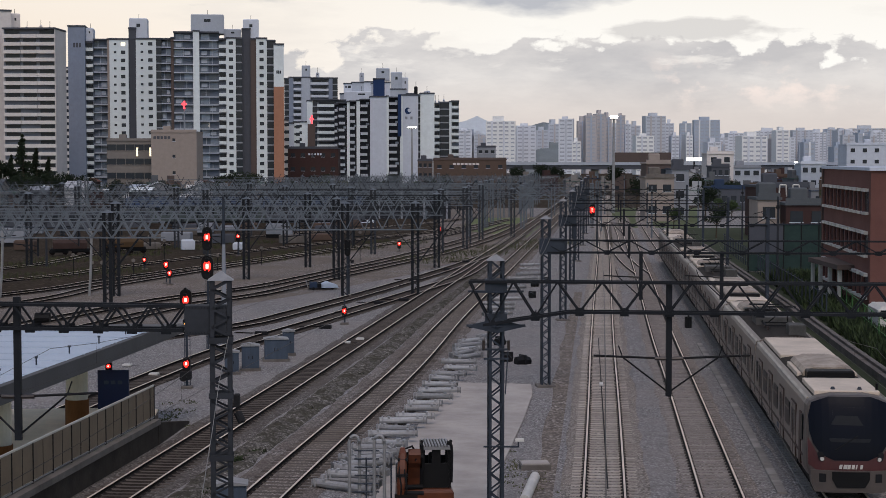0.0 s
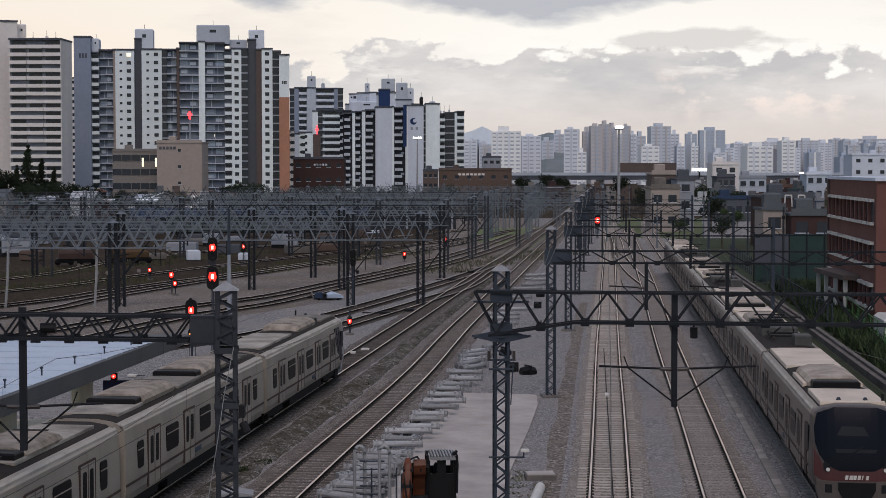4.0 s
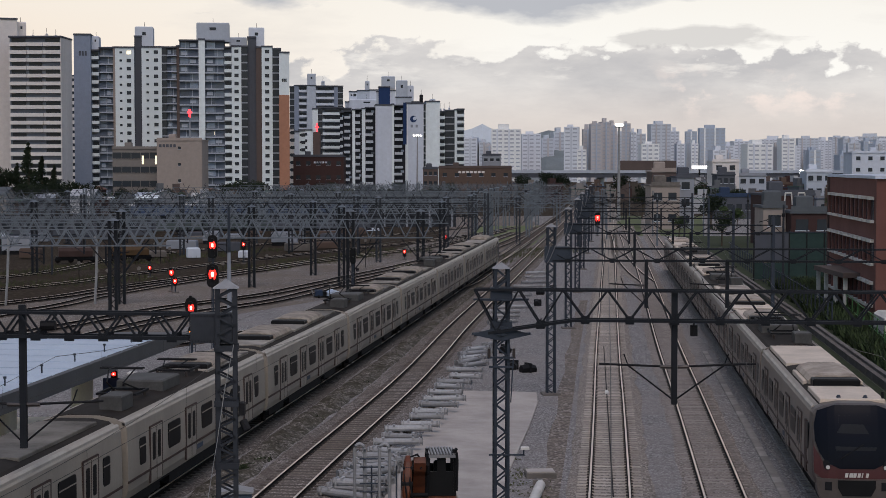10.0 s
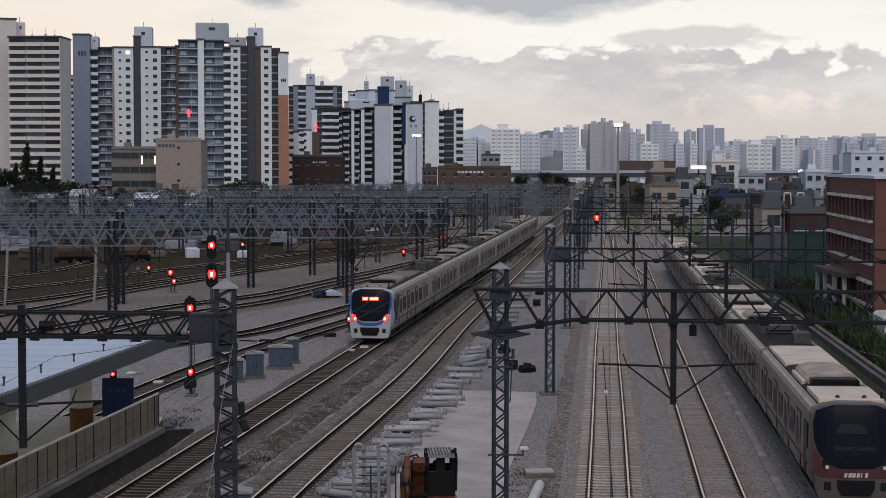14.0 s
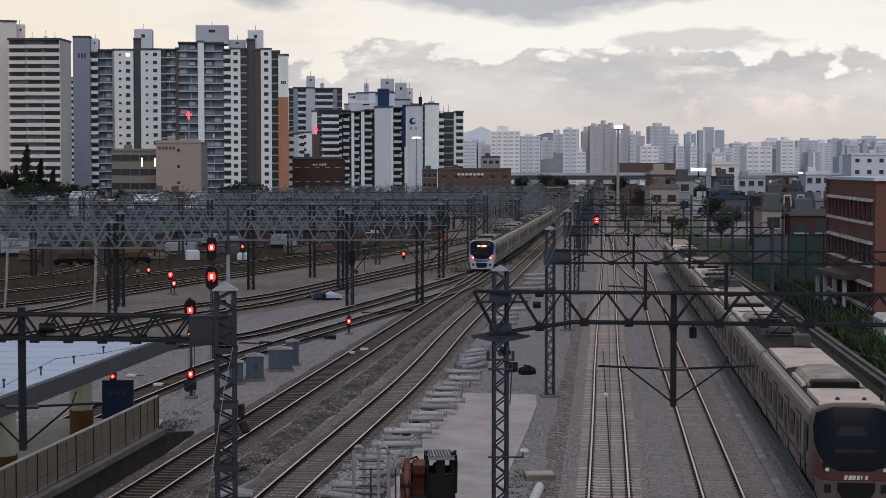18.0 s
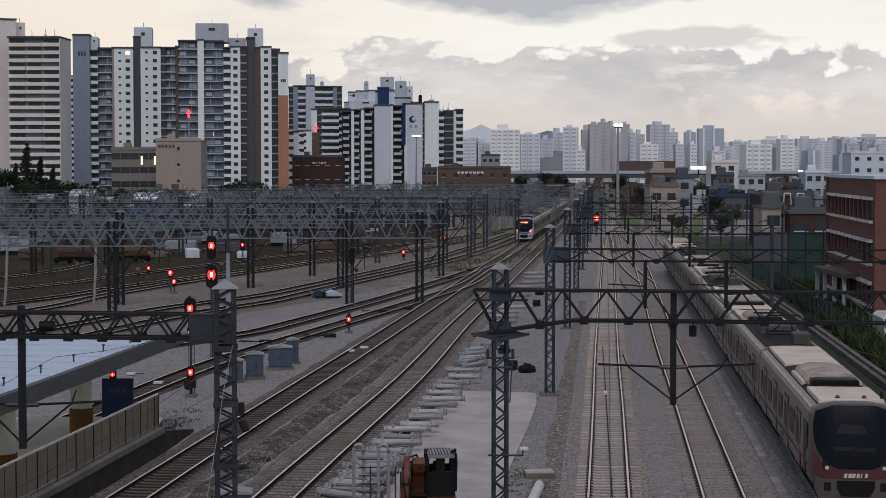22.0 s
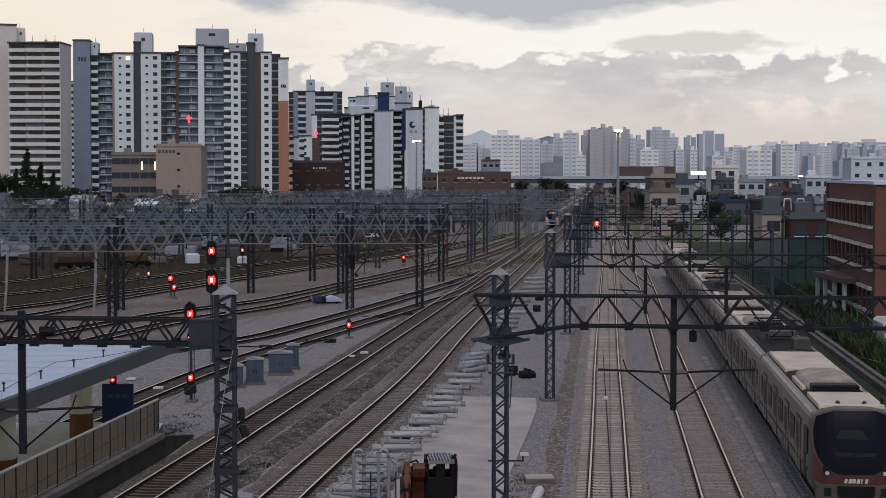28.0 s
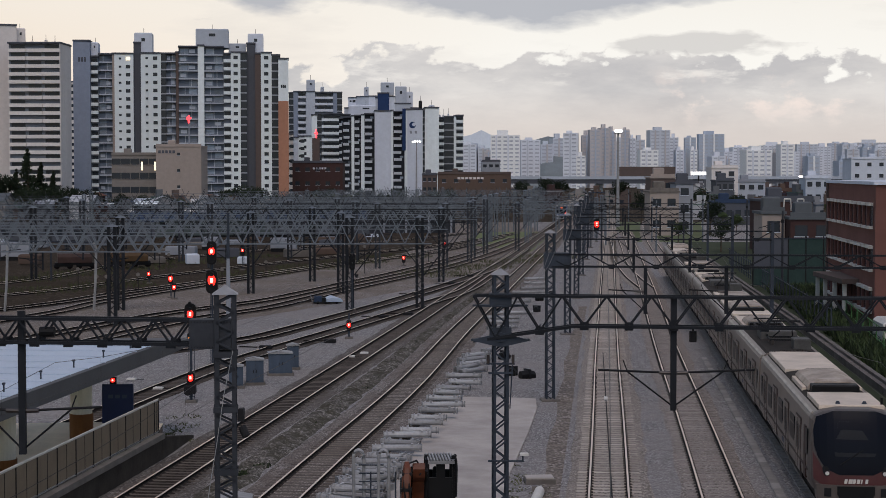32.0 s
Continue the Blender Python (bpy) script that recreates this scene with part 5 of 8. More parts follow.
# ---------------------------------------------------------------- platform end
def platform_end():
    path = PATHS["L1"]

    def edge(y, off):
        s_ = path.way(y)
        p, a = path.place(s_), path.heading(s_)
        return (p.x + math.cos(a) * off, p.y + math.sin(a) * off)

    out = [edge(y, -1.72) for y in (20, 50, 72.5)] + [edge(75.5, -2.6)] + [edge(75.5, -6.0)] + [edge(y, -10.5) for y in (74.5, 50, 20)]
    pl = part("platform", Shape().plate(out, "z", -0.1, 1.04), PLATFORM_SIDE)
    part("paving", Shape().plate([(a + (-0.3 if i < 3 else 0), b) for i, (a, b) in enumerate(out)], "z", 1.04, 1.1), PLATFORM, pl, "tan paving")
    tagged(pl, "tan paved station platform end with a concrete edge", "platform", kind="structure")
    part("coping", Shape().plate([edge(20, -1.64), edge(72.6, -1.64), edge(72.6, -2.1), edge(20, -2.1)], "z", 0.9, 1.135), KERB, pl, "grey concrete edge")
    part("ramp", Shape().loft([[(*edge(72.5, -1.7), 0), (*edge(72.5, -1.7), 0.98), (*edge(72.5, -2.3), 0.98), (*edge(72.5, -2.3), 0)],
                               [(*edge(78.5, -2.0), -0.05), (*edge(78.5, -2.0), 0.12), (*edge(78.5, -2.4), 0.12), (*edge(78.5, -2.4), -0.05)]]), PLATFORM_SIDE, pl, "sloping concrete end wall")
    # glazed fence along the edge
    fence = thing("platform_fence", "metal fence with tinted panels along the platform edge", "fence")
    y, k = 36.0, 0
    while y < 72.5:
        y2 = min(y + 2.0, 72.6)
        a, b = edge(y, -1.95), edge(y2, -1.95)
        part("post", Shape().bar((*a, 1.1), (*a, 2.55), 0.07), DARK, fence)
        part("panel", Shape().bar((*a, 1.9), (*b, 1.9), 0.025, 1.28), PANEL_TAN, fence, "brown tinted panel")
        mid = ((a[0] + b[0]) / 2, (a[1] + b[1]) / 2)
        part("mullion", Shape().bar((*mid, 1.25), (*mid, 2.5), 0.04), DARK, fence)
        part("handrail", Shape().bar((*a, 2.58), (*b, 2.58), 0.07), GUTTER, fence, "pale metal rail")
        part("lower_rail", Shape().bar((*a, 1.2), (*b, 1.2), 0.06), BRIGHT, fence)
        part("second_rail", Shape().bar((edge(y, -2.15)[0], edge(y, -2.15)[1], 2.44), (edge(y2, -2.15)[0], edge(y2, -2.15)[1], 2.44), 0.05), GUTTER, fence)
        y = y2
        k += 1
    e = edge(72.6, -1.95)
    part("post", Shape().bar((*e, 1.1), (*e, 2.6), 0.08), DARK, fence)
    # canopy: a pale roof with a grey sloping edge
    can = thing("platform_canopy", "white flat canopy roof with a grey fascia over the platform", "canopy")
    ends = [edge(20, -2.3), edge(75, -2.6), edge(75, -9.0), edge(20, -9.0)]
    # white roof in pale blue, with the reflected sky put into its colour
    part("roof", Shape().plate(ends, "z", 4.45, 4.8), CANOPY, can)
    near_e, far_e = edge(20, -2.3), edge(75, -2.6)
    n_o, f_o = edge(20, -2.15), edge(75, -2.45)
    part("fascia", Shape().add([(*near_e, 4.79), (*far_e, 4.79), (*f_o, 4.75), (*n_o, 4.75), (*near_e, 4.1), (*far_e, 4.1), (*f_o, 4.12), (*n_o, 4.12)],
                               [(0, 1, 2, 3), (7, 6, 5, 4), (3, 2, 6, 7), (1, 5, 6, 2), (0, 3, 7, 4), (0, 4, 5, 1)]), CANOPY_GREY, can, "grey vertical roof edge")
    part("end_roof", Shape().loft([[(*edge(75.05, -2.45), 4.12), (*edge(75.05, -2.45), 4.72), (*edge(75.05, -9.0), 4.72), (*edge(75.05, -9.0), 4.12)], [(*edge(79, -2.2), 4.3), (*edge(79, -2.2), 4.6), (*edge(79, -5.0), 4.6), (*edge(79, -5.0), 4.3)]]), CANOPY_GREY, can, "grey tapering roof end")
    ribs = Shape()
    for k in range(26):
        a, b = edge(22 + k * 2.05, -2.45), edge(22 + k * 2.05, -8.9)
        ribs.bar((*a, 4.805), (*b, 4.805), 0.05, 0.03)
    part("seams", ribs, CANOPY, can)
    for y in (59.5, 70.8):
        c = edge(y, -3.75 if y < 60 else -4.75)
        col = thing("platform_column", "cream round canopy column with an ochre base", "column", "canopy columns", (*c, 0))
        part("shaft", Shape().rod((0, 0, 2.2), (0, 0, 4.45), 0.46, n=20), CREAM_POST, col)
        part("base", Shape().rod((0, 0, 1.1), (0, 0, 2.2), 0.50, n=20), TERRA, col, "ochre painted base")
    for k in range(5):
        c = edge(58 + k * 3.6, -3.1)
        part("roof_stud", Shape().rod((*c, 4.8), (*c, 5.12), 0.03).rod((*c, 5.05), (*c, 5.12), 0.06), GALV, can)
    sign = thing("station_sign", "blue panel sign with a small red lamp, on the platform end", "sign", at=(-14.25, 73.9, 1.1))
    part("panel", Shape().box(-0.68, 0.68, -0.08, 0.08, 0.3, 2.02), BLUE, sign)
    for x in (-0.5, 0.5):
        part("leg", Shape().box(x - 0.05, x + 0.05, -0.05, 0.05, 0, 0.8), DARK, sign)
    for x in (-0.3, 0.0, 0.3):
        part("text_bar", Shape().box(x - 0.1, x + 0.1, -0.088, -0.08, 1.4, 1.56), CAB_GREY, sign)
    part("lamp", Shape().rod((-0.2, -0.06, 2.2), (-0.2, -0.14, 2.2), 0.09, n=12), RED_LAMP, sign)
    part("lamp_core", Shape().rod((-0.2, -0.14, 2.2), (-0.2, -0.15, 2.2), 0.04, n=12), RED_CORE, sign)
    part("lamp_hood", Shape().box(-0.34, -0.06, -0.05, 0.08, 2.02, 2.34), BLACK, sign)
    for k in range(3):
        c = edge(66 + k * 1.6, -3.0)
        cone = thing("marker_post", "white plastic marker post standing on the platform", "post", "platform marker posts", (*c, 1.1))
        part("body", Shape().rod((0, 0, 0), (0, 0, 0.7), 0.12, 0.08), GUTTER, cone)
        part("cap", Shape().rod((0, 0, 0.7), (0, 0, 0.78), 0.1, 0.03), DARK, cone)


platform_end()


# ---------------------------------------------------------------- trackside things
def cabinet(x, y, w, d, h, turn, label):
    c = thing("relay_cabinet", label, "cabinet", "trackside relay cabinets", pose(x, y, 0, 0, 0, turn))
    part("plinth", Shape().box(-w / 2 - 0.1, w / 2 + 0.1, -d / 2 - 0.1, d / 2 + 0.1, -0.05, 0.16), KERB, c)
    part("body", Shape().box(-w / 2, w / 2, -d / 2, d / 2, 0.16, h), CAB_GREY, c)
    part("lid", Shape().loft([[(-w / 2 - 0.06, q, h), (-w / 2 - 0.06, q, h + 0.05), (0, q, h + 0.16), (w / 2 + 0.06, q, h + 0.05), (w / 2 + 0.06, q, h)] for q in (-d / 2 - 0.06, d / 2 + 0.06)]), BRIGHT, c, "pale sheet lid")
    for s_ in (-1, 1):
        door = part("door", Shape().box(*sorted((s_ * 0.03, s_ * (w / 2 - 0.06))), -d / 2 - 0.02, -d / 2, 0.25, h - 0.08), CAB_GREY, c)
        part("handle", Shape().box(s_ * 0.1 - 0.02, s_ * 0.1 + 0.02, -d / 2 - 0.05, -d / 2 - 0.02, h * 0.5, h * 0.62), DARK, door)


cabinet(-11.9, 97.0, 0.8, 0.8, 1.25, 8, "grey relay cabinet with a pale lid on gravel")
cabinet(-11.0, 98.6, 1.0, 0.9, 1.45, 8, "grey relay cabinet with a pale lid on gravel")
cabinet(-9.95, 103.2, 1.4, 1.1, 1.35, 8, "wide blue-grey relay cabinet on gravel")
cabinet(-9.45, 106.2, 0.7, 0.8, 1.5, 8, "narrow tall grey relay cabinet on gravel")


DARK_TIMBER = paint("dark_timber", (0.07, 0.06, 0.052), 0.9, 0, 0.4, 2, 0.3, 12)


POLE_PALE = paint("pole_galvanised", (0.36, 0.36, 0.365), 0.5, 0.1, 0.45, 1.4, spread=0.25)


def steel_section(x, y, length, turn, z=0.16, name="steel_pole", tint=POLE_PALE):
    """A stored pole section: a box tube with end flanges, two saddle lugs and timber under it."""
    t = thing(name, "pale galvanised pole section stacked on timbers", "pole", "stored pole sections", pose(x, y, z, 0, 0, turn))
    part("tube", Shape().rod((-length / 2, 0, 0.14), (length / 2, 0, 0.14), 0.15, 0.13, 10), tint, t)
    for e in (-1, 1):
        part("flange", Shape().box(*sorted((e * length / 2, e * (length / 2 - 0.03))), -0.15, 0.15, -0.02, 0.29), tint, t)
        part("end_bracket", Shape().box(*sorted((e * length * 0.44, e * (length * 0.44 - 0.05))), -0.18, 0.18, 0.0, 0.31), tint, t)
        part("lug", Shape().box(e * length * 0.3 - 0.05, e * length * 0.3 + 0.05, -0.15, 0.15, 0.23, 0.33), tint, t)
    return t


rnd = random.Random(4)
k = 0
for y in (70.8, 72.6, 74.3, 76.3, 78.2, 80.1, 82.0, 84.2, 86.6, 88.9, 91.2, 93.8, 96.6, 99.6):
    c = PATHS["L2"].x(y) + 3.0 + rnd.uniform(-0.2, 0.3)
    steel_section(c, y + rnd.uniform(-0.4, 0.4), rnd.uniform(1.6, 2.3), rnd.uniform(-20, 12), 0.33 if y < 93 else 0.27)
    if k % 2 == 0:
        tim = thing("timber_baulk", "grey weathered timber baulk laid on gravel", "timber", "timbers under stored poles", pose(c - 0.5, y + 0.9, 0, 0, 0, 84 + rnd.uniform(-4, 4)))
        part("beam", Shape().box(-2.2, 1.5, -0.12, 0.12, 0, 0.33), DARK_TIMBER, tim)
    k += 1
for y in (62.5, 63.6, 64.8, 66.0, 67.2, 68.4, 69.6):
    c = PATHS["L2"].x(y) + 2.6 + rnd.uniform(-0.3, 0.3)
    steel_section(c, y, rnd.uniform(2.0, 2.8), rnd.uniform(-40, 25), 0.06)
    steel_section(c + 0.3, y + 0.3, rnd.uniform(1.8, 2.4), rnd.uniform(-30, 30), 0.44)
for y in (104, 106, 108, 110.5, 113, 116, 133, 138, 142, 147, 155, 160, 166, 172, 178, 186, 194):
    c = PATHS["L2"].x(y) + 2.9 + rnd.uniform(-0.3, 0.4)
    steel_section(c, y, rnd.uniform(2.2, 3.4), rnd.uniform(35, 95) if y < 120 else rnd.uniform(-20, 30), 0.06)
for y, dx in ((103, 5.6), (101.5, 6.6), (112, 4.6), (150, 5.0), (163, 4.6), (168, 5.6)):
    b = thing("dark_bundle", "dark plastic wrapped bundle lying on gravel", "bundle", "wrapped bundles", pose(PATHS["L2"].x(y) + dx, y, 0, 0, 0, rnd.uniform(0, 90)))
    part("wrap", Shape().loft([[(-0.5, yy * 0.7 * 0.9, z * 0.8 + 0.02) for yy, z in ((-0.3, 0), (-0.38, 0.3), (-0.1, 0.55), (0.25, 0.5), (0.4, 0.2), (0.3, 0))],
                               [(0.0, yy * 0.7 * 1.15, z) for yy, z in ((-0.3, 0), (-0.38, 0.3), (-0.1, 0.55), (0.25, 0.5), (0.4, 0.2), (0.3, 0))],
                               [(0.5, yy * 0.7 * 0.8, z * 0.7) for yy, z in ((-0.3, 0), (-0.38, 0.3), (-0.1, 0.55), (0.25, 0.5), (0.4, 0.2), (0.3, 0))]]), BLACK, b)
    part("strap", Shape().box(-0.05, 0.05, -0.33, 0.35, 0, 0.57), DARK, b)


def access_ladder():
    """Bent tube ladder rails that stand above the storage strip."""
    lad = thing("access_ladder", "bright tube ladder with two bent hoop handrails", "ladder", at=(-2.42, 57, 0))
    for x in (-0.42, 0.42):
        pts = [(x - 0.17, -0.3, 0), (x - 0.17, -0.3, 2.8)] + [(x - 0.17 * math.cos(a), -0.3, 2.8 + 0.25 * math.sin(a)) for a in (0.4, 0.8, 1.2, 1.57, 1.95, 2.35, 2.75)] + [(x + 0.17, -0.2, 2.75), (x + 0.17, -0.2, 0)]
        part("hoop", Shape().pipe(pts, 0.062, 8), BRIGHT, lad)
        part("inner_rail", Shape().pipe([(x + 0.4, -0.25, 0), (x + 0.4, -0.25, 2.3)], 0.03, 6), GALV, lad)
    for k in range(9):
        part("rung", Shape().rod((-0.42, -0.3, 0.3 + k * 0.28), (0.42, -0.3, 0.3 + k * 0.28), 0.025), GALV, lad)


def excavator():
    ex = thing("excavator", "small orange excavator with a folded boom and black cab", "excavator", at=pose(-0.5, 58.3, 0, 0, 0, 4))
    for s_ in (-1, 1):
        tr = part("track_belt", Shape().plate([(y, z) for y, z in ((-1.2, 0.25), (-1.0, 0.02), (1.0, 0.02), (1.2, 0.25), (1.0, 0.5), (-1.0, 0.5))], "x", s_ * 0.75 - 0.2, s_ * 0.75 + 0.2), DARK, ex)
        for y in (-0.9, 0.9):
            part("sprocket", Shape().rod((s_ * 0.96, y, 0.26), (s_ * 0.99, y, 0.26), 0.18, n=12), RUST, tr)
    part("deck", Shape().chamfer(-0.95, 0.95, -1.1, 1.1, 0.5, 1.1, 0.1), ORANGE, ex)
    cab = part("cab", Shape().box(-0.12, -0.02, -0.78, -0.66, 1.1, 2.46).box(0.77, 0.87, -0.78, -0.66, 1.1, 2.46).box(-0.12, -0.02, 0.58, 0.70, 1.1, 2.46).box(0.77, 0.87, 0.58, 0.70, 1.1, 2.46)
               .box(-0.02, 0.77, -0.76, -0.68, 1.1, 1.95).box(0.22, 0.52, -0.76, -0.68, 1.95, 2.42), BLACK, ex, "black cab frame and doors")
    part("cab_roof", Shape().chamfer(-0.12, 0.87, -0.80, 0.72, 2.46, 2.54, 0.03), BOX_GREY, cab)
    for k in range(9):
        part("roof_slat", Shape().box(-0.08 + k * 0.105, -0.03 + k * 0.105, -0.86, 0.7, 2.52, 2.58), POLE_PALE, cab)
    part("roof_rim", Shape().box(-0.1, 0.86, -0.88, -0.84, 2.44, 2.54), POLE_PALE, cab)
    for x in (-0.12, 0.88):
        part("grab_rail", Shape().pipe([(x, -0.82, 1.3), (x + 0.02, -0.86, 2.3), (x, -0.86, 2.58), (x, -0.7, 2.7), (x, -0.4, 2.66)], 0.05, 8), BLACK, cab)
    part("seat", Shape().chamfer(0.15, 0.6, -0.1, 0.4, 1.1, 1.5, 0.05).chamfer(0.17, 0.58, 0.32, 0.46, 1.5, 2.15, 0.06), BLACK, cab)
    part("rear_pane", Shape().box(-0.02, 0.22, 0.62, 0.64, 1.2, 2.0).box(0.5, 0.77, 0.62, 0.64, 1.2, 2.0), TRAIN_GLASS, cab)
    part("work_lamp", Shape().rod((0.8, -0.8, 2.6), (0.8, -0.8, 2.72), 0.07), DARK, cab)
    side = [(-0.85, 0.8), (-0.45, 0.9), (-0.5, 1.5), (-0.75, 2.15), (-1.1, 2.5), (-1.45, 2.58), (-1.62, 2.4), (-1.5, 2.1), (-1.25, 1.9), (-1.05, 1.5)]
    boom = part("boom", Shape().plate(side, "x", -0.62, -0.22), ORANGE, ex, "scuffed orange boom")
    for x in (-0.68, -0.22):
        part("boom_plate", Shape().plate([(y * 0.96 - 0.03, 1.62 + (z - 1.62) * 0.88) for y, z in side], "x", x, x + 0.06), RUST, boom, "worn dark side plate")
    arm = [(-1.55, 2.66, 0.07, 0.08), (-1.68, 2.5, 0.12, 0.16), (-1.82, 2.0, 0.155, 0.17), (-1.92, 1.5, 0.14, 0.15), (-1.95, 1.0, 0.10, 0.11)]
    dip = part("dipper", Shape().loft([[(-0.82 - (2.66 - z) * 0.06 + i * a_, y + j * b_, z) for i, j in ((-1, -0.6), (-0.6, -1), (0.6, -1), (1, -0.6), (1, 0.6), (0.6, 1), (-0.6, 1), (-1, 0.6))] for y, z, a_, b_ in arm]), ORANGE, ex, "scuffed orange dipper arm")
    for x, z in ((-0.92, 2.45), (-0.74, 2.3)):
        part("arm_hose", Shape().pipe([(x, -1.75, z), (x - 0.04, -2.05, 1.9), (x + 0.03, -2.12, 1.4), (x, -2.05, 1.0)], 0.028), BLACK, dip)
    part("clamp", Shape().chamfer(-1.05, -0.68, -2.04, -1.72, 1.72, 1.84, 0.03), DARK, dip)
    part("clamp", Shape().chamfer(-1.0, -0.66, -1.9, -1.6, 2.24, 2.34, 0.03), DARK, dip)
    part("engine_cover", Shape().chamfer(-0.95, -0.15, -0.3, 1.0, 1.1, 1.75, 0.12), DARK, ex, "dark engine cover")
    part("exhaust", Shape().rod((-0.7, 0.6, 1.7), (-0.7, 0.6, 2.2), 0.05), BLACK, ex)
    for x in (-0.72, -0.16):
        part("ram", Shape().rod((x, -0.85, 1.1), (x, -1.2, 1.9), 0.07).rod((x, -1.2, 1.9), (x, -1.45, 2.4), 0.04), DARK, boom)
    part("ram_rod", Shape().rod((-0.85, -1.3, 2.62), (-0.72, -1.62, 2.2), 0.05), GUTTER, boom, "bright ram rod")
    part("bucket", Shape().plate([(-1.65, 1.1), (-2.1, 1.15), (-2.25, 0.7), (-1.9, 0.42), (-1.6, 0.6)], "x", -1.1, -0.35), RUST, ex)
    for y, z in ((-1.5, 2.3), (-1.0, 1.2), (-1.85, 1.15)):
        part("pin", Shape().rod((-0.98, y, z), (-0.12, y, z), 0.075), DARK, boom)
    part("hose", Shape().pipe([(-0.9, -1.2, 1.2), (-1.0, -1.5, 1.9), (-0.8, -1.65, 2.6), (-0.5, -1.5, 2.68), (-0.35, -1.1, 2.4)], 0.035), BLACK, boom)
    part("hose", Shape().pipe([(-0.3, -0.9, 1.1), (-0.12, -1.0, 1.8), (-0.2, -1.35, 2.5), (-0.4, -1.6, 2.2)], 0.03), BLACK, boom)


access_ladder()
excavator()
b = thing("concrete_slab", "pale loose concrete trough lid on dirt", "concrete block", at=pose(3.85, 67.2, 0, 0, 0, 4))
part("lid", Shape().chamfer(-0.6, 0.6, -0.45, 0.45, 0, 0.22, 0.03), KERB, b)
part("lip", Shape().box(-0.55, 0.55, -0.4, 0.4, 0.22, 0.26), CONCRETE, b)
b = thing("concrete_pipe", "white concrete half pipe lying on dirt", "pipe", at=pose(3.5, 63.2, 0.1, 0, 0, -8))
part("shell", Shape().loft([[(0.2 * math.cos(a), y, 0.22 * math.sin(a)) for a in [math.pi * k / 8 for k in range(9)]] for y in (-3, 1.6)]), GUTTER, b)
part("rim", Shape().box(-0.3, 0.3, 1.58, 1.64, 0, 0.2), KERB, b)
# track fittings
for k, (x, y) in enumerate(((-6.15, 112.6), (-5.35, 114.8), (-16.2, 96.0), (-18.5, 100.2))):
    b = thing("track_magnet", "white plate fixed between the rails", "track device", "track plates", pose(x, y, 0.06, 0, 0, -7))
    part("plate", Shape().chamfer(-0.26, 0.26, -0.2, 0.2, 0, 0.12, 0.03), GUTTER, b)
    part("cable", Shape().pipe([(0.25, 0, 0.05), (0.7, 0.2, 0.03)], 0.02), BLACK, b)
for x, y in ((-8.2, 122.5), (-12.4, 118), (-5.0, 143), (-3.0, 146), (-11, 160), (-2.5, 170), (1.0, 186), (3.2, 200)):
    b = thing("point_machine", "dark switch machine with rods beside the rails", "point machine", "switch machines", pose(x, y, 0, 0, 0, -14))
    part("case", Shape().chamfer(-0.42, 0.42, -0.2, 0.2, 0.03, 0.3, 0.05), DARK, b)
    part("rod", Shape().rod((-0.4, 0.1, 0.15), (-2.0, 0.3, 0.15), 0.03), RUST, b)
    part("rod", Shape().rod((-0.6, -0.1, 0.15), (-2.0, -0.05, 0.15), 0.03), RUST, b)
cabinet(-6.9, 55.5, 1.1, 0.8, 1.65, 6, "white topped equipment cabinet beside a mast")
mg = thing("track_magnet", "white plate fixed between the rails", "track device", "track plates", pose(8.85, 91.6, 0.06, 0, 0, -5))
part("plate", Shape().chamfer(-0.1, 0.1, -0.5, 0.5, 0, 0.1, 0.02), GUTTER, mg)
part("cable", Shape().bar((0, -29, -0.0), (0, 24, -0.0), 0.05, 0.05), DARK, mg)
hut = thing("tool_trolley", "blue and white sheeted tool trolley on gravel", "trolley", at=pose(-11.0, 159.5, 0, 0, 0, 12))
part("frame", Shape().box(-1.3, 1.3, -0.6, 0.6, 0.12, 0.2), DARK, hut)
part("sheet", Shape().loft([[(x, -0.8, z) for x, z in ((-0.1, 0.2), (0.0, 0.5), (0.5, 0.62), (1.3, 0.5), (1.5, 0.2))], [(x * 0.95, 0.7, z * 1.1) for x, z in ((-0.1, 0.2), (0.0, 0.5), (0.5, 0.7), (1.3, 0.45), (1.5, 0.2))]]), CANOPY, hut, "crumpled pale blue sheet")
part("crate", Shape().chamfer(-1.2, -0.5, -0.5, 0.1, 0.2, 0.75, 0.05), ROOFS[1], hut, "blue crate")
part("crate", Shape().chamfer(-0.5, -0.1, -0.3, 0.4, 0.2, 0.6, 0.05), BLACK, hut, "black crate")
part("handle", Shape().pipe([(-1.3, 0, 0.2), (-1.5, 0, 0.9), (-1.5, 0.4, 0.9), (-1.3, 0.4, 0.2)], 0.03), BRIGHT, hut)
for c in (-0.9, 0.9):
    part("wheel", Shape().rod((c, -0.62, 0.14), (c, -0.55, 0.14), 0.14, n=10), BLACK, hut)

# white bent pole frame in the yard
fr = thing("pole_frame", "pale bent steel goal-shaped frame in the yard", "frame", at=(0, 0, 0))
fr_pts = [(-38.9, 150, 0.0), (-38.7, 150, 2.6), (-38.6, 150, 5.4), (-38.55, 150, 6.3)]
part("leg", Shape().pipe(fr_pts, 0.13), BRIGHT, fr)
part("leg", Shape().pipe([(-31.35, 151.8, 0.0), (-31.2, 151.8, 2.4), (-31.1, 151.8, 5.6), (-31.3, 151.8, 6.1)], 0.13), BRIGHT, fr)
part("crossbar", Shape().bar((-38.55, 150, 6.3), (-31.25, 151.8, 6.1), 0.14), GALV, fr)


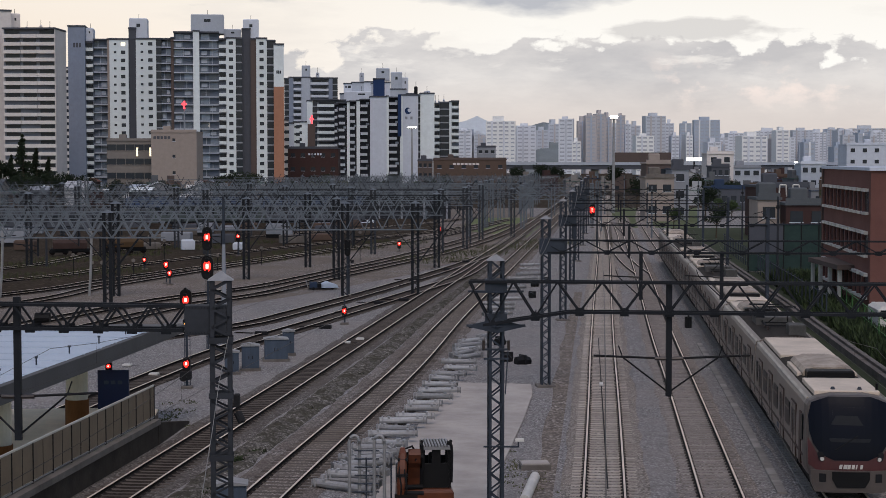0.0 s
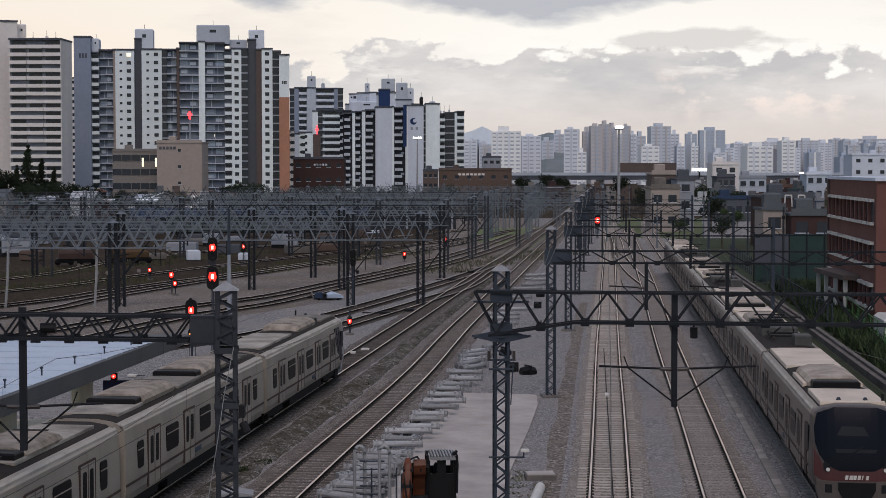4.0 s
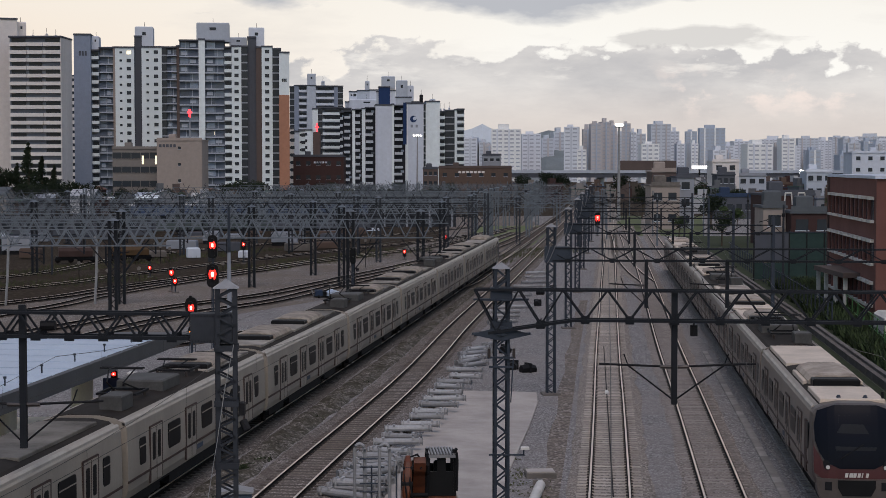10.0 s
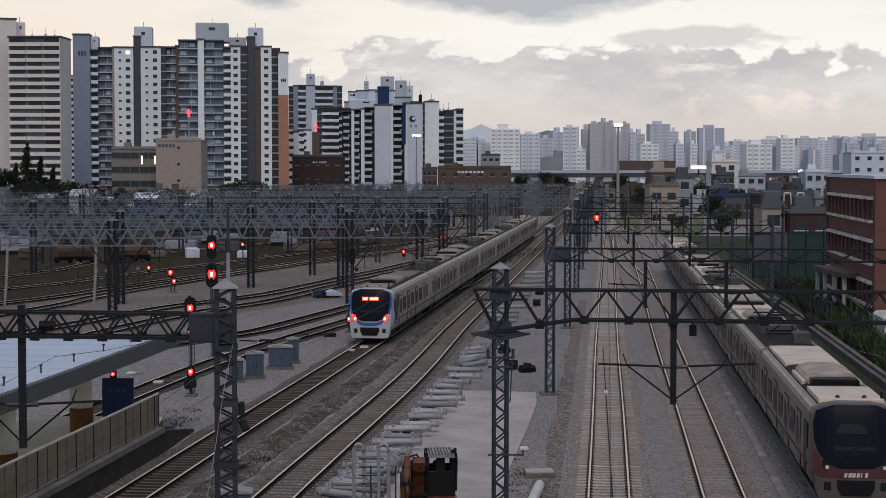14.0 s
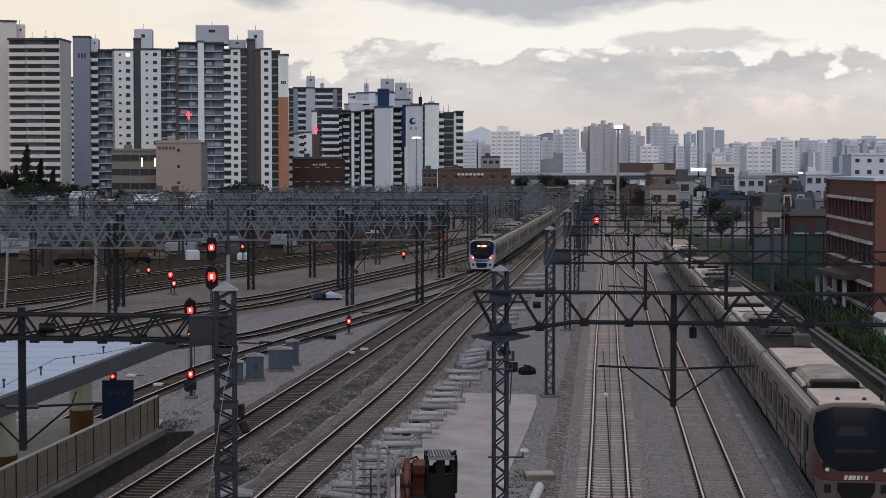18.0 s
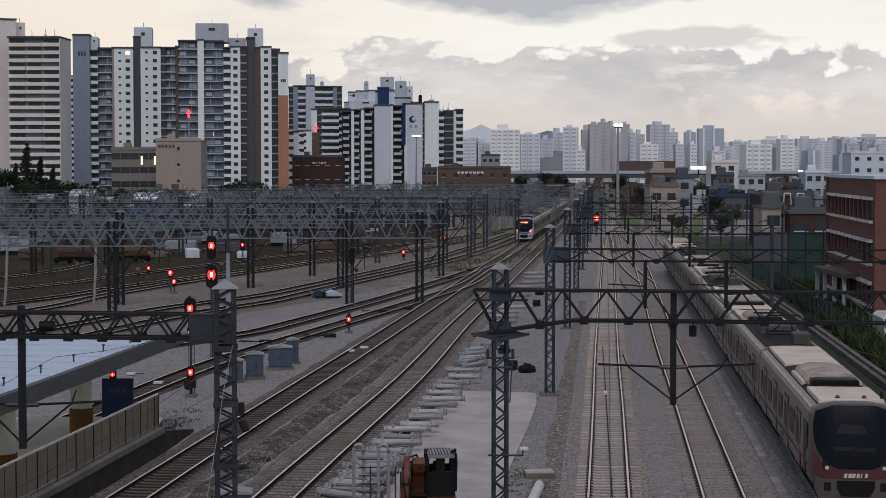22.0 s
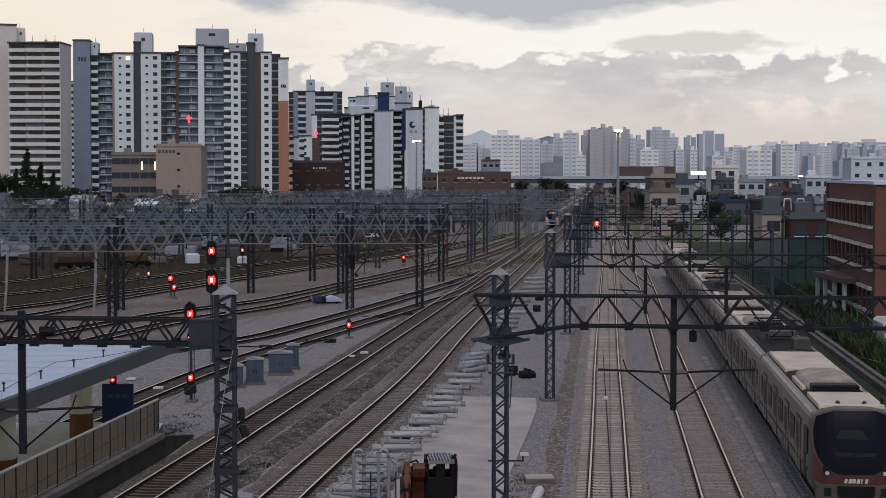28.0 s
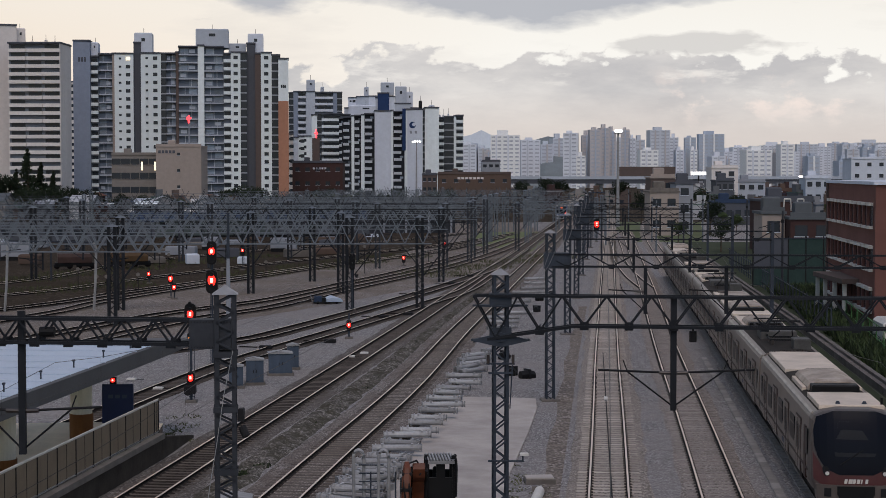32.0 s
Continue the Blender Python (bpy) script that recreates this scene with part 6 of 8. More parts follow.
# ---------------------------------------------------------------- the city
SHARED = {}
# balcony back walls are darkened, the shade of the recess put into the colour
RECESS = wall_paint("recess_shade", (0.173, 0.190, 0.224), 0.3)
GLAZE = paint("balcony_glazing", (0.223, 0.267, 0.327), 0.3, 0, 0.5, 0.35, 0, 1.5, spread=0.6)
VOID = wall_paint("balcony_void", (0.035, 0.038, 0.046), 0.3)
POD = wall_paint("balcony_front", (0.529, 0.564, 0.621), 0.2)


def shared_box(name, w, d, h, mat):
    """A box mesh on the origin's xz plane that alike pieces share."""
    key = (name, round(w, 2), round(d, 2), round(h, 2), mat.name)
    if key not in SHARED:
        SHARED[key] = Shape().box(-w / 2, w / 2, -d, 0, -h / 2, h / 2).mesh(name, mat)
    return SHARED[key]


def tower(label, left, dist, unit, strips, depth=12.0, extra=0.0, floor=2.75, low=2.0, blocks=(), roof=W_DARK, category="apartment block", seed=1):
    """An apartment block built of vertical strips.
    left: bearing offset of its left edge in bays; unit: metres to a bay.
    strips: (bays wide, kind, material, top in bays over eye level, front offset in metres)."""
    rnd_ = random.Random(seed)
    x0 = left * unit
    b = thing("apartment_tower", label, category, "apartment blocks", pose(x0, dist, 0, 0, 0, math.degrees(math.atan2(-x0, dist)) - extra))
    x = 0.0
    for wide, kind, mat, top, off in strips:
        w = wide * unit / math.cos(radians(extra))
        z = EYE_Z + top * unit
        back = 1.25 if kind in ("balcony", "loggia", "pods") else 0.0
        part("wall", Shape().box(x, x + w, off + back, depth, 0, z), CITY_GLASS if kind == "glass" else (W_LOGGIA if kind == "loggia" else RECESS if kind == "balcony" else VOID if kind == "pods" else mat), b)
        part("roof_cap", Shape().box(x - 0.15, x + w + 0.15, off - 0.25, depth + 0.3, z, z + 0.55), roof, b)
        n = int((z - low) / floor)
        for k in range(n):
            zc = z - floor * (k + 0.55)
            if zc < 2:
                break
            if kind in ("windows", "window"):
                cols = (0.3, 0.72) if kind == "windows" else (0.5,)
                for i, f in enumerate(cols):
                    ww = 1.5 if i == len(cols) - 1 else 0.9
                    lit = rnd_.random() < 0.008
                    part("window", shared_box("window", ww, 0.07, 1.25 if ww > 1 else 0.75, LIT_GLASS if lit else CITY_GLASS), None, b, at=(x + w * f, off, zc))
            elif kind == "balcony":
                part("balcony", shared_box("balcony", w - 0.1, 1.2, 1.15, mat), None, b, at=(x + w / 2, off + 1.2, zc - 0.75))
                if rnd_.random() < 0.85:
                    part("window", shared_box("window", w * 0.8, 0.06, 1.3, LIT_GLASS if rnd_.random() < 0.012 else CITY_GLASS), None, b, at=(x + w / 2, off + back, zc + 0.35))
            elif kind == "loggia":
                part("balcony", shared_box("balcony", w - 0.1, 1.2, 0.42, mat), None, b, at=(x + w / 2, off + 1.2, zc - 1.1))
                part("mullion", shared_box("mullion", 0.22, 0.1, floor - 0.5, W_MID), None, b, at=(x + w * rnd_.choice((0.33, 0.5, 0.66)), off + back - 0.05, zc + 0.3))
                part("pane", shared_box("pane", w * 0.42, 0.08, floor - 0.9, GLAZE), None, b, at=(x + w * rnd_.choice((0.25, 0.3, 0.7, 0.75)), off + back, zc + 0.3))
                if rnd_.random() < 0.025:
                    part("window", shared_box("window", w * 0.35, 0.06, 1.2, LIT_GLASS), None, b, at=(x + w * 0.3, off + back, zc + 0.3))
                elif rnd_.random() < 0.4:
                    part("shutter", shared_box("shutter", w * 0.3, 0.3, 1.3, W_MID), None, b, at=(x + w * rnd_.choice((0.25, 0.7)), off + back, zc + 0.2))
            elif kind == "pods":
                part("balcony", shared_box("balcony", w * 0.7, 1.15, 1.05, POD), None, b, at=(x + w * (0.36 if k % 2 else 0.42), off + 1.2, zc - 0.75))
                if k % 3 == 0:
                    part("shade", shared_box("shade", w * 0.3, 0.3, 0.9, GLAZE), None, b, at=(x + w * 0.75, off + back, zc + 0.3))
            elif kind == "glass":
                part("spandrel", shared_box("spandrel", w, 0.06, 0.5, W_GREY), None, b, at=(x + w / 2, off, zc - 1.1))
        x += w
    for bx, bw, top, bottom, mat, y0, y1 in blocks:
        c = math.cos(radians(extra))
        blk = part("stair_head", Shape().chamfer(bx * unit / c, (bx + bw) * unit / c, y0, y1, EYE_Z + bottom * unit, EYE_Z + top * unit, 0.3), mat, b)
        part("vent", Shape().box((bx + bw * 0.4) * unit / c, (bx + bw * 0.6) * unit / c, y0 - 0.06, y0, EYE_Z + (top * 0.6 + bottom * 0.4) * unit, EYE_Z + (top * 0.75 + bottom * 0.25) * unit), CITY_GLASS, blk)
        part("aerial", Shape().rod(((bx + bw * 0.5) * unit / c, (y0 + y1) / 2, EYE_Z + top * unit), ((bx + bw * 0.5) * unit / c, (y0 + y1) / 2, EYE_Z + (top + 9) * unit), 0.07), DARK, blk)
    return b


# far left block with long open galleries
GALLERY = wall_paint("gallery_front", (0.724, 0.683, 0.658))
u = 548 / 3000
tower("cream apartment block with long open galleries on every floor", -814, 560, u, ((45, "plain", W_CREAM, 264, 0.0),), 10, -4, blocks=((45, 17, 262, 229, W_CREAM, 3, 9),), seed=2)
tower("cream apartment block with long open galleries on every floor", -767, 548, u,
      ((30, "balcony", GALLERY, 226, 0), (28, "balcony", GALLERY, 226, 0), (30, "balcony", GALLERY, 226, 0), (1.2, "plain", W_CREAM, 226, -0.1)), 14, 16, 2.52, seed=3,
      blocks=((34, 3, 233, 229, W_CREAM, 4, 5), (57, 4, 235, 229, W_CREAM, 4, 5), (73, 3, 233, 229, W_CREAM, 4, 5)))
tower("thin cream end of a distant apartment block", -657, 720, 0.24, ((5, "window", W_CREAM, 158, 0),), 10, 0, seed=5)

# the tall grey and white block
u = 0.2
t102 = tower("tall grey and white apartment block with glazed balconies and lift towers", -653, 602, u, (
    (29, "plain", W_BLUE, 230, -3.0), (13, "balcony", W_WHITE, 203, -1.0), (24, "loggia", W_MID, 208, 0.5), (4, "plain", W_BEIGE, 209, 0.4),
    (33, "windows", W_WHITE, 209, 0.0), (13, "plain", W_DARK, 229, 1.6), (35, "windows", W_WHITE, 210, 0.0), (9, "glass", W_DARK, 210, 0.8), (17, "loggia", W_MID, 210, 0.6),
    (5, "plain", W_BROWN, 212, 0.2), (34, "loggia", W_MID, 222, -0.4), (11, "plain", W_WHITE, 224, -1.0), (34, "loggia", W_MID, 222, -0.2), (13, "balcony", W_WHITE, 210, -0.8),
    (17, "window", W_WHITE, 212, -1.2), (11, "glass", W_DARK, 212, -0.4), (15, "plain", W_DARK, 229, 1.0), (10, "plain", W_BROWN, 211, 0.0), (19, "window", W_WHITE, 212, -0.8),
    (15, "glass", W_DARK, 208, -0.6)), 14, 6, 2.86, seed=7,
    blocks=((29, 13, 230, 205, W_PALE, 1, 8), (104, 32, 248, 209, W_PALE, 2, 9), (212, 58, 256, 222, W_MID, 2, 11), (270, 31, 231, 211, W_MID, 4, 12), (304, 28, 248, 212, W_PALE, 2, 9)))
u2 = u / math.cos(radians(6))
for k in range(3):
    part("number_bar", Shape().box((9 + k * 5) * u, (12.5 + k * 5) * u, -3.08, -3.0, EYE_Z + 194 * u, EYE_Z + 202 * u), W_DARK, t102)
part("end_wall", Shape().box(361 * u2, 361 * u2 + 0.05, -0.6, 13.9, EYE_Z + 126 * u, EYE_Z + 205 * u), W_WHITE, t102)
part("end_wall", Shape().box(361 * u2, 361 * u2 + 0.05, -0.6, 13.9, 0, EYE_Z + 126 * u), W_ORANGE, t102, "orange painted end wall")
side = tower("end wing of an apartment block, white above and orange below", -292, 603, u, ((18, "plain", W_WHITE, 200, 1.0),), 12, 0, seed=8)
part("painted_wall", Shape().box(-0.02, 18 * u + 0.02, 0.95, 1.0, 0, EYE_Z + 126 * u), W_ORANGE, side, "orange painted wall")
for k in range(3):
    part("window", shared_box("window", 0.5, 0.05, 1.1, CITY_GLASS), None, side, at=((6 + k * 3) * u, 1.0, EYE_Z + 152 * u))
cross = thing("neon_cross", "red neon cross on a rooftop frame", "sign", at=(-448 * 0.183, 548, 0))
part("upright", Shape().box(-0.3, 0.3, -0.2, 0.2, EYE_Z + 86 * 0.183, EYE_Z + 100 * 0.183), CROSS_GLOW, cross)
part("arm", Shape().box(-0.75, 0.75, -0.2, 0.2, EYE_Z + 93 * 0.183, EYE_Z + 96 * 0.183), CROSS_GLOW, cross)
part("spire", Shape().rod((0, 0.4, 0), (0, 0.4, EYE_Z + 90 * 0.183), 0.5, 0.2), W_GREY, cross)

# blocks behind and to the right of it
u = 0.27
tower("blue-grey apartment block with white gallery bands", -272, 810, u, ((8, "glass", W_BLUE, 139, 0.5), (8, "plain", W_BLUE, 141, 0), (14, "balcony", W_PALE, 141, 0), (16, "plain", W_MID, 141, -0.5),
      (32, "balcony", W_PALE, 140, 0), (7, "plain", W_BLUE, 140, 0), (9, "glass", W_DARK, 140, 0.5)), 12, 0, 3.0, seed=11, blocks=((31, 15, 163, 140, W_MID, 1, 7), (56, 6, 151, 140, W_MID, 3, 7)))
u = 0.24
tower("white apartment block with window bands and a dark stair slot", -262, 735, u, ((25, "window", W_WHITE, 64, 2), (10, "plain", W_WHITE, 102, 0), (8, "glass", W_NAVY, 104, 0.4), (38, "balcony", W_WHITE, 104, 0), (14, "balcony", W_WHITE, 103, 0.4)), 12, 0, 2.9, seed=12)
tower("grey apartment block with a flat dark roof", -174, 860, 0.287, ((7, "plain", W_MID, 112, 0), (14, "windows", W_PALE, 130, 0), (22, "plain", W_MID, 132, 0), (26, "plain", W_PALE, 133, 0)), 12, 0, seed=13,
      blocks=((35, 8, 150, 130, W_MID, 1, 5), (8, 60, 117, 100, W_PALE, -4, 0)))
tower("grey apartment block with stepped pale roof towers and a navy shaft", -119, 800, 0.267, ((4, "plain", W_MID, 130, 0), (20, "plain", W_NAVY, 138, -0.6), (10, "plain", W_PALE, 132, 0), (28, "plain", W_MID, 120, 0), (14, "plain", W_PALE, 112, 0)), 14, 0, seed=14,
      blocks=((9, 24, 158, 136, W_MID, 1, 9), (35, 20, 151, 118, W_MID, 1, 9), (55, 11, 142, 115, W_PALE, 3, 9)))
u = 0.232
wb = tower("large white apartment block with open balconies and plain end walls", -184, 697, u, (
    (7, "pods", W_GREY, 94, 1.0), (15, "pods", W_GREY, 96, 0.6), (5, "plain", W_WHITE, 98, 0), (12, "pods", W_GREY, 99, 0.8), (6, "plain", W_WHITE, 100, 0), (18, "pods", W_GREY, 102, 0.6),
    (29, "plain", W_PALE, 107, -0.6), (4, "plain", W_WHITE, 108, -0.4), (20, "pods", W_GREY, 106, 0.4), (5, "plain", W_WHITE, 110, -0.8), (27, "plain", W_PALE, 110, -1.0), (4, "glass", W_MID, 108, 0.2), (25, "plain", W_WHITE, 113, -0.6)),
    13, 0, 2.85, seed=15, blocks=((160, 10, 119, 110, W_MID, 2, 8), (142, 6, 127, 112, DARK, 3, 5)))
part("panel", Shape().box(112 * u, 118 * u, -1.1, -0.8, EYE_Z + 38 * u, EYE_Z + 112 * u), W_NAVY, wb, "dark navy vertical panel")
part("emblem", Shape().rod((130 * u, -1.02, EYE_Z + 83 * u), (130 * u, -1.12, EYE_Z + 83 * u), 1.35, n=24), W_NAVY, wb, "round navy emblem")
part("emblem_crescent", Shape().rod((132.4 * u, -1.12, EYE_Z + 84 * u), (132.4 * u, -1.16, EYE_Z + 84 * u), 0.75, n=20), W_PALE, wb)
for dx in (-5, 4):
    part("text_bar", Shape().box((130 + dx) * u, (134 + dx) * u, -1.06, -1.0, EYE_Z + 68 * u, EYE_Z + 73 * u), W_GREY, wb)
tower("white apartment block with dark glazed stair and balconies", -9, 720, 0.24, ((11, "balcony", W_WHITE, 95, 0), (17, "glass", W_DARK, 97, 0.6), (4, "plain", W_WHITE, 98, 0), (13, "balcony", W_WHITE, 99, 0)), 12, 0, 2.85, seed=16,
      blocks=((2, 3, 102, 95, W_MID, 2, 4), (8, 3, 102, 95, W_MID, 2, 4), (17, 3, 104, 97, W_MID, 2, 4)))
tower("small white apartment building with narrow windows", -275, 640, 0.213, ((10, "windows", W_CREAM, 66, 0), (9, "plain", W_PALE, 60, 0), (10, "windows", W_WHITE, 62, 0)), 10, 0, 2.8, seed=17)
red_cross = thing("neon_cross", "red neon cross on a church spire", "sign", at=(-224 * 0.22, 660, 0))
part("upright", Shape().box(-0.25, 0.25, -0.2, 0.2, EYE_Z + 60 * 0.22, EYE_Z + 75 * 0.22), CROSS_GLOW, red_cross)
part("arm", Shape().box(-0.7, 0.7, -0.2, 0.2, EYE_Z + 67 * 0.22, EYE_Z + 69.5 * 0.22), CROSS_GLOW, red_cross)
part("spire", Shape().box(-1.6, 1.2, 0.3, 3, 0, EYE_Z + 60 * 0.22), W_BROWN, red_cross, "brown brick spire")


def low_block(label, left, right, top, dist, depth, mat, roof, floors, cols, category="building", trim=None, win=(1.6, 1.4), fill=0.6):
    """A low flat-roofed building with a row of windows on each floor. left, right: metres; top: height."""
    b = thing("building", label, category, "low buildings", pose((left + right) / 2, dist, 0, 0, 0, 0))
    w = right - left
    part("wall", Shape().box(-w / 2, w / 2, 0, depth, 0, top), mat, b)
    part("roof", Shape().box(-w / 2 - 0.2, w / 2 + 0.2, -0.2, depth + 0.2, top, top + 0.35).box(-w / 2, w / 2, 0, 0.25, top + 0.3, top + 0.9), roof, b)
    fh = top / floors
    for f in range(floors):
        for c in range(cols):
            wd = part("window", shared_box("window", min(win[0], w / cols * fill), 0.06, min(win[1], fh * 0.5), CITY_GLASS), None, b, at=(-w / 2 + w * (c + 0.5) / cols, 0, fh * (f + 0.55)))
            part("sill", shared_box("sill", min(win[0], w / cols * fill) + 0.2, 0.14, 0.1, trim or W_PALE), None, wd, at=(0, 0, -min(win[1], fh * 0.5) / 2 - 0.05))
    part("roof_tank", Shape().chamfer(-w * 0.3, -w * 0.3 + 2.2, depth * 0.4, depth * 0.4 + 2, top + 0.35, top + 2.2, 0.2), roof, b)
    return b


OFFICE = wall_paint("office_render", (0.21, 0.19, 0.175))
low_block("grey-brown office building with dark ribbon windows", -103.5, -89.0, 17.6, 530, 12, OFFICE, OFFICE, 4, 5, trim=W_BEIGE, win=(2.8, 1.9), fill=0.95)
bb = low_block("beige plain building with small writing near the roof", -88.8, -74.8, 20.2, 525, 14, W_BEIGE, W_BEIGE, 4, 1, win=(0.9, 0.9))
for k in range(5):
    part("text_bar", Shape().box(-6.3 + k * 1.1, -5.5 + k * 1.1, -0.06, 0, 18.2, 19.1), W_DARK, bb)
rb = low_block("dark red brick building with pale writing", -56.8, -37.8, 15.8, 640, 14, W_BRICK, W_DARK, 3, 5)
for k in range(5):
    part("text_bar", Shape().box(-1.8 + k * 1.1, -1.1 + k * 1.1, -0.06, 0, 13.4, 14.1), W_PALE, rb)
tb = low_block("brown brick building with a lettered sign band", -2.0, 26.2, 11.6, 655, 16, W_TAN, W_BROWN, 2, 6)
for k in range(7):
    part("text_bar", Shape().box(-6.5 + k * 1.5, -5.4 + k * 1.5, -0.06, 0, 9.6, 10.4), W_CREAM, tb)
low_block("brown brick annex with pilasters", -8.0, -2.3, 11.2, 653, 12, W_BROWN, W_DARK, 3, 3)
low_block("grey flat building behind the motorway", 17.4, 25.6, 17, 760, 10, W_GREY, W_DARK, 4, 3)

for x in (-94.0, -89.9):
    lit = thing("stair_window", "bright lit stair window in an office front", "window", "lit stair windows", (x, 529.8, 0))
    part("pane", Shape().box(-0.28, 0.28, -0.1, 0, 12.9, 15.6), LIT_GLASS, lit)
    part("frame", Shape().box(-0.36, -0.28, -0.14, 0, 12.8, 15.7).box(0.28, 0.36, -0.14, 0, 12.8, 15.7), W_DARK, lit)

# brick building parallel to the right tracks
brick = thing("brick_building", "red brick building with white stone window bands", "building", at=pose(35.6, 155.5, 0, 0, 0, 0))
H0 = 11.4
tan_ = 0.085
def slanted(x0, x1, y0, y1, z0, z1):
    return Shape().add([(x0 + y0 * tan_, y0, z0), (x1 + y0 * tan_, y0, z0), (x1 + y1 * tan_, y1, z0), (x0 + y1 * tan_, y1, z0),
                        (x0 + y0 * tan_, y0, z1), (x1 + y0 * tan_, y0, z1), (x1 + y1 * tan_, y1, z1), (x0 + y1 * tan_, y1, z1)],
                       [(3, 2, 1, 0), (4, 5, 6, 7), (0, 1, 5, 4), (1, 2, 6, 5), (2, 3, 7, 6), (3, 0, 4, 7)])
BRICK_WALL = paint("red_brick_wall", (0.18, 0.085, 0.072), 0.85, 0, 0.3, 0.3, 0.4, 9)
part("wall", slanted(0, 14, -24, 2, 0, H0), BRICK_WALL, brick)
part("roof", slanted(-0.15, 14.2, -24.2, 2.2, H0, H0 + 0.25), W_PALE, brick, "pale roof coping")
for f, (z0, z1) in enumerate(((9.75, 8.15), (6.4, 4.8), (3.1, 1.5))):
    for k in range(11):
        y = -23.2 + k * 2.2
        part("window", slanted(-0.03, 0.06, y + 0.15, y + 1.7, z1, z0), CITY_GLASS, brick)
        part("pilaster", slanted(-0.22, 0.02, y + 1.75, y + 2.1, z1, z0), BRICK_WALL, brick)
        part("lintel", slanted(-0.3, 0.02, y + 0.2, y + 1.95, z0, z0 + 0.24), GUTTER, brick, "white stone block")
        part("sill", slanted(-0.3, 0.02, y + 0.2, y + 1.95, z1 - 0.22, z1), GUTTER, brick, "white stone block")
part("drain_pipe", slanted(-0.2, 0.0, 1.6, 1.9, 0, H0), W_BROWN, brick)
kio = thing("entrance_canopy", "dark entrance canopy on white columns beside the brick building", "canopy", at=(35.4, 146, 0))
part("roof", Shape().box(-2.6, 0.1, -7, 4, 3.2, 3.6), W_BROWN, kio)
for y in (-6.5, -3, 0.5, 3.5):
    part("column", Shape().box(-2.4, -2.1, y, y + 0.3, 0, 3.2), GUTTER, kio)

# low-rise houses
def house(x, y, w, d, h, wall, roof, pitched, turn, label):
    b = thing("house", label, "house", "low-rise houses", pose(x, y, 0, 0, 0, turn))
    part("wall", Shape().box(-w / 2, w / 2, -d / 2, d / 2, 0, h), wall, b)
    if pitched:
        part("roof", Shape().loft([[(xx, -d / 2 - 0.4, z) for xx, z in ((-w / 2 - 0.4, h), (0, h + w * 0.22), (w / 2 + 0.4, h), (w / 2 + 0.4, h + 0.12), (0, h + w * 0.22 + 0.14), (-w / 2 - 0.4, h + 0.12))],
                                   [(xx, d / 2 + 0.4, z) for xx, z in ((-w / 2 - 0.4, h), (0, h + w * 0.22), (w / 2 + 0.4, h), (w / 2 + 0.4, h + 0.12), (0, h + w * 0.22 + 0.14), (-w / 2 - 0.4, h + 0.12))]]), roof, b)
        part("gable", Shape().add([(-w / 2, -d / 2, h), (w / 2, -d / 2, h), (0, -d / 2, h + w * 0.21), (-w / 2, -d / 2 + 0.2, h), (w / 2, -d / 2 + 0.2, h), (0, -d / 2 + 0.2, h + w * 0.21)],
                                  [(0, 1, 2), (5, 4, 3), (0, 3, 4, 1), (1, 4, 5, 2), (2, 5, 3, 0)]), wall, b)
    else:
        part("roof", Shape().box(-w / 2 - 0.15, w / 2 + 0.15, -d / 2 - 0.15, d / 2 + 0.15, h, h + 0.2), roof, b)
        part("parapet", Shape().box(-w / 2, w / 2, -d / 2, -d / 2 + 0.2, h + 0.2, h + 0.9), wall, b)
        part("roof_room", Shape().box(-w * 0.25, w * 0.15, -d * 0.1, d * 0.3, h + 0.2, h + 2.4), wall, b)
        if w > 6:
            part("water_tank", Shape().rod((w * 0.3, 0, h + 0.2), (w * 0.3, 0, h + 1.6), 0.8, n=12), ROOFS[1] if int(x * 7) % 2 else W_TAN, b)
    n = max(1, int(h / 3))
    for f in range(n):
        for c in range(max(1, int(w / 3))):
            part("window", shared_box("window", 1.4, 0.06, 1.2, CITY_GLASS), None, b, at=(-w / 2 + w * (c + 0.5) / max(1, int(w / 3)), -d / 2, 1.6 + f * h / n))


WORDS = {"house_white": "white", "house_cream": "cream", "house_beige": "beige", "facade_brown": "brown", "house_grey": "grey", "house_pale_grey": "pale grey", "facade_tan_brick": "tan brick", "facade_brick": "red brick"}
rnd = random.Random(21)


def scatter_houses(n, dist, low, high, hts, flat=0.6):
    """Houses between two bearings (as tangents) over a band of distances."""
    for k in range(n):
        y = dist[0] + (dist[1] - dist[0]) * (1 - k / n) + rnd.uniform(-8, 8)
        x = y * rnd.uniform(low, high)
        wall, pitched = rnd.choice(FACES), rnd.random() > flat
        roof = rnd.choice(ROOFS)
        h = rnd.uniform(*hts)
        house(x, y, rnd.uniform(3.2, 6.0), rnd.uniform(5, 8), h, wall, roof, pitched, rnd.uniform(-20, 20),
              "%s %s house with a %s roof" % (WORDS[wall.name], "tall" if h > 7.5 else "low", "pitched" if pitched else "flat"))


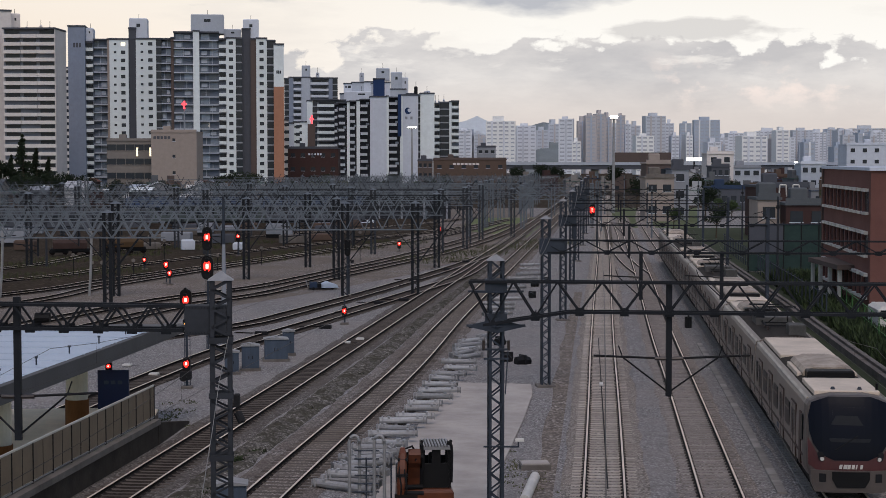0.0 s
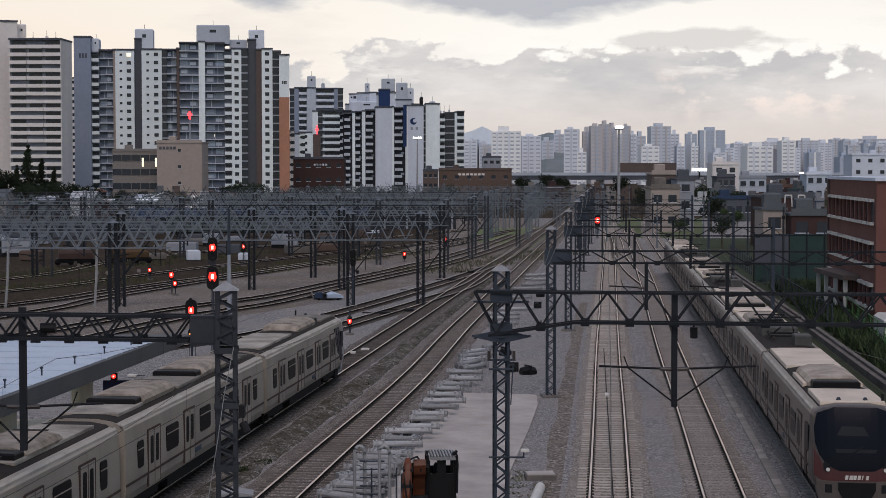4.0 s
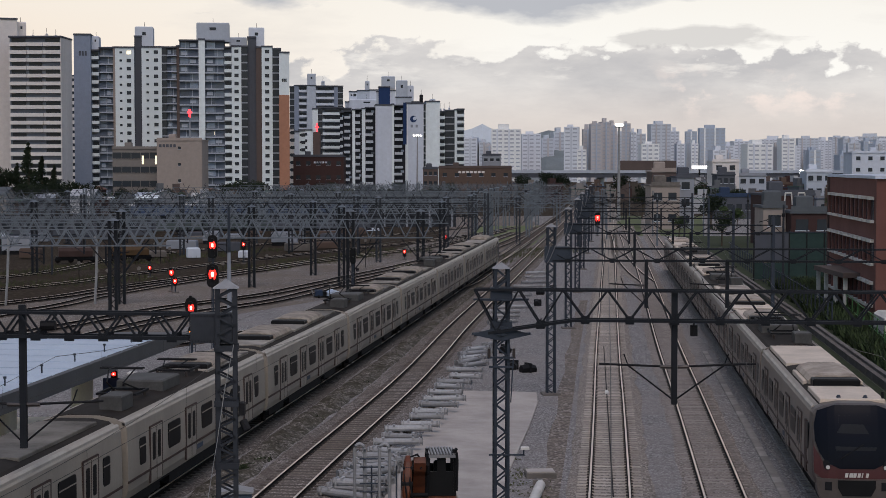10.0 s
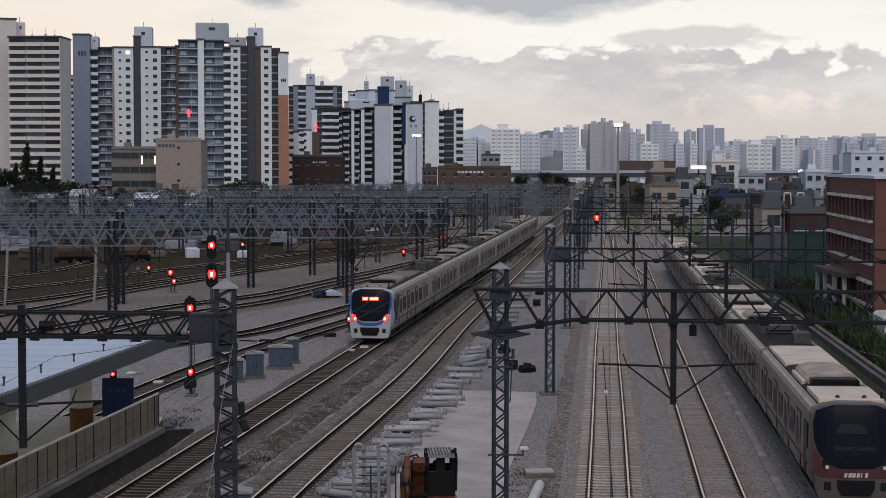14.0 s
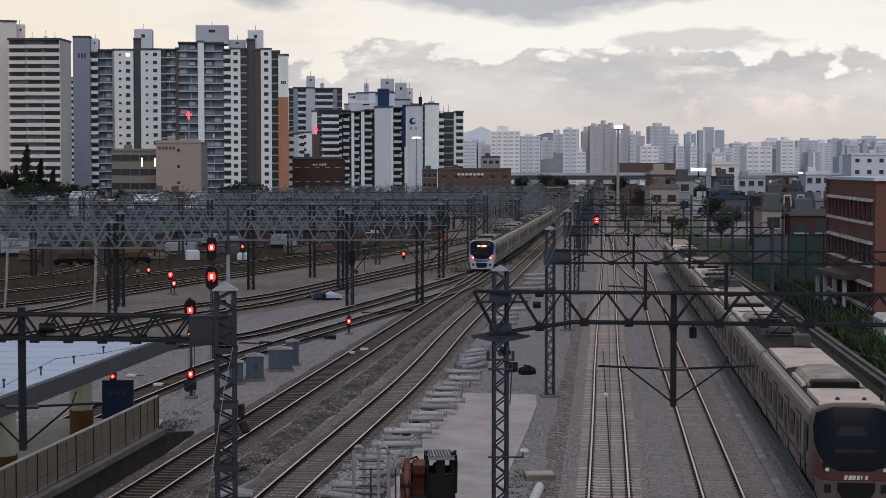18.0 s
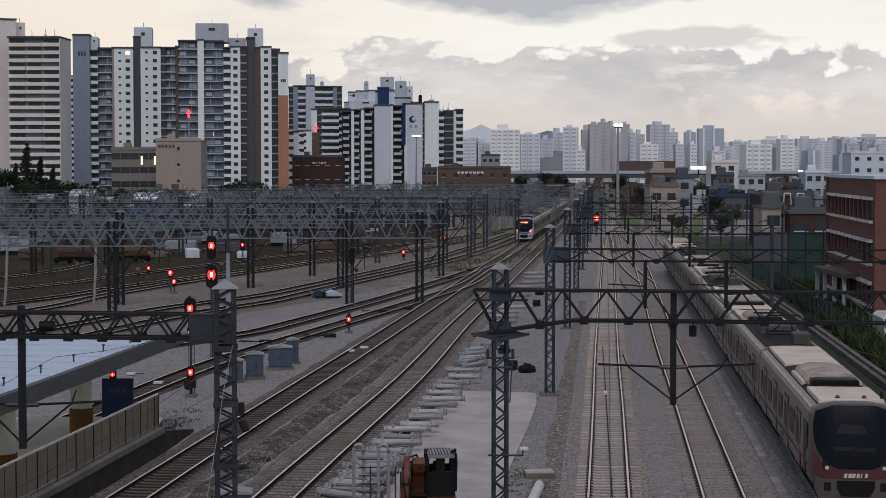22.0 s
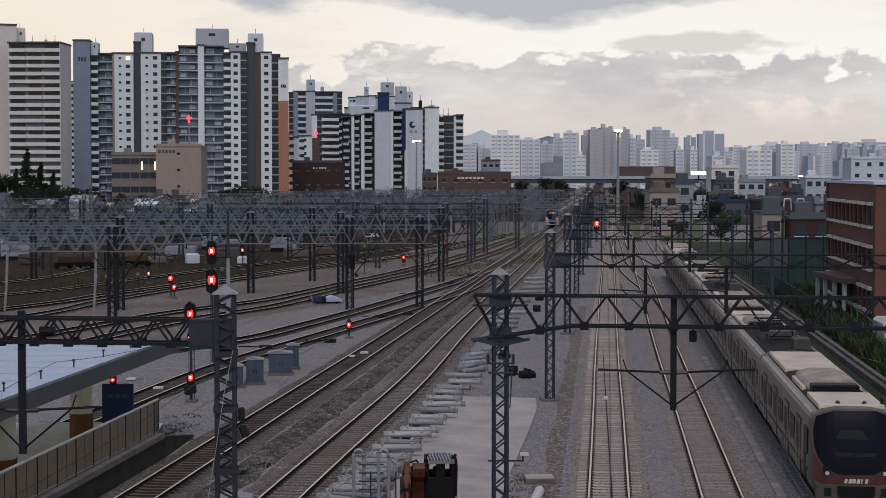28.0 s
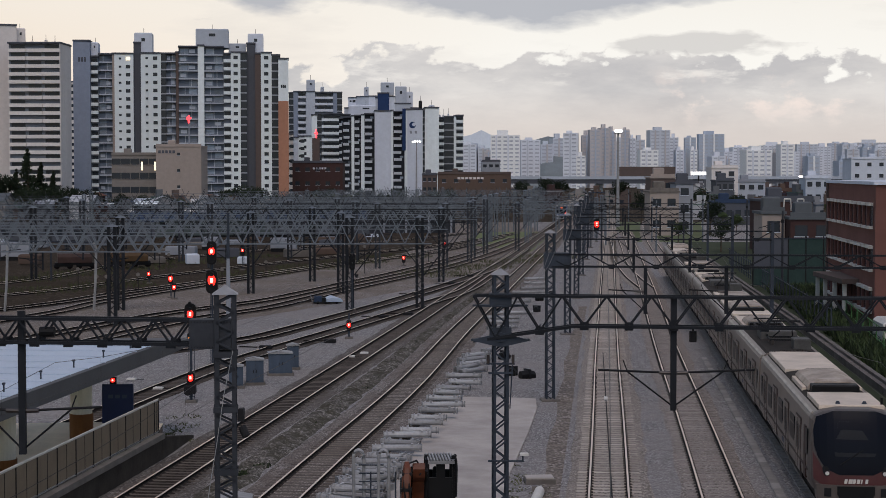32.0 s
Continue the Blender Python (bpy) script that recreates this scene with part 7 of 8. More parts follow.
scatter_houses(38, (430, 545), -0.265, -0.06, (2.6, 5.0), 0.35)
scatter_houses(84, (430, 680), 0.135, 0.235, (3.0, 7.0), 0.8)
scatter_houses(14, (560, 690), 0.03, 0.14, (3.0, 6.0), 0.6)
low_block("beige concrete house with an outside stair", 40.3, 45.9, 8.4, 330, 9, W_BEIGE, KERB, 2, 2)
low_block("grey house block beside a beige house", 46.2, 49.6, 10.0, 336, 9, W_GREY, W_DARK, 3, 1)
low_block("brown brick house with rooftop room", 42.4, 47.4, 11.1, 346, 9, W_BROWN, W_BEIGE, 3, 2)
low_block("tan concrete tower house with a flat roof", 76.0, 83.5, 13.4, 480, 10, W_CREAM, W_CREAM, 4, 2)
low_block("grey house with large windows", 85.5, 93.5, 9.4, 492, 10, W_MID, W_GREY, 3, 3)
low_block("dark windowed house with a flat roof", 72.1, 76.9, 10.0, 448, 8, W_DARK, W_DARK, 3, 3)
low_block("dark red brick hall with a flat roof", 49.6, 57.2, 7.8, 262, 12, W_BRICK, W_DARK, 2, 2)
low_block("tan rendered block with a flat roof", 40.9, 43.8, 7.0, 217, 6, W_BEIGE, ROOFS[0], 2, 1)
low_block("dark brown brick wing beside a brick block", 43.9, 49.3, 6.4, 214, 6, W_BRICK, ROOFS[0], 2, 2)
for x in (44.5, 46.2):
    f = thing("roof_frame", "white tube frame on a flat roof", "frame", "roof frames", (x, 219, 7.4))
    part("left_leg", Shape().rod((-0.5, 0, 0), (-0.4, 0, 1.5), 0.09), GUTTER, f)
    part("right_leg", Shape().rod((0.5, 0, 0), (0.4, 0, 1.5), 0.09), GUTTER, f)
    part("top_bar", Shape().rod((-0.4, 0, 1.5), (0.4, 0, 1.5), 0.09), GUTTER, f)
low_block("pale grey house with dark windows", 100.5, 107.5, 10.6, 470, 9, W_MID, W_PALE, 3, 3)
low_block("pale wide commercial building with window bands", 154, 195, 17.2, 640, 14, W_PALE, W_PALE, 4, 9)
low_block("market hall with a blue sheet roof", 63.5, 72, 5.2, 395, 12, W_DARK, ROOFS[1], 1, 4)

house(-112.0, 462, 8.5, 7, 7.2, FACES[0], ROOFS[0], False, 4, "white walled house with a dark flat roof")
house(-113.0, 428, 9.0, 7, 5.0, FACES[1], ROOFS[0], True, 90, "cream house under a wide dark hipped roof")
house(-93.0, 440, 7.5, 6, 4.6, FACES[0], ROOFS[3], True, 82, "white house with a pale sheet roof")
house(-72.0, 436, 8.0, 6, 4.4, FACES[5], ROOFS[3], True, 14, "pale grey house with a pale pitched roof")
house(-60.0, 432, 6.5, 6, 4.2, FACES[0], ROOFS[0], True, -8, "white gabled house with a slate roof")

# ---- motorway on piers
mw = thing("motorway_viaduct", "long grey motorway viaduct on concrete piers", "viaduct")
# dark paint on the deck side takes the place of shade
part("deck", Shape().box(20, 420, 700, 716, 7.6, 9.4), W_DARK, mw, "dark deck side with shade in its colour")
part("barrier", Shape().box(20, 420, 699.6, 699.9, 9.4, 10.6), W_MID, mw, "pale concrete barrier")
for k in range(11):
    part("pier", Shape().box(26 + k * 38, 28.4 + k * 38, 704, 712, 0, 7.6), W_MID, mw)
part("noise_wall", Shape().box(72, 96, 700.5, 701, 10.4, 14.6), W_BROWN, mw, "brown noise wall")
bill = thing("lit_sign", "white lit sign board on a building roof", "sign", at=(104, 690, 0))
part("board", Shape().box(-3.2, 3.2, -0.3, 0, 11.2, 12.5), SIGN_GLOW, bill)
part("post", Shape().box(-0.3, 0.3, 0, 0.4, 0, 10.9), DARK, bill)
for x, y, z, r in ((96.5, 560, 5.5, 1.0), (118, 560, 10.6, 1.0), (43, 690, 2.2, 0.8), (36, 700, 5.0, 0.5)):
    l = thing("street_lamp", "bright street lamp glowing white on a pole", "lamp", "glowing street lamps", (x, y, 0))
    part("pole", Shape().rod((0, 0, 0), (0, 0, z), 0.12), DARK, l)
    part("globe", Shape().rod((0, -0.3, z - r * 0.5), (0, -0.3, z + r * 0.5), r * 0.6, n=10), WHITE_LAMP, l)


def flood_mast(x, y, h, w, label):
    m = thing("floodlight_mast", label, "floodlight", "yard floodlight masts", (x, y, 0))
    part("pole", Shape().rod((0, 0, 0), (0, 0, h), 0.42, 0.2, 10), BRIGHT, m)
    part("platform", Shape().box(-w / 2, w / 2, -0.5, 0.5, h - 0.2, h), GALV, m)
    for k in range(4):
        c = -w / 2 + w * (k + 0.5) / 4
        part("lamp", Shape().rod((c, -0.6, h + 0.35), (c, 0.1, h + 0.5), 0.34, 0.2, 12), WHITE_LAMP, m)


flood_mast(39.2, 380, 21.2, 1.6, "tall white floodlight mast with lit lamps beside far tracks")
flood_mast(-10.0, 640, 23.5, 3.4, "tall white floodlight mast with lit lamps before white apartments")

# ---- skyline: (left, right, top) in bays, distance, shade
def far_block(left, right, top, dist, shade, k):
    u_ = dist / 3000
    w = (right - left) * u_
    h = EYE_Z + top * u_
    b = thing("distant_tower", ("pale", "grey", "warm grey", "blue-grey", "white")[shade] + " apartment tower far off, city haze in its colour", "apartment block", "distant towers",
              pose((left + right) / 2 * u_, dist, 0, 0, 0, (k * 37) % 17 - 8))
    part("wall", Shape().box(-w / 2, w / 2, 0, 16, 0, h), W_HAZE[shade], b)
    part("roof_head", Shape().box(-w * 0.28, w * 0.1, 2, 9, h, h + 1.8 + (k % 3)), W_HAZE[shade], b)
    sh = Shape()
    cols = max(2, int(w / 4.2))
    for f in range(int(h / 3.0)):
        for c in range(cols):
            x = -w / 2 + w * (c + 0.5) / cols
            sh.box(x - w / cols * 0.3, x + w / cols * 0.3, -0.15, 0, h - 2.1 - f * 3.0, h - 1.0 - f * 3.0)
    tagged(part("glazing_rest", sh, FAR_WIN, b), "rows of glazing in haze-paled colour", kind="stuff")
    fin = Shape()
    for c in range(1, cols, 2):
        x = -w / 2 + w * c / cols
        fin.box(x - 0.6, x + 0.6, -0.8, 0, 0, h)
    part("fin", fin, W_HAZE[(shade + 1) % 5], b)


SKYLINE = ((34, 59, 49, 1500, 0), (62, 80, 42, 1500, 1), (84, 136, 65, 1300, 4), (138, 172, 57, 1350, 0), (173, 195, 49, 1400, 1), (194, 216, 60, 1420, 1))
SKYLINE2 = ((212, 238, 69, 1300, 0), (236, 252, 29, 1240, 4), (246, 262, 65, 1330, 2), (260, 279, 75, 1300, 2), (279, 294, 78, 1320, 2), (294, 306, 72, 1350, 2))
SKYLINE3 = ((314, 330, 75, 1400, 2), (330, 340, 60, 1350, 0), (339, 357, 57, 1400, 1), (349, 381, 39, 1250, 4), (366, 402, 74, 1500, 1), (400, 416, 61, 1620, 0))
SKYLINE4 = ((427, 447, 61, 1600, 3), (452, 497, 67, 1500, 3), (496, 513, 36, 1650, 0), (512, 540, 44, 1700, 0), (536, 582, 39, 1150, 4), (560, 612, 47, 1900, 0))
SKYLINE5 = ((606, 630, 36, 1700, 0), (626, 662, 49, 1950, 1), (660, 686, 45, 2000, 0), (686, 712, 51, 2000, 1), (710, 748, 47, 2050, 0), (728, 790, 52, 2150, 1))
SKYLINE6 = ((646, 666, 28, 1100, 3), (700, 720, 20, 1000, 3), (590, 612, 34, 1500, 2), (760, 800, 46, 1900, 0), (116, 150, 40, 1700, 1), (300, 330, 55, 1800, 1))
for k, row in enumerate(SKYLINE + SKYLINE2 + SKYLINE3 + SKYLINE4 + SKYLINE5 + SKYLINE6):
    far_block(*row, k)
rnd = random.Random(9)
for k in range(44):
    c = rnd.uniform(30, 800)
    far_block(c, c + rnd.uniform(10, 26), rnd.uniform(22, 50), rnd.uniform(1400, 2500), rnd.choice((0, 1, 1, 2, 3, 3, 4)), k + 40)


def ridge(name, pts, dist, mat, label):
    n = len(pts)
    front = [(x / 3000 * dist, dist, EYE_Z + z / 3000 * dist) for x, z in pts]
    base = [(x, y - 150, 0) for x, y, _ in front]
    back = [(x, y + 300, 0) for x, y, _ in front]
    sh = Shape().add(base + front + back, [(k, k + 1, n + k + 1, n + k) for k in range(n - 1)] + [(n + k, n + k + 1, 2 * n + k + 1, 2 * n + k) for k in range(n - 1)])
    tagged(part(name, sh, mat), label, "hill", kind="structure")


# ridge and knoll carry the haze in their paint
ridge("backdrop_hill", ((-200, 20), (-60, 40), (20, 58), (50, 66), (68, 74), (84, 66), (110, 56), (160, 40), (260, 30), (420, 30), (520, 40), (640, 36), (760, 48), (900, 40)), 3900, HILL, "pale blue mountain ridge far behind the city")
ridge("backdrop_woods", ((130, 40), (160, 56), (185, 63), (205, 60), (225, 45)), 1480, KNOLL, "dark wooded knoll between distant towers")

# ---------------------------------------------------------------- plants
def leaf_cloud(sh, rnd_, c, r, n, size, flat=0.8):
    for _ in range(n):
        d = Vector((rnd_.gauss(0, 1), rnd_.gauss(0, 1), rnd_.gauss(0, 1))).normalized() * r * rnd_.uniform(0.55, 1.05)
        p = Vector(c) + Vector((d.x, d.y, d.z * flat))
        a = Vector((rnd_.uniform(-1, 1), rnd_.uniform(-1, 1), rnd_.uniform(-1, 1))).normalized() * size * rnd_.uniform(0.6, 1.4)
        b = a.cross(Vector((rnd_.uniform(-1, 1), rnd_.uniform(-1, 1), rnd_.uniform(-1, 1)))).normalized() * size * rnd_.uniform(0.5, 1.0)
        sh.add([p - a, p - b * 0.6, p + a, p + b * 0.6], [(0, 1, 2, 3)])


def tree_meshes(seed, h, spread, conifer, mat, n):
    r_ = random.Random(seed)
    trunk, crown = Shape(), Shape()
    trunk.rod((0, 0, 0), (0.1, 0, h * 0.55), h * 0.03, h * 0.018, 7)
    if conifer:
        trunk.rod((0.1, 0, h * 0.55), (0, 0, h * 0.97), h * 0.018, 0.02, 6)
        for k in range(16):
            t = k / 15
            for j in range(3):
                a = r_.uniform(0, 6.28)
                rr = spread * (1 - t) * r_.uniform(0.5, 1) + 0.1
                leaf_cloud(crown, r_, (rr * math.cos(a) * 0.6, rr * math.sin(a) * 0.6, h * (0.12 + 0.86 * t)), rr * 0.6 + 0.15, n // 48, 0.28)
    else:
        for k in range(8):
            a = k * 2.4 + r_.uniform(-0.4, 0.4)
            rr = spread * r_.uniform(0.35, 0.85)
            top = (rr * math.cos(a), rr * math.sin(a), h * r_.uniform(0.55, 0.95))
            trunk.rod((0.05, 0, h * r_.uniform(0.3, 0.5)), top, h * 0.012, h * 0.004, 5)
            leaf_cloud(crown, r_, top, spread * r_.uniform(0.32, 0.52), n // 11, 0.26)
        for k in range(3):
            leaf_cloud(crown, r_, (r_.uniform(-0.3, 0.3) * spread, r_.uniform(-0.3, 0.3) * spread, h * r_.uniform(0.6, 0.85)), spread * 0.5, n // 11, 0.26)
    return trunk.mesh("trunk", BARK), crown.mesh("crown", mat)


TREES = [tree_meshes(1, 8, 3.4, False, LEAF[0], 1500), tree_meshes(2, 7, 3.0, False, LEAF[1], 1400), tree_meshes(3, 12, 3.6, True, LEAF[0], 2100), tree_meshes(4, 9, 3.8, False, LEAF[0], 1600), tree_meshes(5, 5, 2.4, False, LEAF[2], 1100)]


def plant_tree(x, y, kind, s_):
    t = thing("tree", ("dark green broadleaf tree", "green broadleaf tree", "dark narrow conifer tree", "wide dark green tree", "dry green young tree")[kind] + " among low houses", "tree", "trees", (x, y, 0))
    tr, cr = TREES[kind]
    for name, me in (("trunk", tr), ("crown", cr)):
        o = part(name, me, None, t)
        o.scale = (s_, s_, s_)


rnd = random.Random(33)
for x, y, kind, s_ in ((-111.5, 455, 2, 1.55), (-108.3, 457, 2, 1.25), (-114.5, 455, 2, 1.1), (-105.2, 458, 2, 1.05), (-119.5, 452, 2, 1.35), (-117.2, 450, 0, 1.4), (-110, 448, 3, 1.0), (-102, 446, 3, 1.05), (-98.5, 447, 0, 1.0), (-94, 450, 3, 0.95),
                       (-122, 446, 3, 1.2), (-106, 444, 0, 0.9), (-54, 455, 3, 1.05), (-51, 458, 0, 1.0), (-57, 452, 1, 0.9), (-30.5, 470, 1, 0.9), (-27.5, 466, 4, 1.2), (-33, 462, 4, 1.1), (-17, 600, 0, 0.8), (-29, 600, 3, 0.7),
                       (-40, 600, 0, 0.8), (-4, 590, 0, 0.7), (30, 640, 3, 1.1), (38, 640, 0, 1.2), (46, 660, 3, 1.1), (62, 600, 0, 1.1), (72, 470, 3, 0.9), (68, 420, 0, 0.8), (52, 330, 0, 0.8), (55, 280, 1, 0.8), (43, 262, 0, 0.6), (84, 545, 3, 0.9),
                       (60, 300, 0, 0.9), (92, 400, 1, 0.8), (48, 410, 0, 0.9)):
    plant_tree(x, y, kind, s_)
for k in range(46):
    y = rnd.uniform(440, 560)
    plant_tree(y * rnd.uniform(-0.27, 0.02), y, rnd.choice((0, 1, 3, 4)), rnd.uniform(0.5, 0.85))
for k in range(26):
    y = rnd.uniform(250, 620)
    plant_tree(y * rnd.uniform(0.135, 0.26), y, rnd.choice((0, 1, 3)), rnd.uniform(0.45, 0.8))


def tufts(name, label, spots, n, height, mats, seed, spread):
    """Blades of grass and weeds round plan spots (x, y, radius x, radius y)."""
    r_ = random.Random(seed)
    for mat in mats:
        sh = Shape()
        for x, y, rx, ry in spots:
            for _ in range(n):
                a, q = r_.uniform(0, 6.28), math.sqrt(r_.random())
                px, py = x + rx * q * math.cos(a), y + ry * q * math.sin(a)
                hh, w, d = height * r_.uniform(0.4, 1.3), 0.03 + height * 0.05, r_.uniform(0, 3.14)
                lx, ly = r_.gauss(0, 0.35) * hh, r_.gauss(0, 0.35) * hh
                cx, cy = math.cos(d) * w, math.sin(d) * w
                sh.add([(px - cx, py - cy, 0), (px + cx, py + cy, 0), (px + lx * 0.5 + cx * 0.7, py + ly * 0.5 + cy * 0.7, hh * 0.6), (px + lx, py + ly, hh), (px + lx * 0.5 - cx * 0.7, py + ly * 0.5 - cy * 0.7, hh * 0.6)], [(0, 1, 2, 3, 4)])
        tagged(part(name, sh, mat), label, "grass", kind="stuff")


rw = random.Random(17)
mid = []
for k in range(150):
    y = rw.uniform(58, 72) if k < 60 else rw.uniform(72, 150)
    f = rw.gauss(0.5, 0.09) + 0.05 * math.sin(y * 0.35)
    a, c = PATHS["L1"].x(y) + 1.9, PATHS["L2"].x(y) - 1.8
    mid.append((a + (c - a) * f, y, rw.uniform(0.12, 0.4), rw.uniform(0.2, 1.1)))
green = [m for m in mid if m[1] < 72]
tufts("weeds", "low green weeds between two tracks", green, 26, 0.15, (LEAF[1], LEAF[0]), 1, 1)
tufts("weeds", "low dry weeds between two tracks", mid, 8, 0.13, (LEAF[2], LEAF[0]), 2, 1)
tufts("weeds", "dry weeds round loose concrete", [(3.2 + rw.gauss(0, 0.7), 66 + rw.gauss(0, 2.0), 0.3, 0.4) for k in range(26)], 20, 0.05, (LEAF[2],), 3, 1)
tufts("weeds", "weeds at the platform end", [(-12.9 + rw.gauss(0, 0.5), 81 + rw.gauss(0, 2.5), 0.3, 0.5) for k in range(22)], 10, 0.10, (LEAF[2],), 5, 1)
bank = [(PATHS["R3"].x(y) + 9.0 + (y - 90) * 0.006 + o, y, 1.6, 3.5) for y in range(78, 176, 5) for o in (0.4, 2.6, 5.2)]
tufts("tall_grass", "tall green grass and weeds on the bank", bank, 190, 0.95, (LEAF[1], LEAF[0]), 6, 1)
tufts("tall_grass", "bright green grass on the bank", bank[:24], 130, 0.8, (LEAF[1],), 7, 1)
tufts("yard_grass", "dry thin grass of the back yard", [(-45 + k * 5.5, 205 + (k % 4) * 14, 5, 7) for k in range(12)] + [(-60 + k * 6, 176 + (k % 3) * 9, 5, 6) for k in range(5)], 420, 0.35, (LEAF[2],), 8, 1)
sh = Shape().add([(3, 292, 0.03), (14, 262, 0.03), (20, 300, 0.03), (24, 350, 0.03), (8, 350, 0.03)], [(0, 1, 2, 3, 4)])
tagged(part("ground_grass", sh, paint("pale_grass", (0.17, 0.20, 0.09), 0.9, 0, 0.4, 0.3, 0.3, 4)), "pale green grass beside far tracks", "grass", kind="structure")
sh = Shape().add([(34, 300, 0.03), (46, 300, 0.03), (64, 420, 0.03), (40, 420, 0.03)], [(0, 1, 2, 3)])
tagged(part("ground_grass", sh, paint("far_grass", (0.12, 0.14, 0.07), 0.9, 0, 0.4, 0.3, 0.3, 4)), "pale green grass beside far tracks", "grass", kind="structure")
sh = Shape().add([(19.0, 60, 0.02), (46, 60, 0.02), (70, 300, 0.02), (41, 300, 0.02)], [(0, 1, 2, 3)])
tagged(part("ground_bank", sh, paint("weedy_soil", (0.045, 0.055, 0.03), 0.95, 0, 0.4, 0.4, 0.4, 5)), "dark weedy soil of the bank beside the tracks", "ground", kind="structure")

# ---------------------------------------------------------------- edge of the railway, right
kerb = thing("cable_trough", "pale concrete cable trough wall along the track", "wall")
y = 70.0
while y < 232:
    a = (PATHS["R3"].x(y) + 6.2 - (y - 98) * 0.009, y)
    b2 = (PATHS["R3"].x(y + 5.9) + 6.2 - (y - 92) * 0.009, y + 5.9)
    seg = part("wall_segment", Shape().bar((a[0] + 0.7, a[1], 0.2), (b2[0] + 0.7, b2[1], 0.2), 0.45, 0.5), KERB, kerb)
    part("coping", Shape().bar((a[0] + 0.95, a[1], 0.5), (b2[0] + 0.95, b2[1], 0.5), 0.3, 0.26), KERB, seg)
    y += 6.0
path_ = thing("cable_duct", "concrete cable duct lids beside the track", "duct")
y = 62.0
while y < 112:
    a, b2 = (PATHS["R2"].x(y) + 2.3, y), (PATHS["R2"].x(y + 1.15) + 2.3, y + 1.15)
    part("lid", Shape().bar((*a, 0.03), (*b2, 0.03), 0.34, 0.1), DUCT, path_)
    y += 1.2
screen = thing("mesh_screen", "dark teal mesh screen on steel posts", "fence")
for k in range(8):
    x = 33.5 + k * 1.9
    part("post", Shape().box(x - 0.06, x + 0.06, 182.8, 183.0, 0, 5.5), DARK, screen)
    part("panel", Shape().box(x + 0.06, x + 1.84, 182.86, 182.9, 2.0, 5.2), TEAL if k > 1 else W_DARK, screen)
    part("lower_panel", Shape().box(x + 0.06, x + 1.84, 182.86, 182.9, 0.2, 1.94), TEAL, screen)
    part("rail", Shape().box(x, x + 1.9, 182.78, 182.86, 5.2, 5.3), GALV, screen)
gf = thing("green_fence", "green tube fence frames standing in weeds", "fence")
for k in range(9):
    x, y = 28.2 + k * 0.6, 104 + k * 4.3
    part("post", Shape().rod((x, y, 0), (x, y, 1.9), 0.04), GREEN_PAINT, gf)
    part("rail", Shape().rod((x, y, 1.85), (x + 0.6, y + 4.3, 1.85), 0.035), GREEN_PAINT, gf)
    part("rail", Shape().rod((x, y, 0.9), (x + 0.6, y + 4.3, 0.9), 0.03), GREEN_PAINT, gf)
wf = thing("steel_fence", "grey palisade fence along the bank", "fence")
y = 128.0
while y < 230:
    x = PATHS["R3"].x(y) + 8.4
    part("post", Shape().box(x - 0.05, x + 0.05, y - 0.05, y + 0.05, 0, 2.2), GALV, wf)
    part("rail", Shape().bar((x, y, 2.0), (PATHS["R3"].x(y + 2.5) + 8.4, y + 2.5, 2.0), 0.06), GALV, wf)
    part("rail", Shape().bar((x, y, 0.6), (PATHS["R3"].x(y + 2.5) + 8.4, y + 2.5, 0.6), 0.06), GALV, wf)
    y += 2.5
van = thing("parked_van", "white parked van beside the weedy bank", "van", at=pose(31.6, 119, 0, 0, 0, -5))
part("body", Shape().chamfer(-0.95, 0.95, -2.2, 2.2, 0.4, 2.1, 0.25), GUTTER, van)
part("windscreen", Shape().box(-0.8, 0.8, -2.22, -2.19, 1.25, 1.85), TRAIN_GLASS, van)
for sx in (-0.9, 0.9):
    for yy in (-1.4, 1.4):
        part("wheel", Shape().rod((sx - 0.08, yy, 0.34), (sx + 0.08, yy, 0.34), 0.34, n=12), BLACK, van)

# ---------------------------------------------------------------- things at the back of the yard
SHED_GREEN = wall_paint("shed_grey_green", (0.085, 0.105, 0.105), 0.35)
def wagon(x, y, turn, length, mat, label, high=2.6):
    w = thing("works_wagon", label, "wagon", "wagons in the yard", pose(x, y, 0.2, 0, 0, turn))
    part("body", Shape().loft([[(-length / 2, q * 1.3, z) for q, z in ((-1, 0.8), (-1, high - 0.4), (-0.8, high), (0.8, high), (1, high - 0.4), (1, 0.8))],
                               [(length / 2, q * 1.3, z) for q, z in ((-1, 0.8), (-1, high - 0.4), (-0.8, high), (0.8, high), (1, high - 0.4), (1, 0.8))]]), mat, w)
    part("frame", Shape().box(-length / 2 - 0.3, length / 2 + 0.3, -1.1, 1.1, 0.5, 0.8), DARK, w)
    for c in (-length * 0.33, length * 0.33):
        bog = part("bogie", Shape().box(c - 1.2, c + 1.2, -0.95, 0.95, 0.3, 0.55), DARK, w)
        for d in (-0.8, 0.8):
            for s_ in (-0.8, 0.8):
                part("wheel", Shape().rod((c + d, s_ - 0.06, 0.38), (c + d, s_ + 0.06, 0.38), 0.38, n=12), RUST, bog)
    n = int(length / 2) if high > 3 else 0
    for k in range(n):
        c = -length / 2 + length * (k + 0.5) / n
        part("window", Shape().box(c - 0.45, c + 0.45, -1.32, -1.28, high * 0.55, high * 0.8), CITY_GLASS, w)


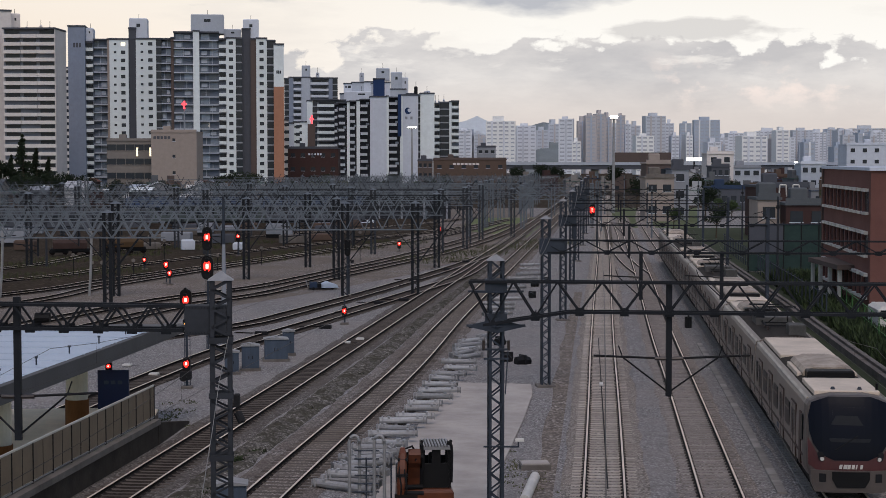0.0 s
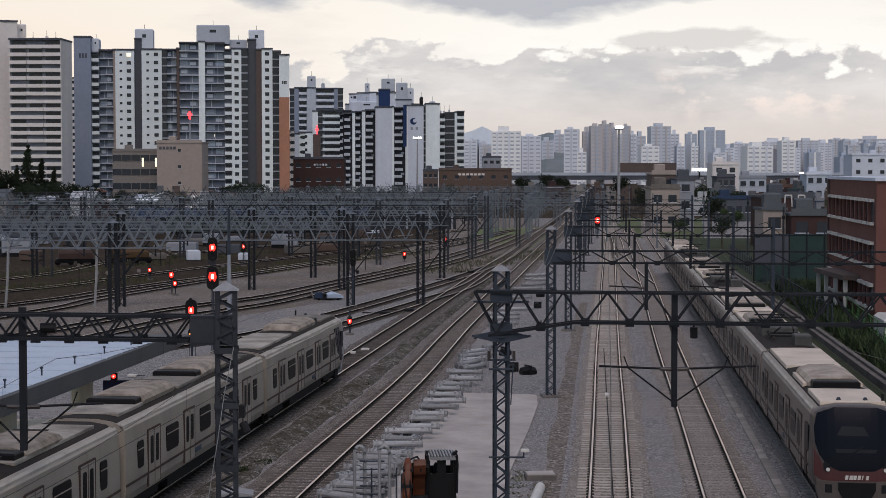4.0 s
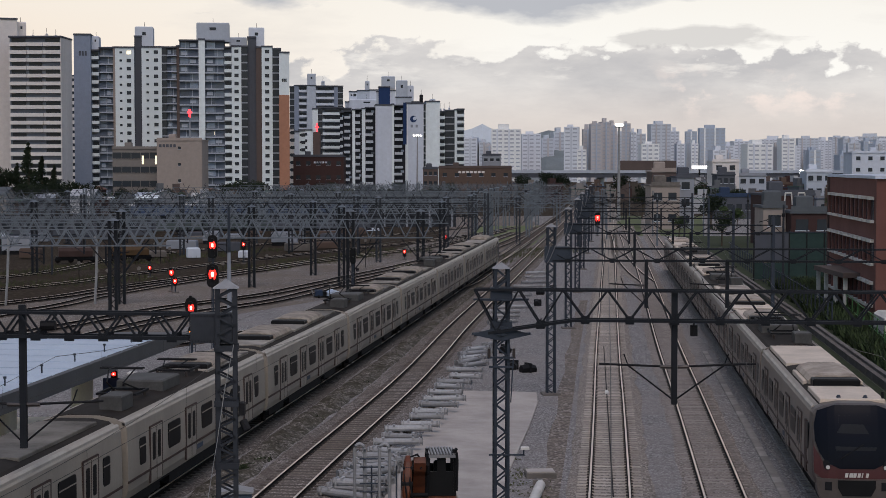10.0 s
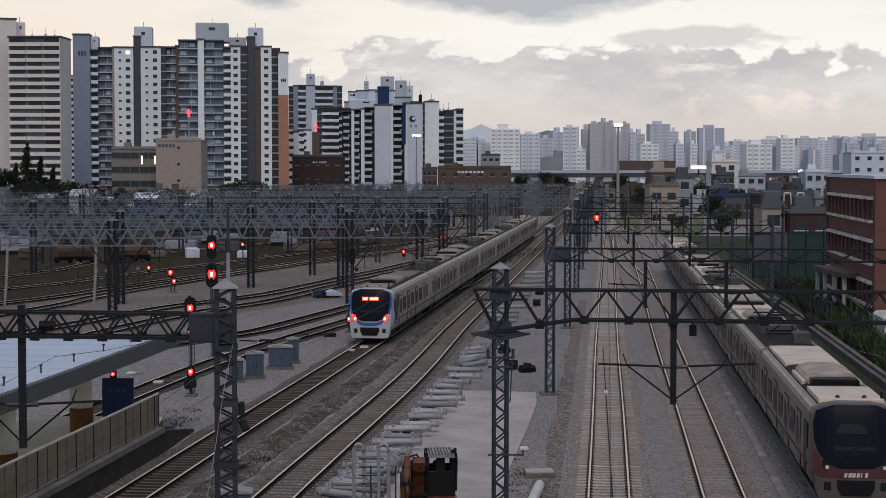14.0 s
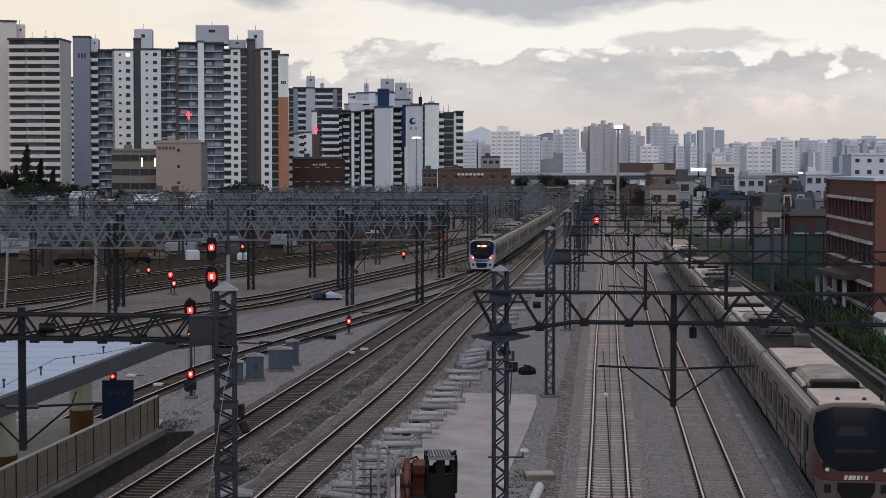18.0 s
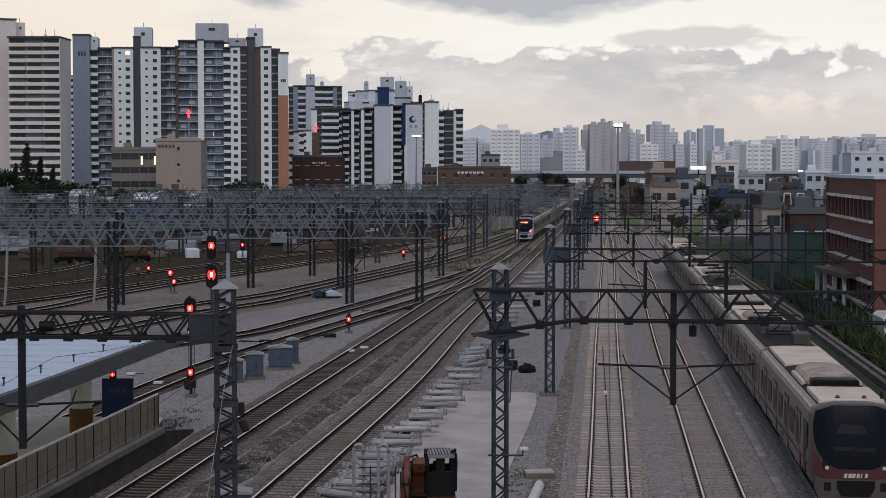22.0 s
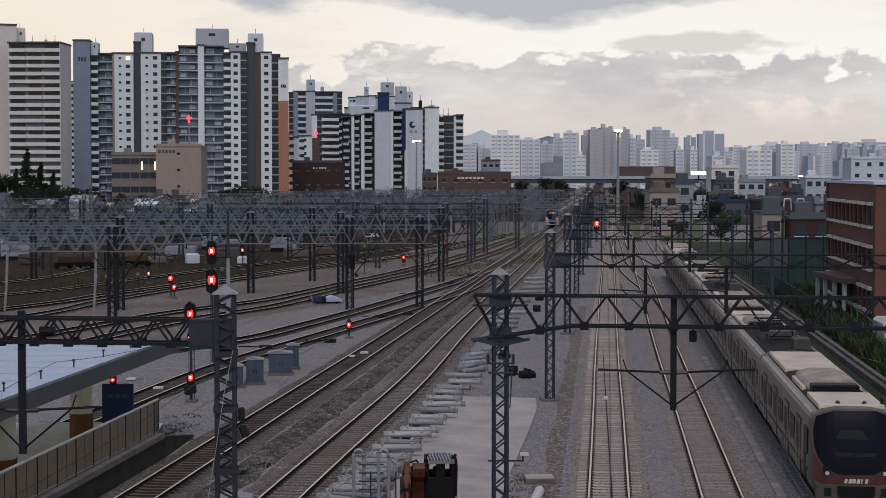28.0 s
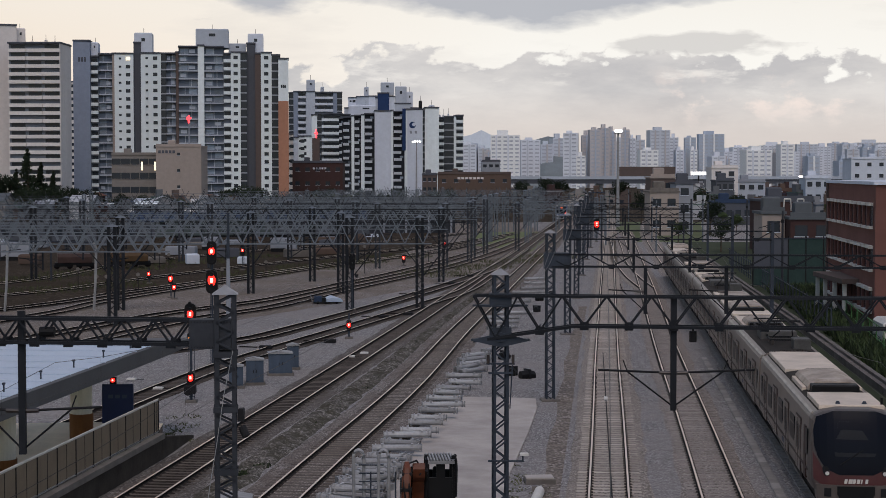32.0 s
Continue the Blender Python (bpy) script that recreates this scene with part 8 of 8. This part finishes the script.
wagon(-46.6, 214, 14, 4.2, BROWN_RED, "dull red covered wagon parked in the yard", 1.9)
wagon(-40.4, 217.5, 14, 4.8, YELLOW, "ochre covered wagon parked in the yard", 1.9)
wagon(-41.2, 306, 10, 18, SHED_GREEN, "blue-grey carriage parked before the depot", 3.6)
wagon(-22.5, 309, 10, 18, W_DARK, "blue-grey carriage parked before the depot", 3.6)
shed = thing("depot_shed", "long depot shed with a blue sheet roof", "shed", at=pose(-37, 322, 0, 0, 0, 4))
part("wall", Shape().box(-22, 22, 0, 10, 0, 3.2), SHED_GREEN, shed)
part("roof", Shape().loft([[(-22.6, q, z) for q, z in ((-0.8, 3.0), (5, 4.6), (10.8, 3.0), (10.8, 3.2), (5, 4.8), (-0.8, 3.2))], [(22.6, q, z) for q, z in ((-0.8, 3.0), (5, 4.6), (10.8, 3.0), (10.8, 3.2), (5, 4.8), (-0.8, 3.2))]]), ROOFS[1], shed)
for k in range(10):
    part("door", Shape().box(-20.5 + k * 4.2, -17.6 + k * 4.2, -0.06, 0, 0, 2.7), W_DARK, shed)
shed = thing("depot_shed", "low pale store shed with a white wall", "shed", at=pose(-66, 300, 0, 0, 0, 8))
part("wall", Shape().box(-14, 14, 0, 8, 0, 3.0), W_DARK, shed)
part("roof", Shape().box(-14.5, 14.5, -0.6, 8.6, 3.0, 3.3), ROOFS[0], shed)
for k in range(6):
    part("window", Shape().box(-12 + k * 4.2, -9.8 + k * 4.2, -0.05, 0, 1.0, 2.2), CITY_GLASS, shed)
shed = thing("dark_store", "black open store building at the yard edge", "shed", at=pose(-1.5, 345, 0, 0, 0, 4))
part("wall", Shape().box(-34, 4, 0, 10, 0, 6.1), VOID, shed)
part("roof", Shape().box(-34.5, 4.5, -0.5, 10.5, 6.1, 6.4), ROOFS[0], shed)
for k in range(9):
    part("column", Shape().box(-33.8 + k * 4.6, -33.4 + k * 4.6, -0.12, 0, 0, 6.1), W_GREY, shed)
part("gate", Shape().box(4.02, 4.08, 1, 7, 0, 4), W_PALE, shed)
for x, y, w, h in ((-25.0, 262, 3.4, 1.6), (-23.2, 258, 1.6, 1.1), (-37, 268, 2.4, 1.5), (-60, 236, 4.5, 2.0)):
    b = thing("equipment_container", "grey equipment container in the yard", "container", "yard containers", (x, y, 0))
    part("box", Shape().chamfer(-w / 2, w / 2, 0, 2, 0.6, 0.6 + h, 0.08), W_GREY, b)
    part("skid", Shape().box(-w / 2, w / 2, 0.2, 1.8, 0, 0.6), DARK, b)
for x, y, z in ((-38.4, 178, 2.2), (-34.8, 170, 1.9), (-33.8, 170, 1.9), (-33.2, 205, 2.4), (-31, 172, 2.0), (-24.3, 186, 1.7), (-23.6, 186, 1.7), (-11.5, 206, 3.4), (-9.5, 205, 3.4), (-36, 215, 2.2), (-2.0, 232, 1.6), (-20.5, 196, 2.0)):
    b = thing("marker_board", "small white round marker board on a thin post", "marker", "yard markers", (x, y, 0))
    part("post", Shape().rod((0, 0, 0), (0, 0, z), 0.04), DARK, b)
    part("disc", Shape().rod((0, -0.05, z), (0, -0.1, z), 0.2, n=14), KERB, b)

rnd = random.Random(51)
for k in range(34):
    y = rnd.uniform(226, 330)
    x = rnd.uniform(-0.27, -0.04) * y
    tone = rnd.choice((KERB, W_GREY, W_DARK, SHED_GREEN, W_TAN, W_PALE))
    word = {KERB: "pale", W_GREY: "grey", W_DARK: "dark", SHED_GREEN: "grey-green", W_TAN: "brown", W_PALE: "white"}[tone]
    b = thing("material_stack", word + " covered stack of track material in the yard", "stack", "stacks in the yard", pose(x, y, 0, 0, 0, rnd.uniform(-15, 25)))
    w, h = rnd.uniform(1.2, 4.5), rnd.uniform(0.5, 1.6)
    part("load", Shape().chamfer(-w / 2, w / 2, -0.8, 0.8, 0.15, h, 0.15), tone, b)
    part("bearer", Shape().box(-w / 2 + 0.2, w / 2 - 0.2, -0.6, 0.6, 0, 0.15), DARK_TIMBER, b)

# lean-to roofs and pale tarpaulins along the foot of the towers
rnd = random.Random(77)
for k in range(22):
    y = rnd.uniform(425, 470)
    x = y * rnd.uniform(-0.245, -0.05)
    tone = rnd.choice((GUTTER, W_GREY, ROOFS[0], W_WHITE, W_MID))
    word = {GUTTER: "white", W_GREY: "grey", ROOFS[0]: "slate grey", W_WHITE: "white", W_MID: "pale grey"}[tone]
    b = thing("lean_to", word + " sheet roofed lean-to among low houses", "shed", "lean-to sheds", pose(x, y, 0, 0, 0, rnd.uniform(-12, 12)))
    w, h = rnd.uniform(2.5, 6.0), rnd.uniform(2.2, 4.4)
    part("wall", Shape().box(-w / 2 + 0.2, w / 2 - 0.2, -1.4, 1.4, 0, h), W_DARK, b)
    part("roof", Shape().loft([[(-w / 2, -1.9, h - 0.3), (-w / 2, -1.9, h - 0.15), (-w / 2, 1.7, h + 0.8), (-w / 2, 1.7, h + 0.65)],
                               [(w / 2, -1.9, h - 0.3), (w / 2, -1.9, h - 0.15), (w / 2, 1.7, h + 0.8), (w / 2, 1.7, h + 0.65)]]), tone, b)

lay_sleepers()
motions()
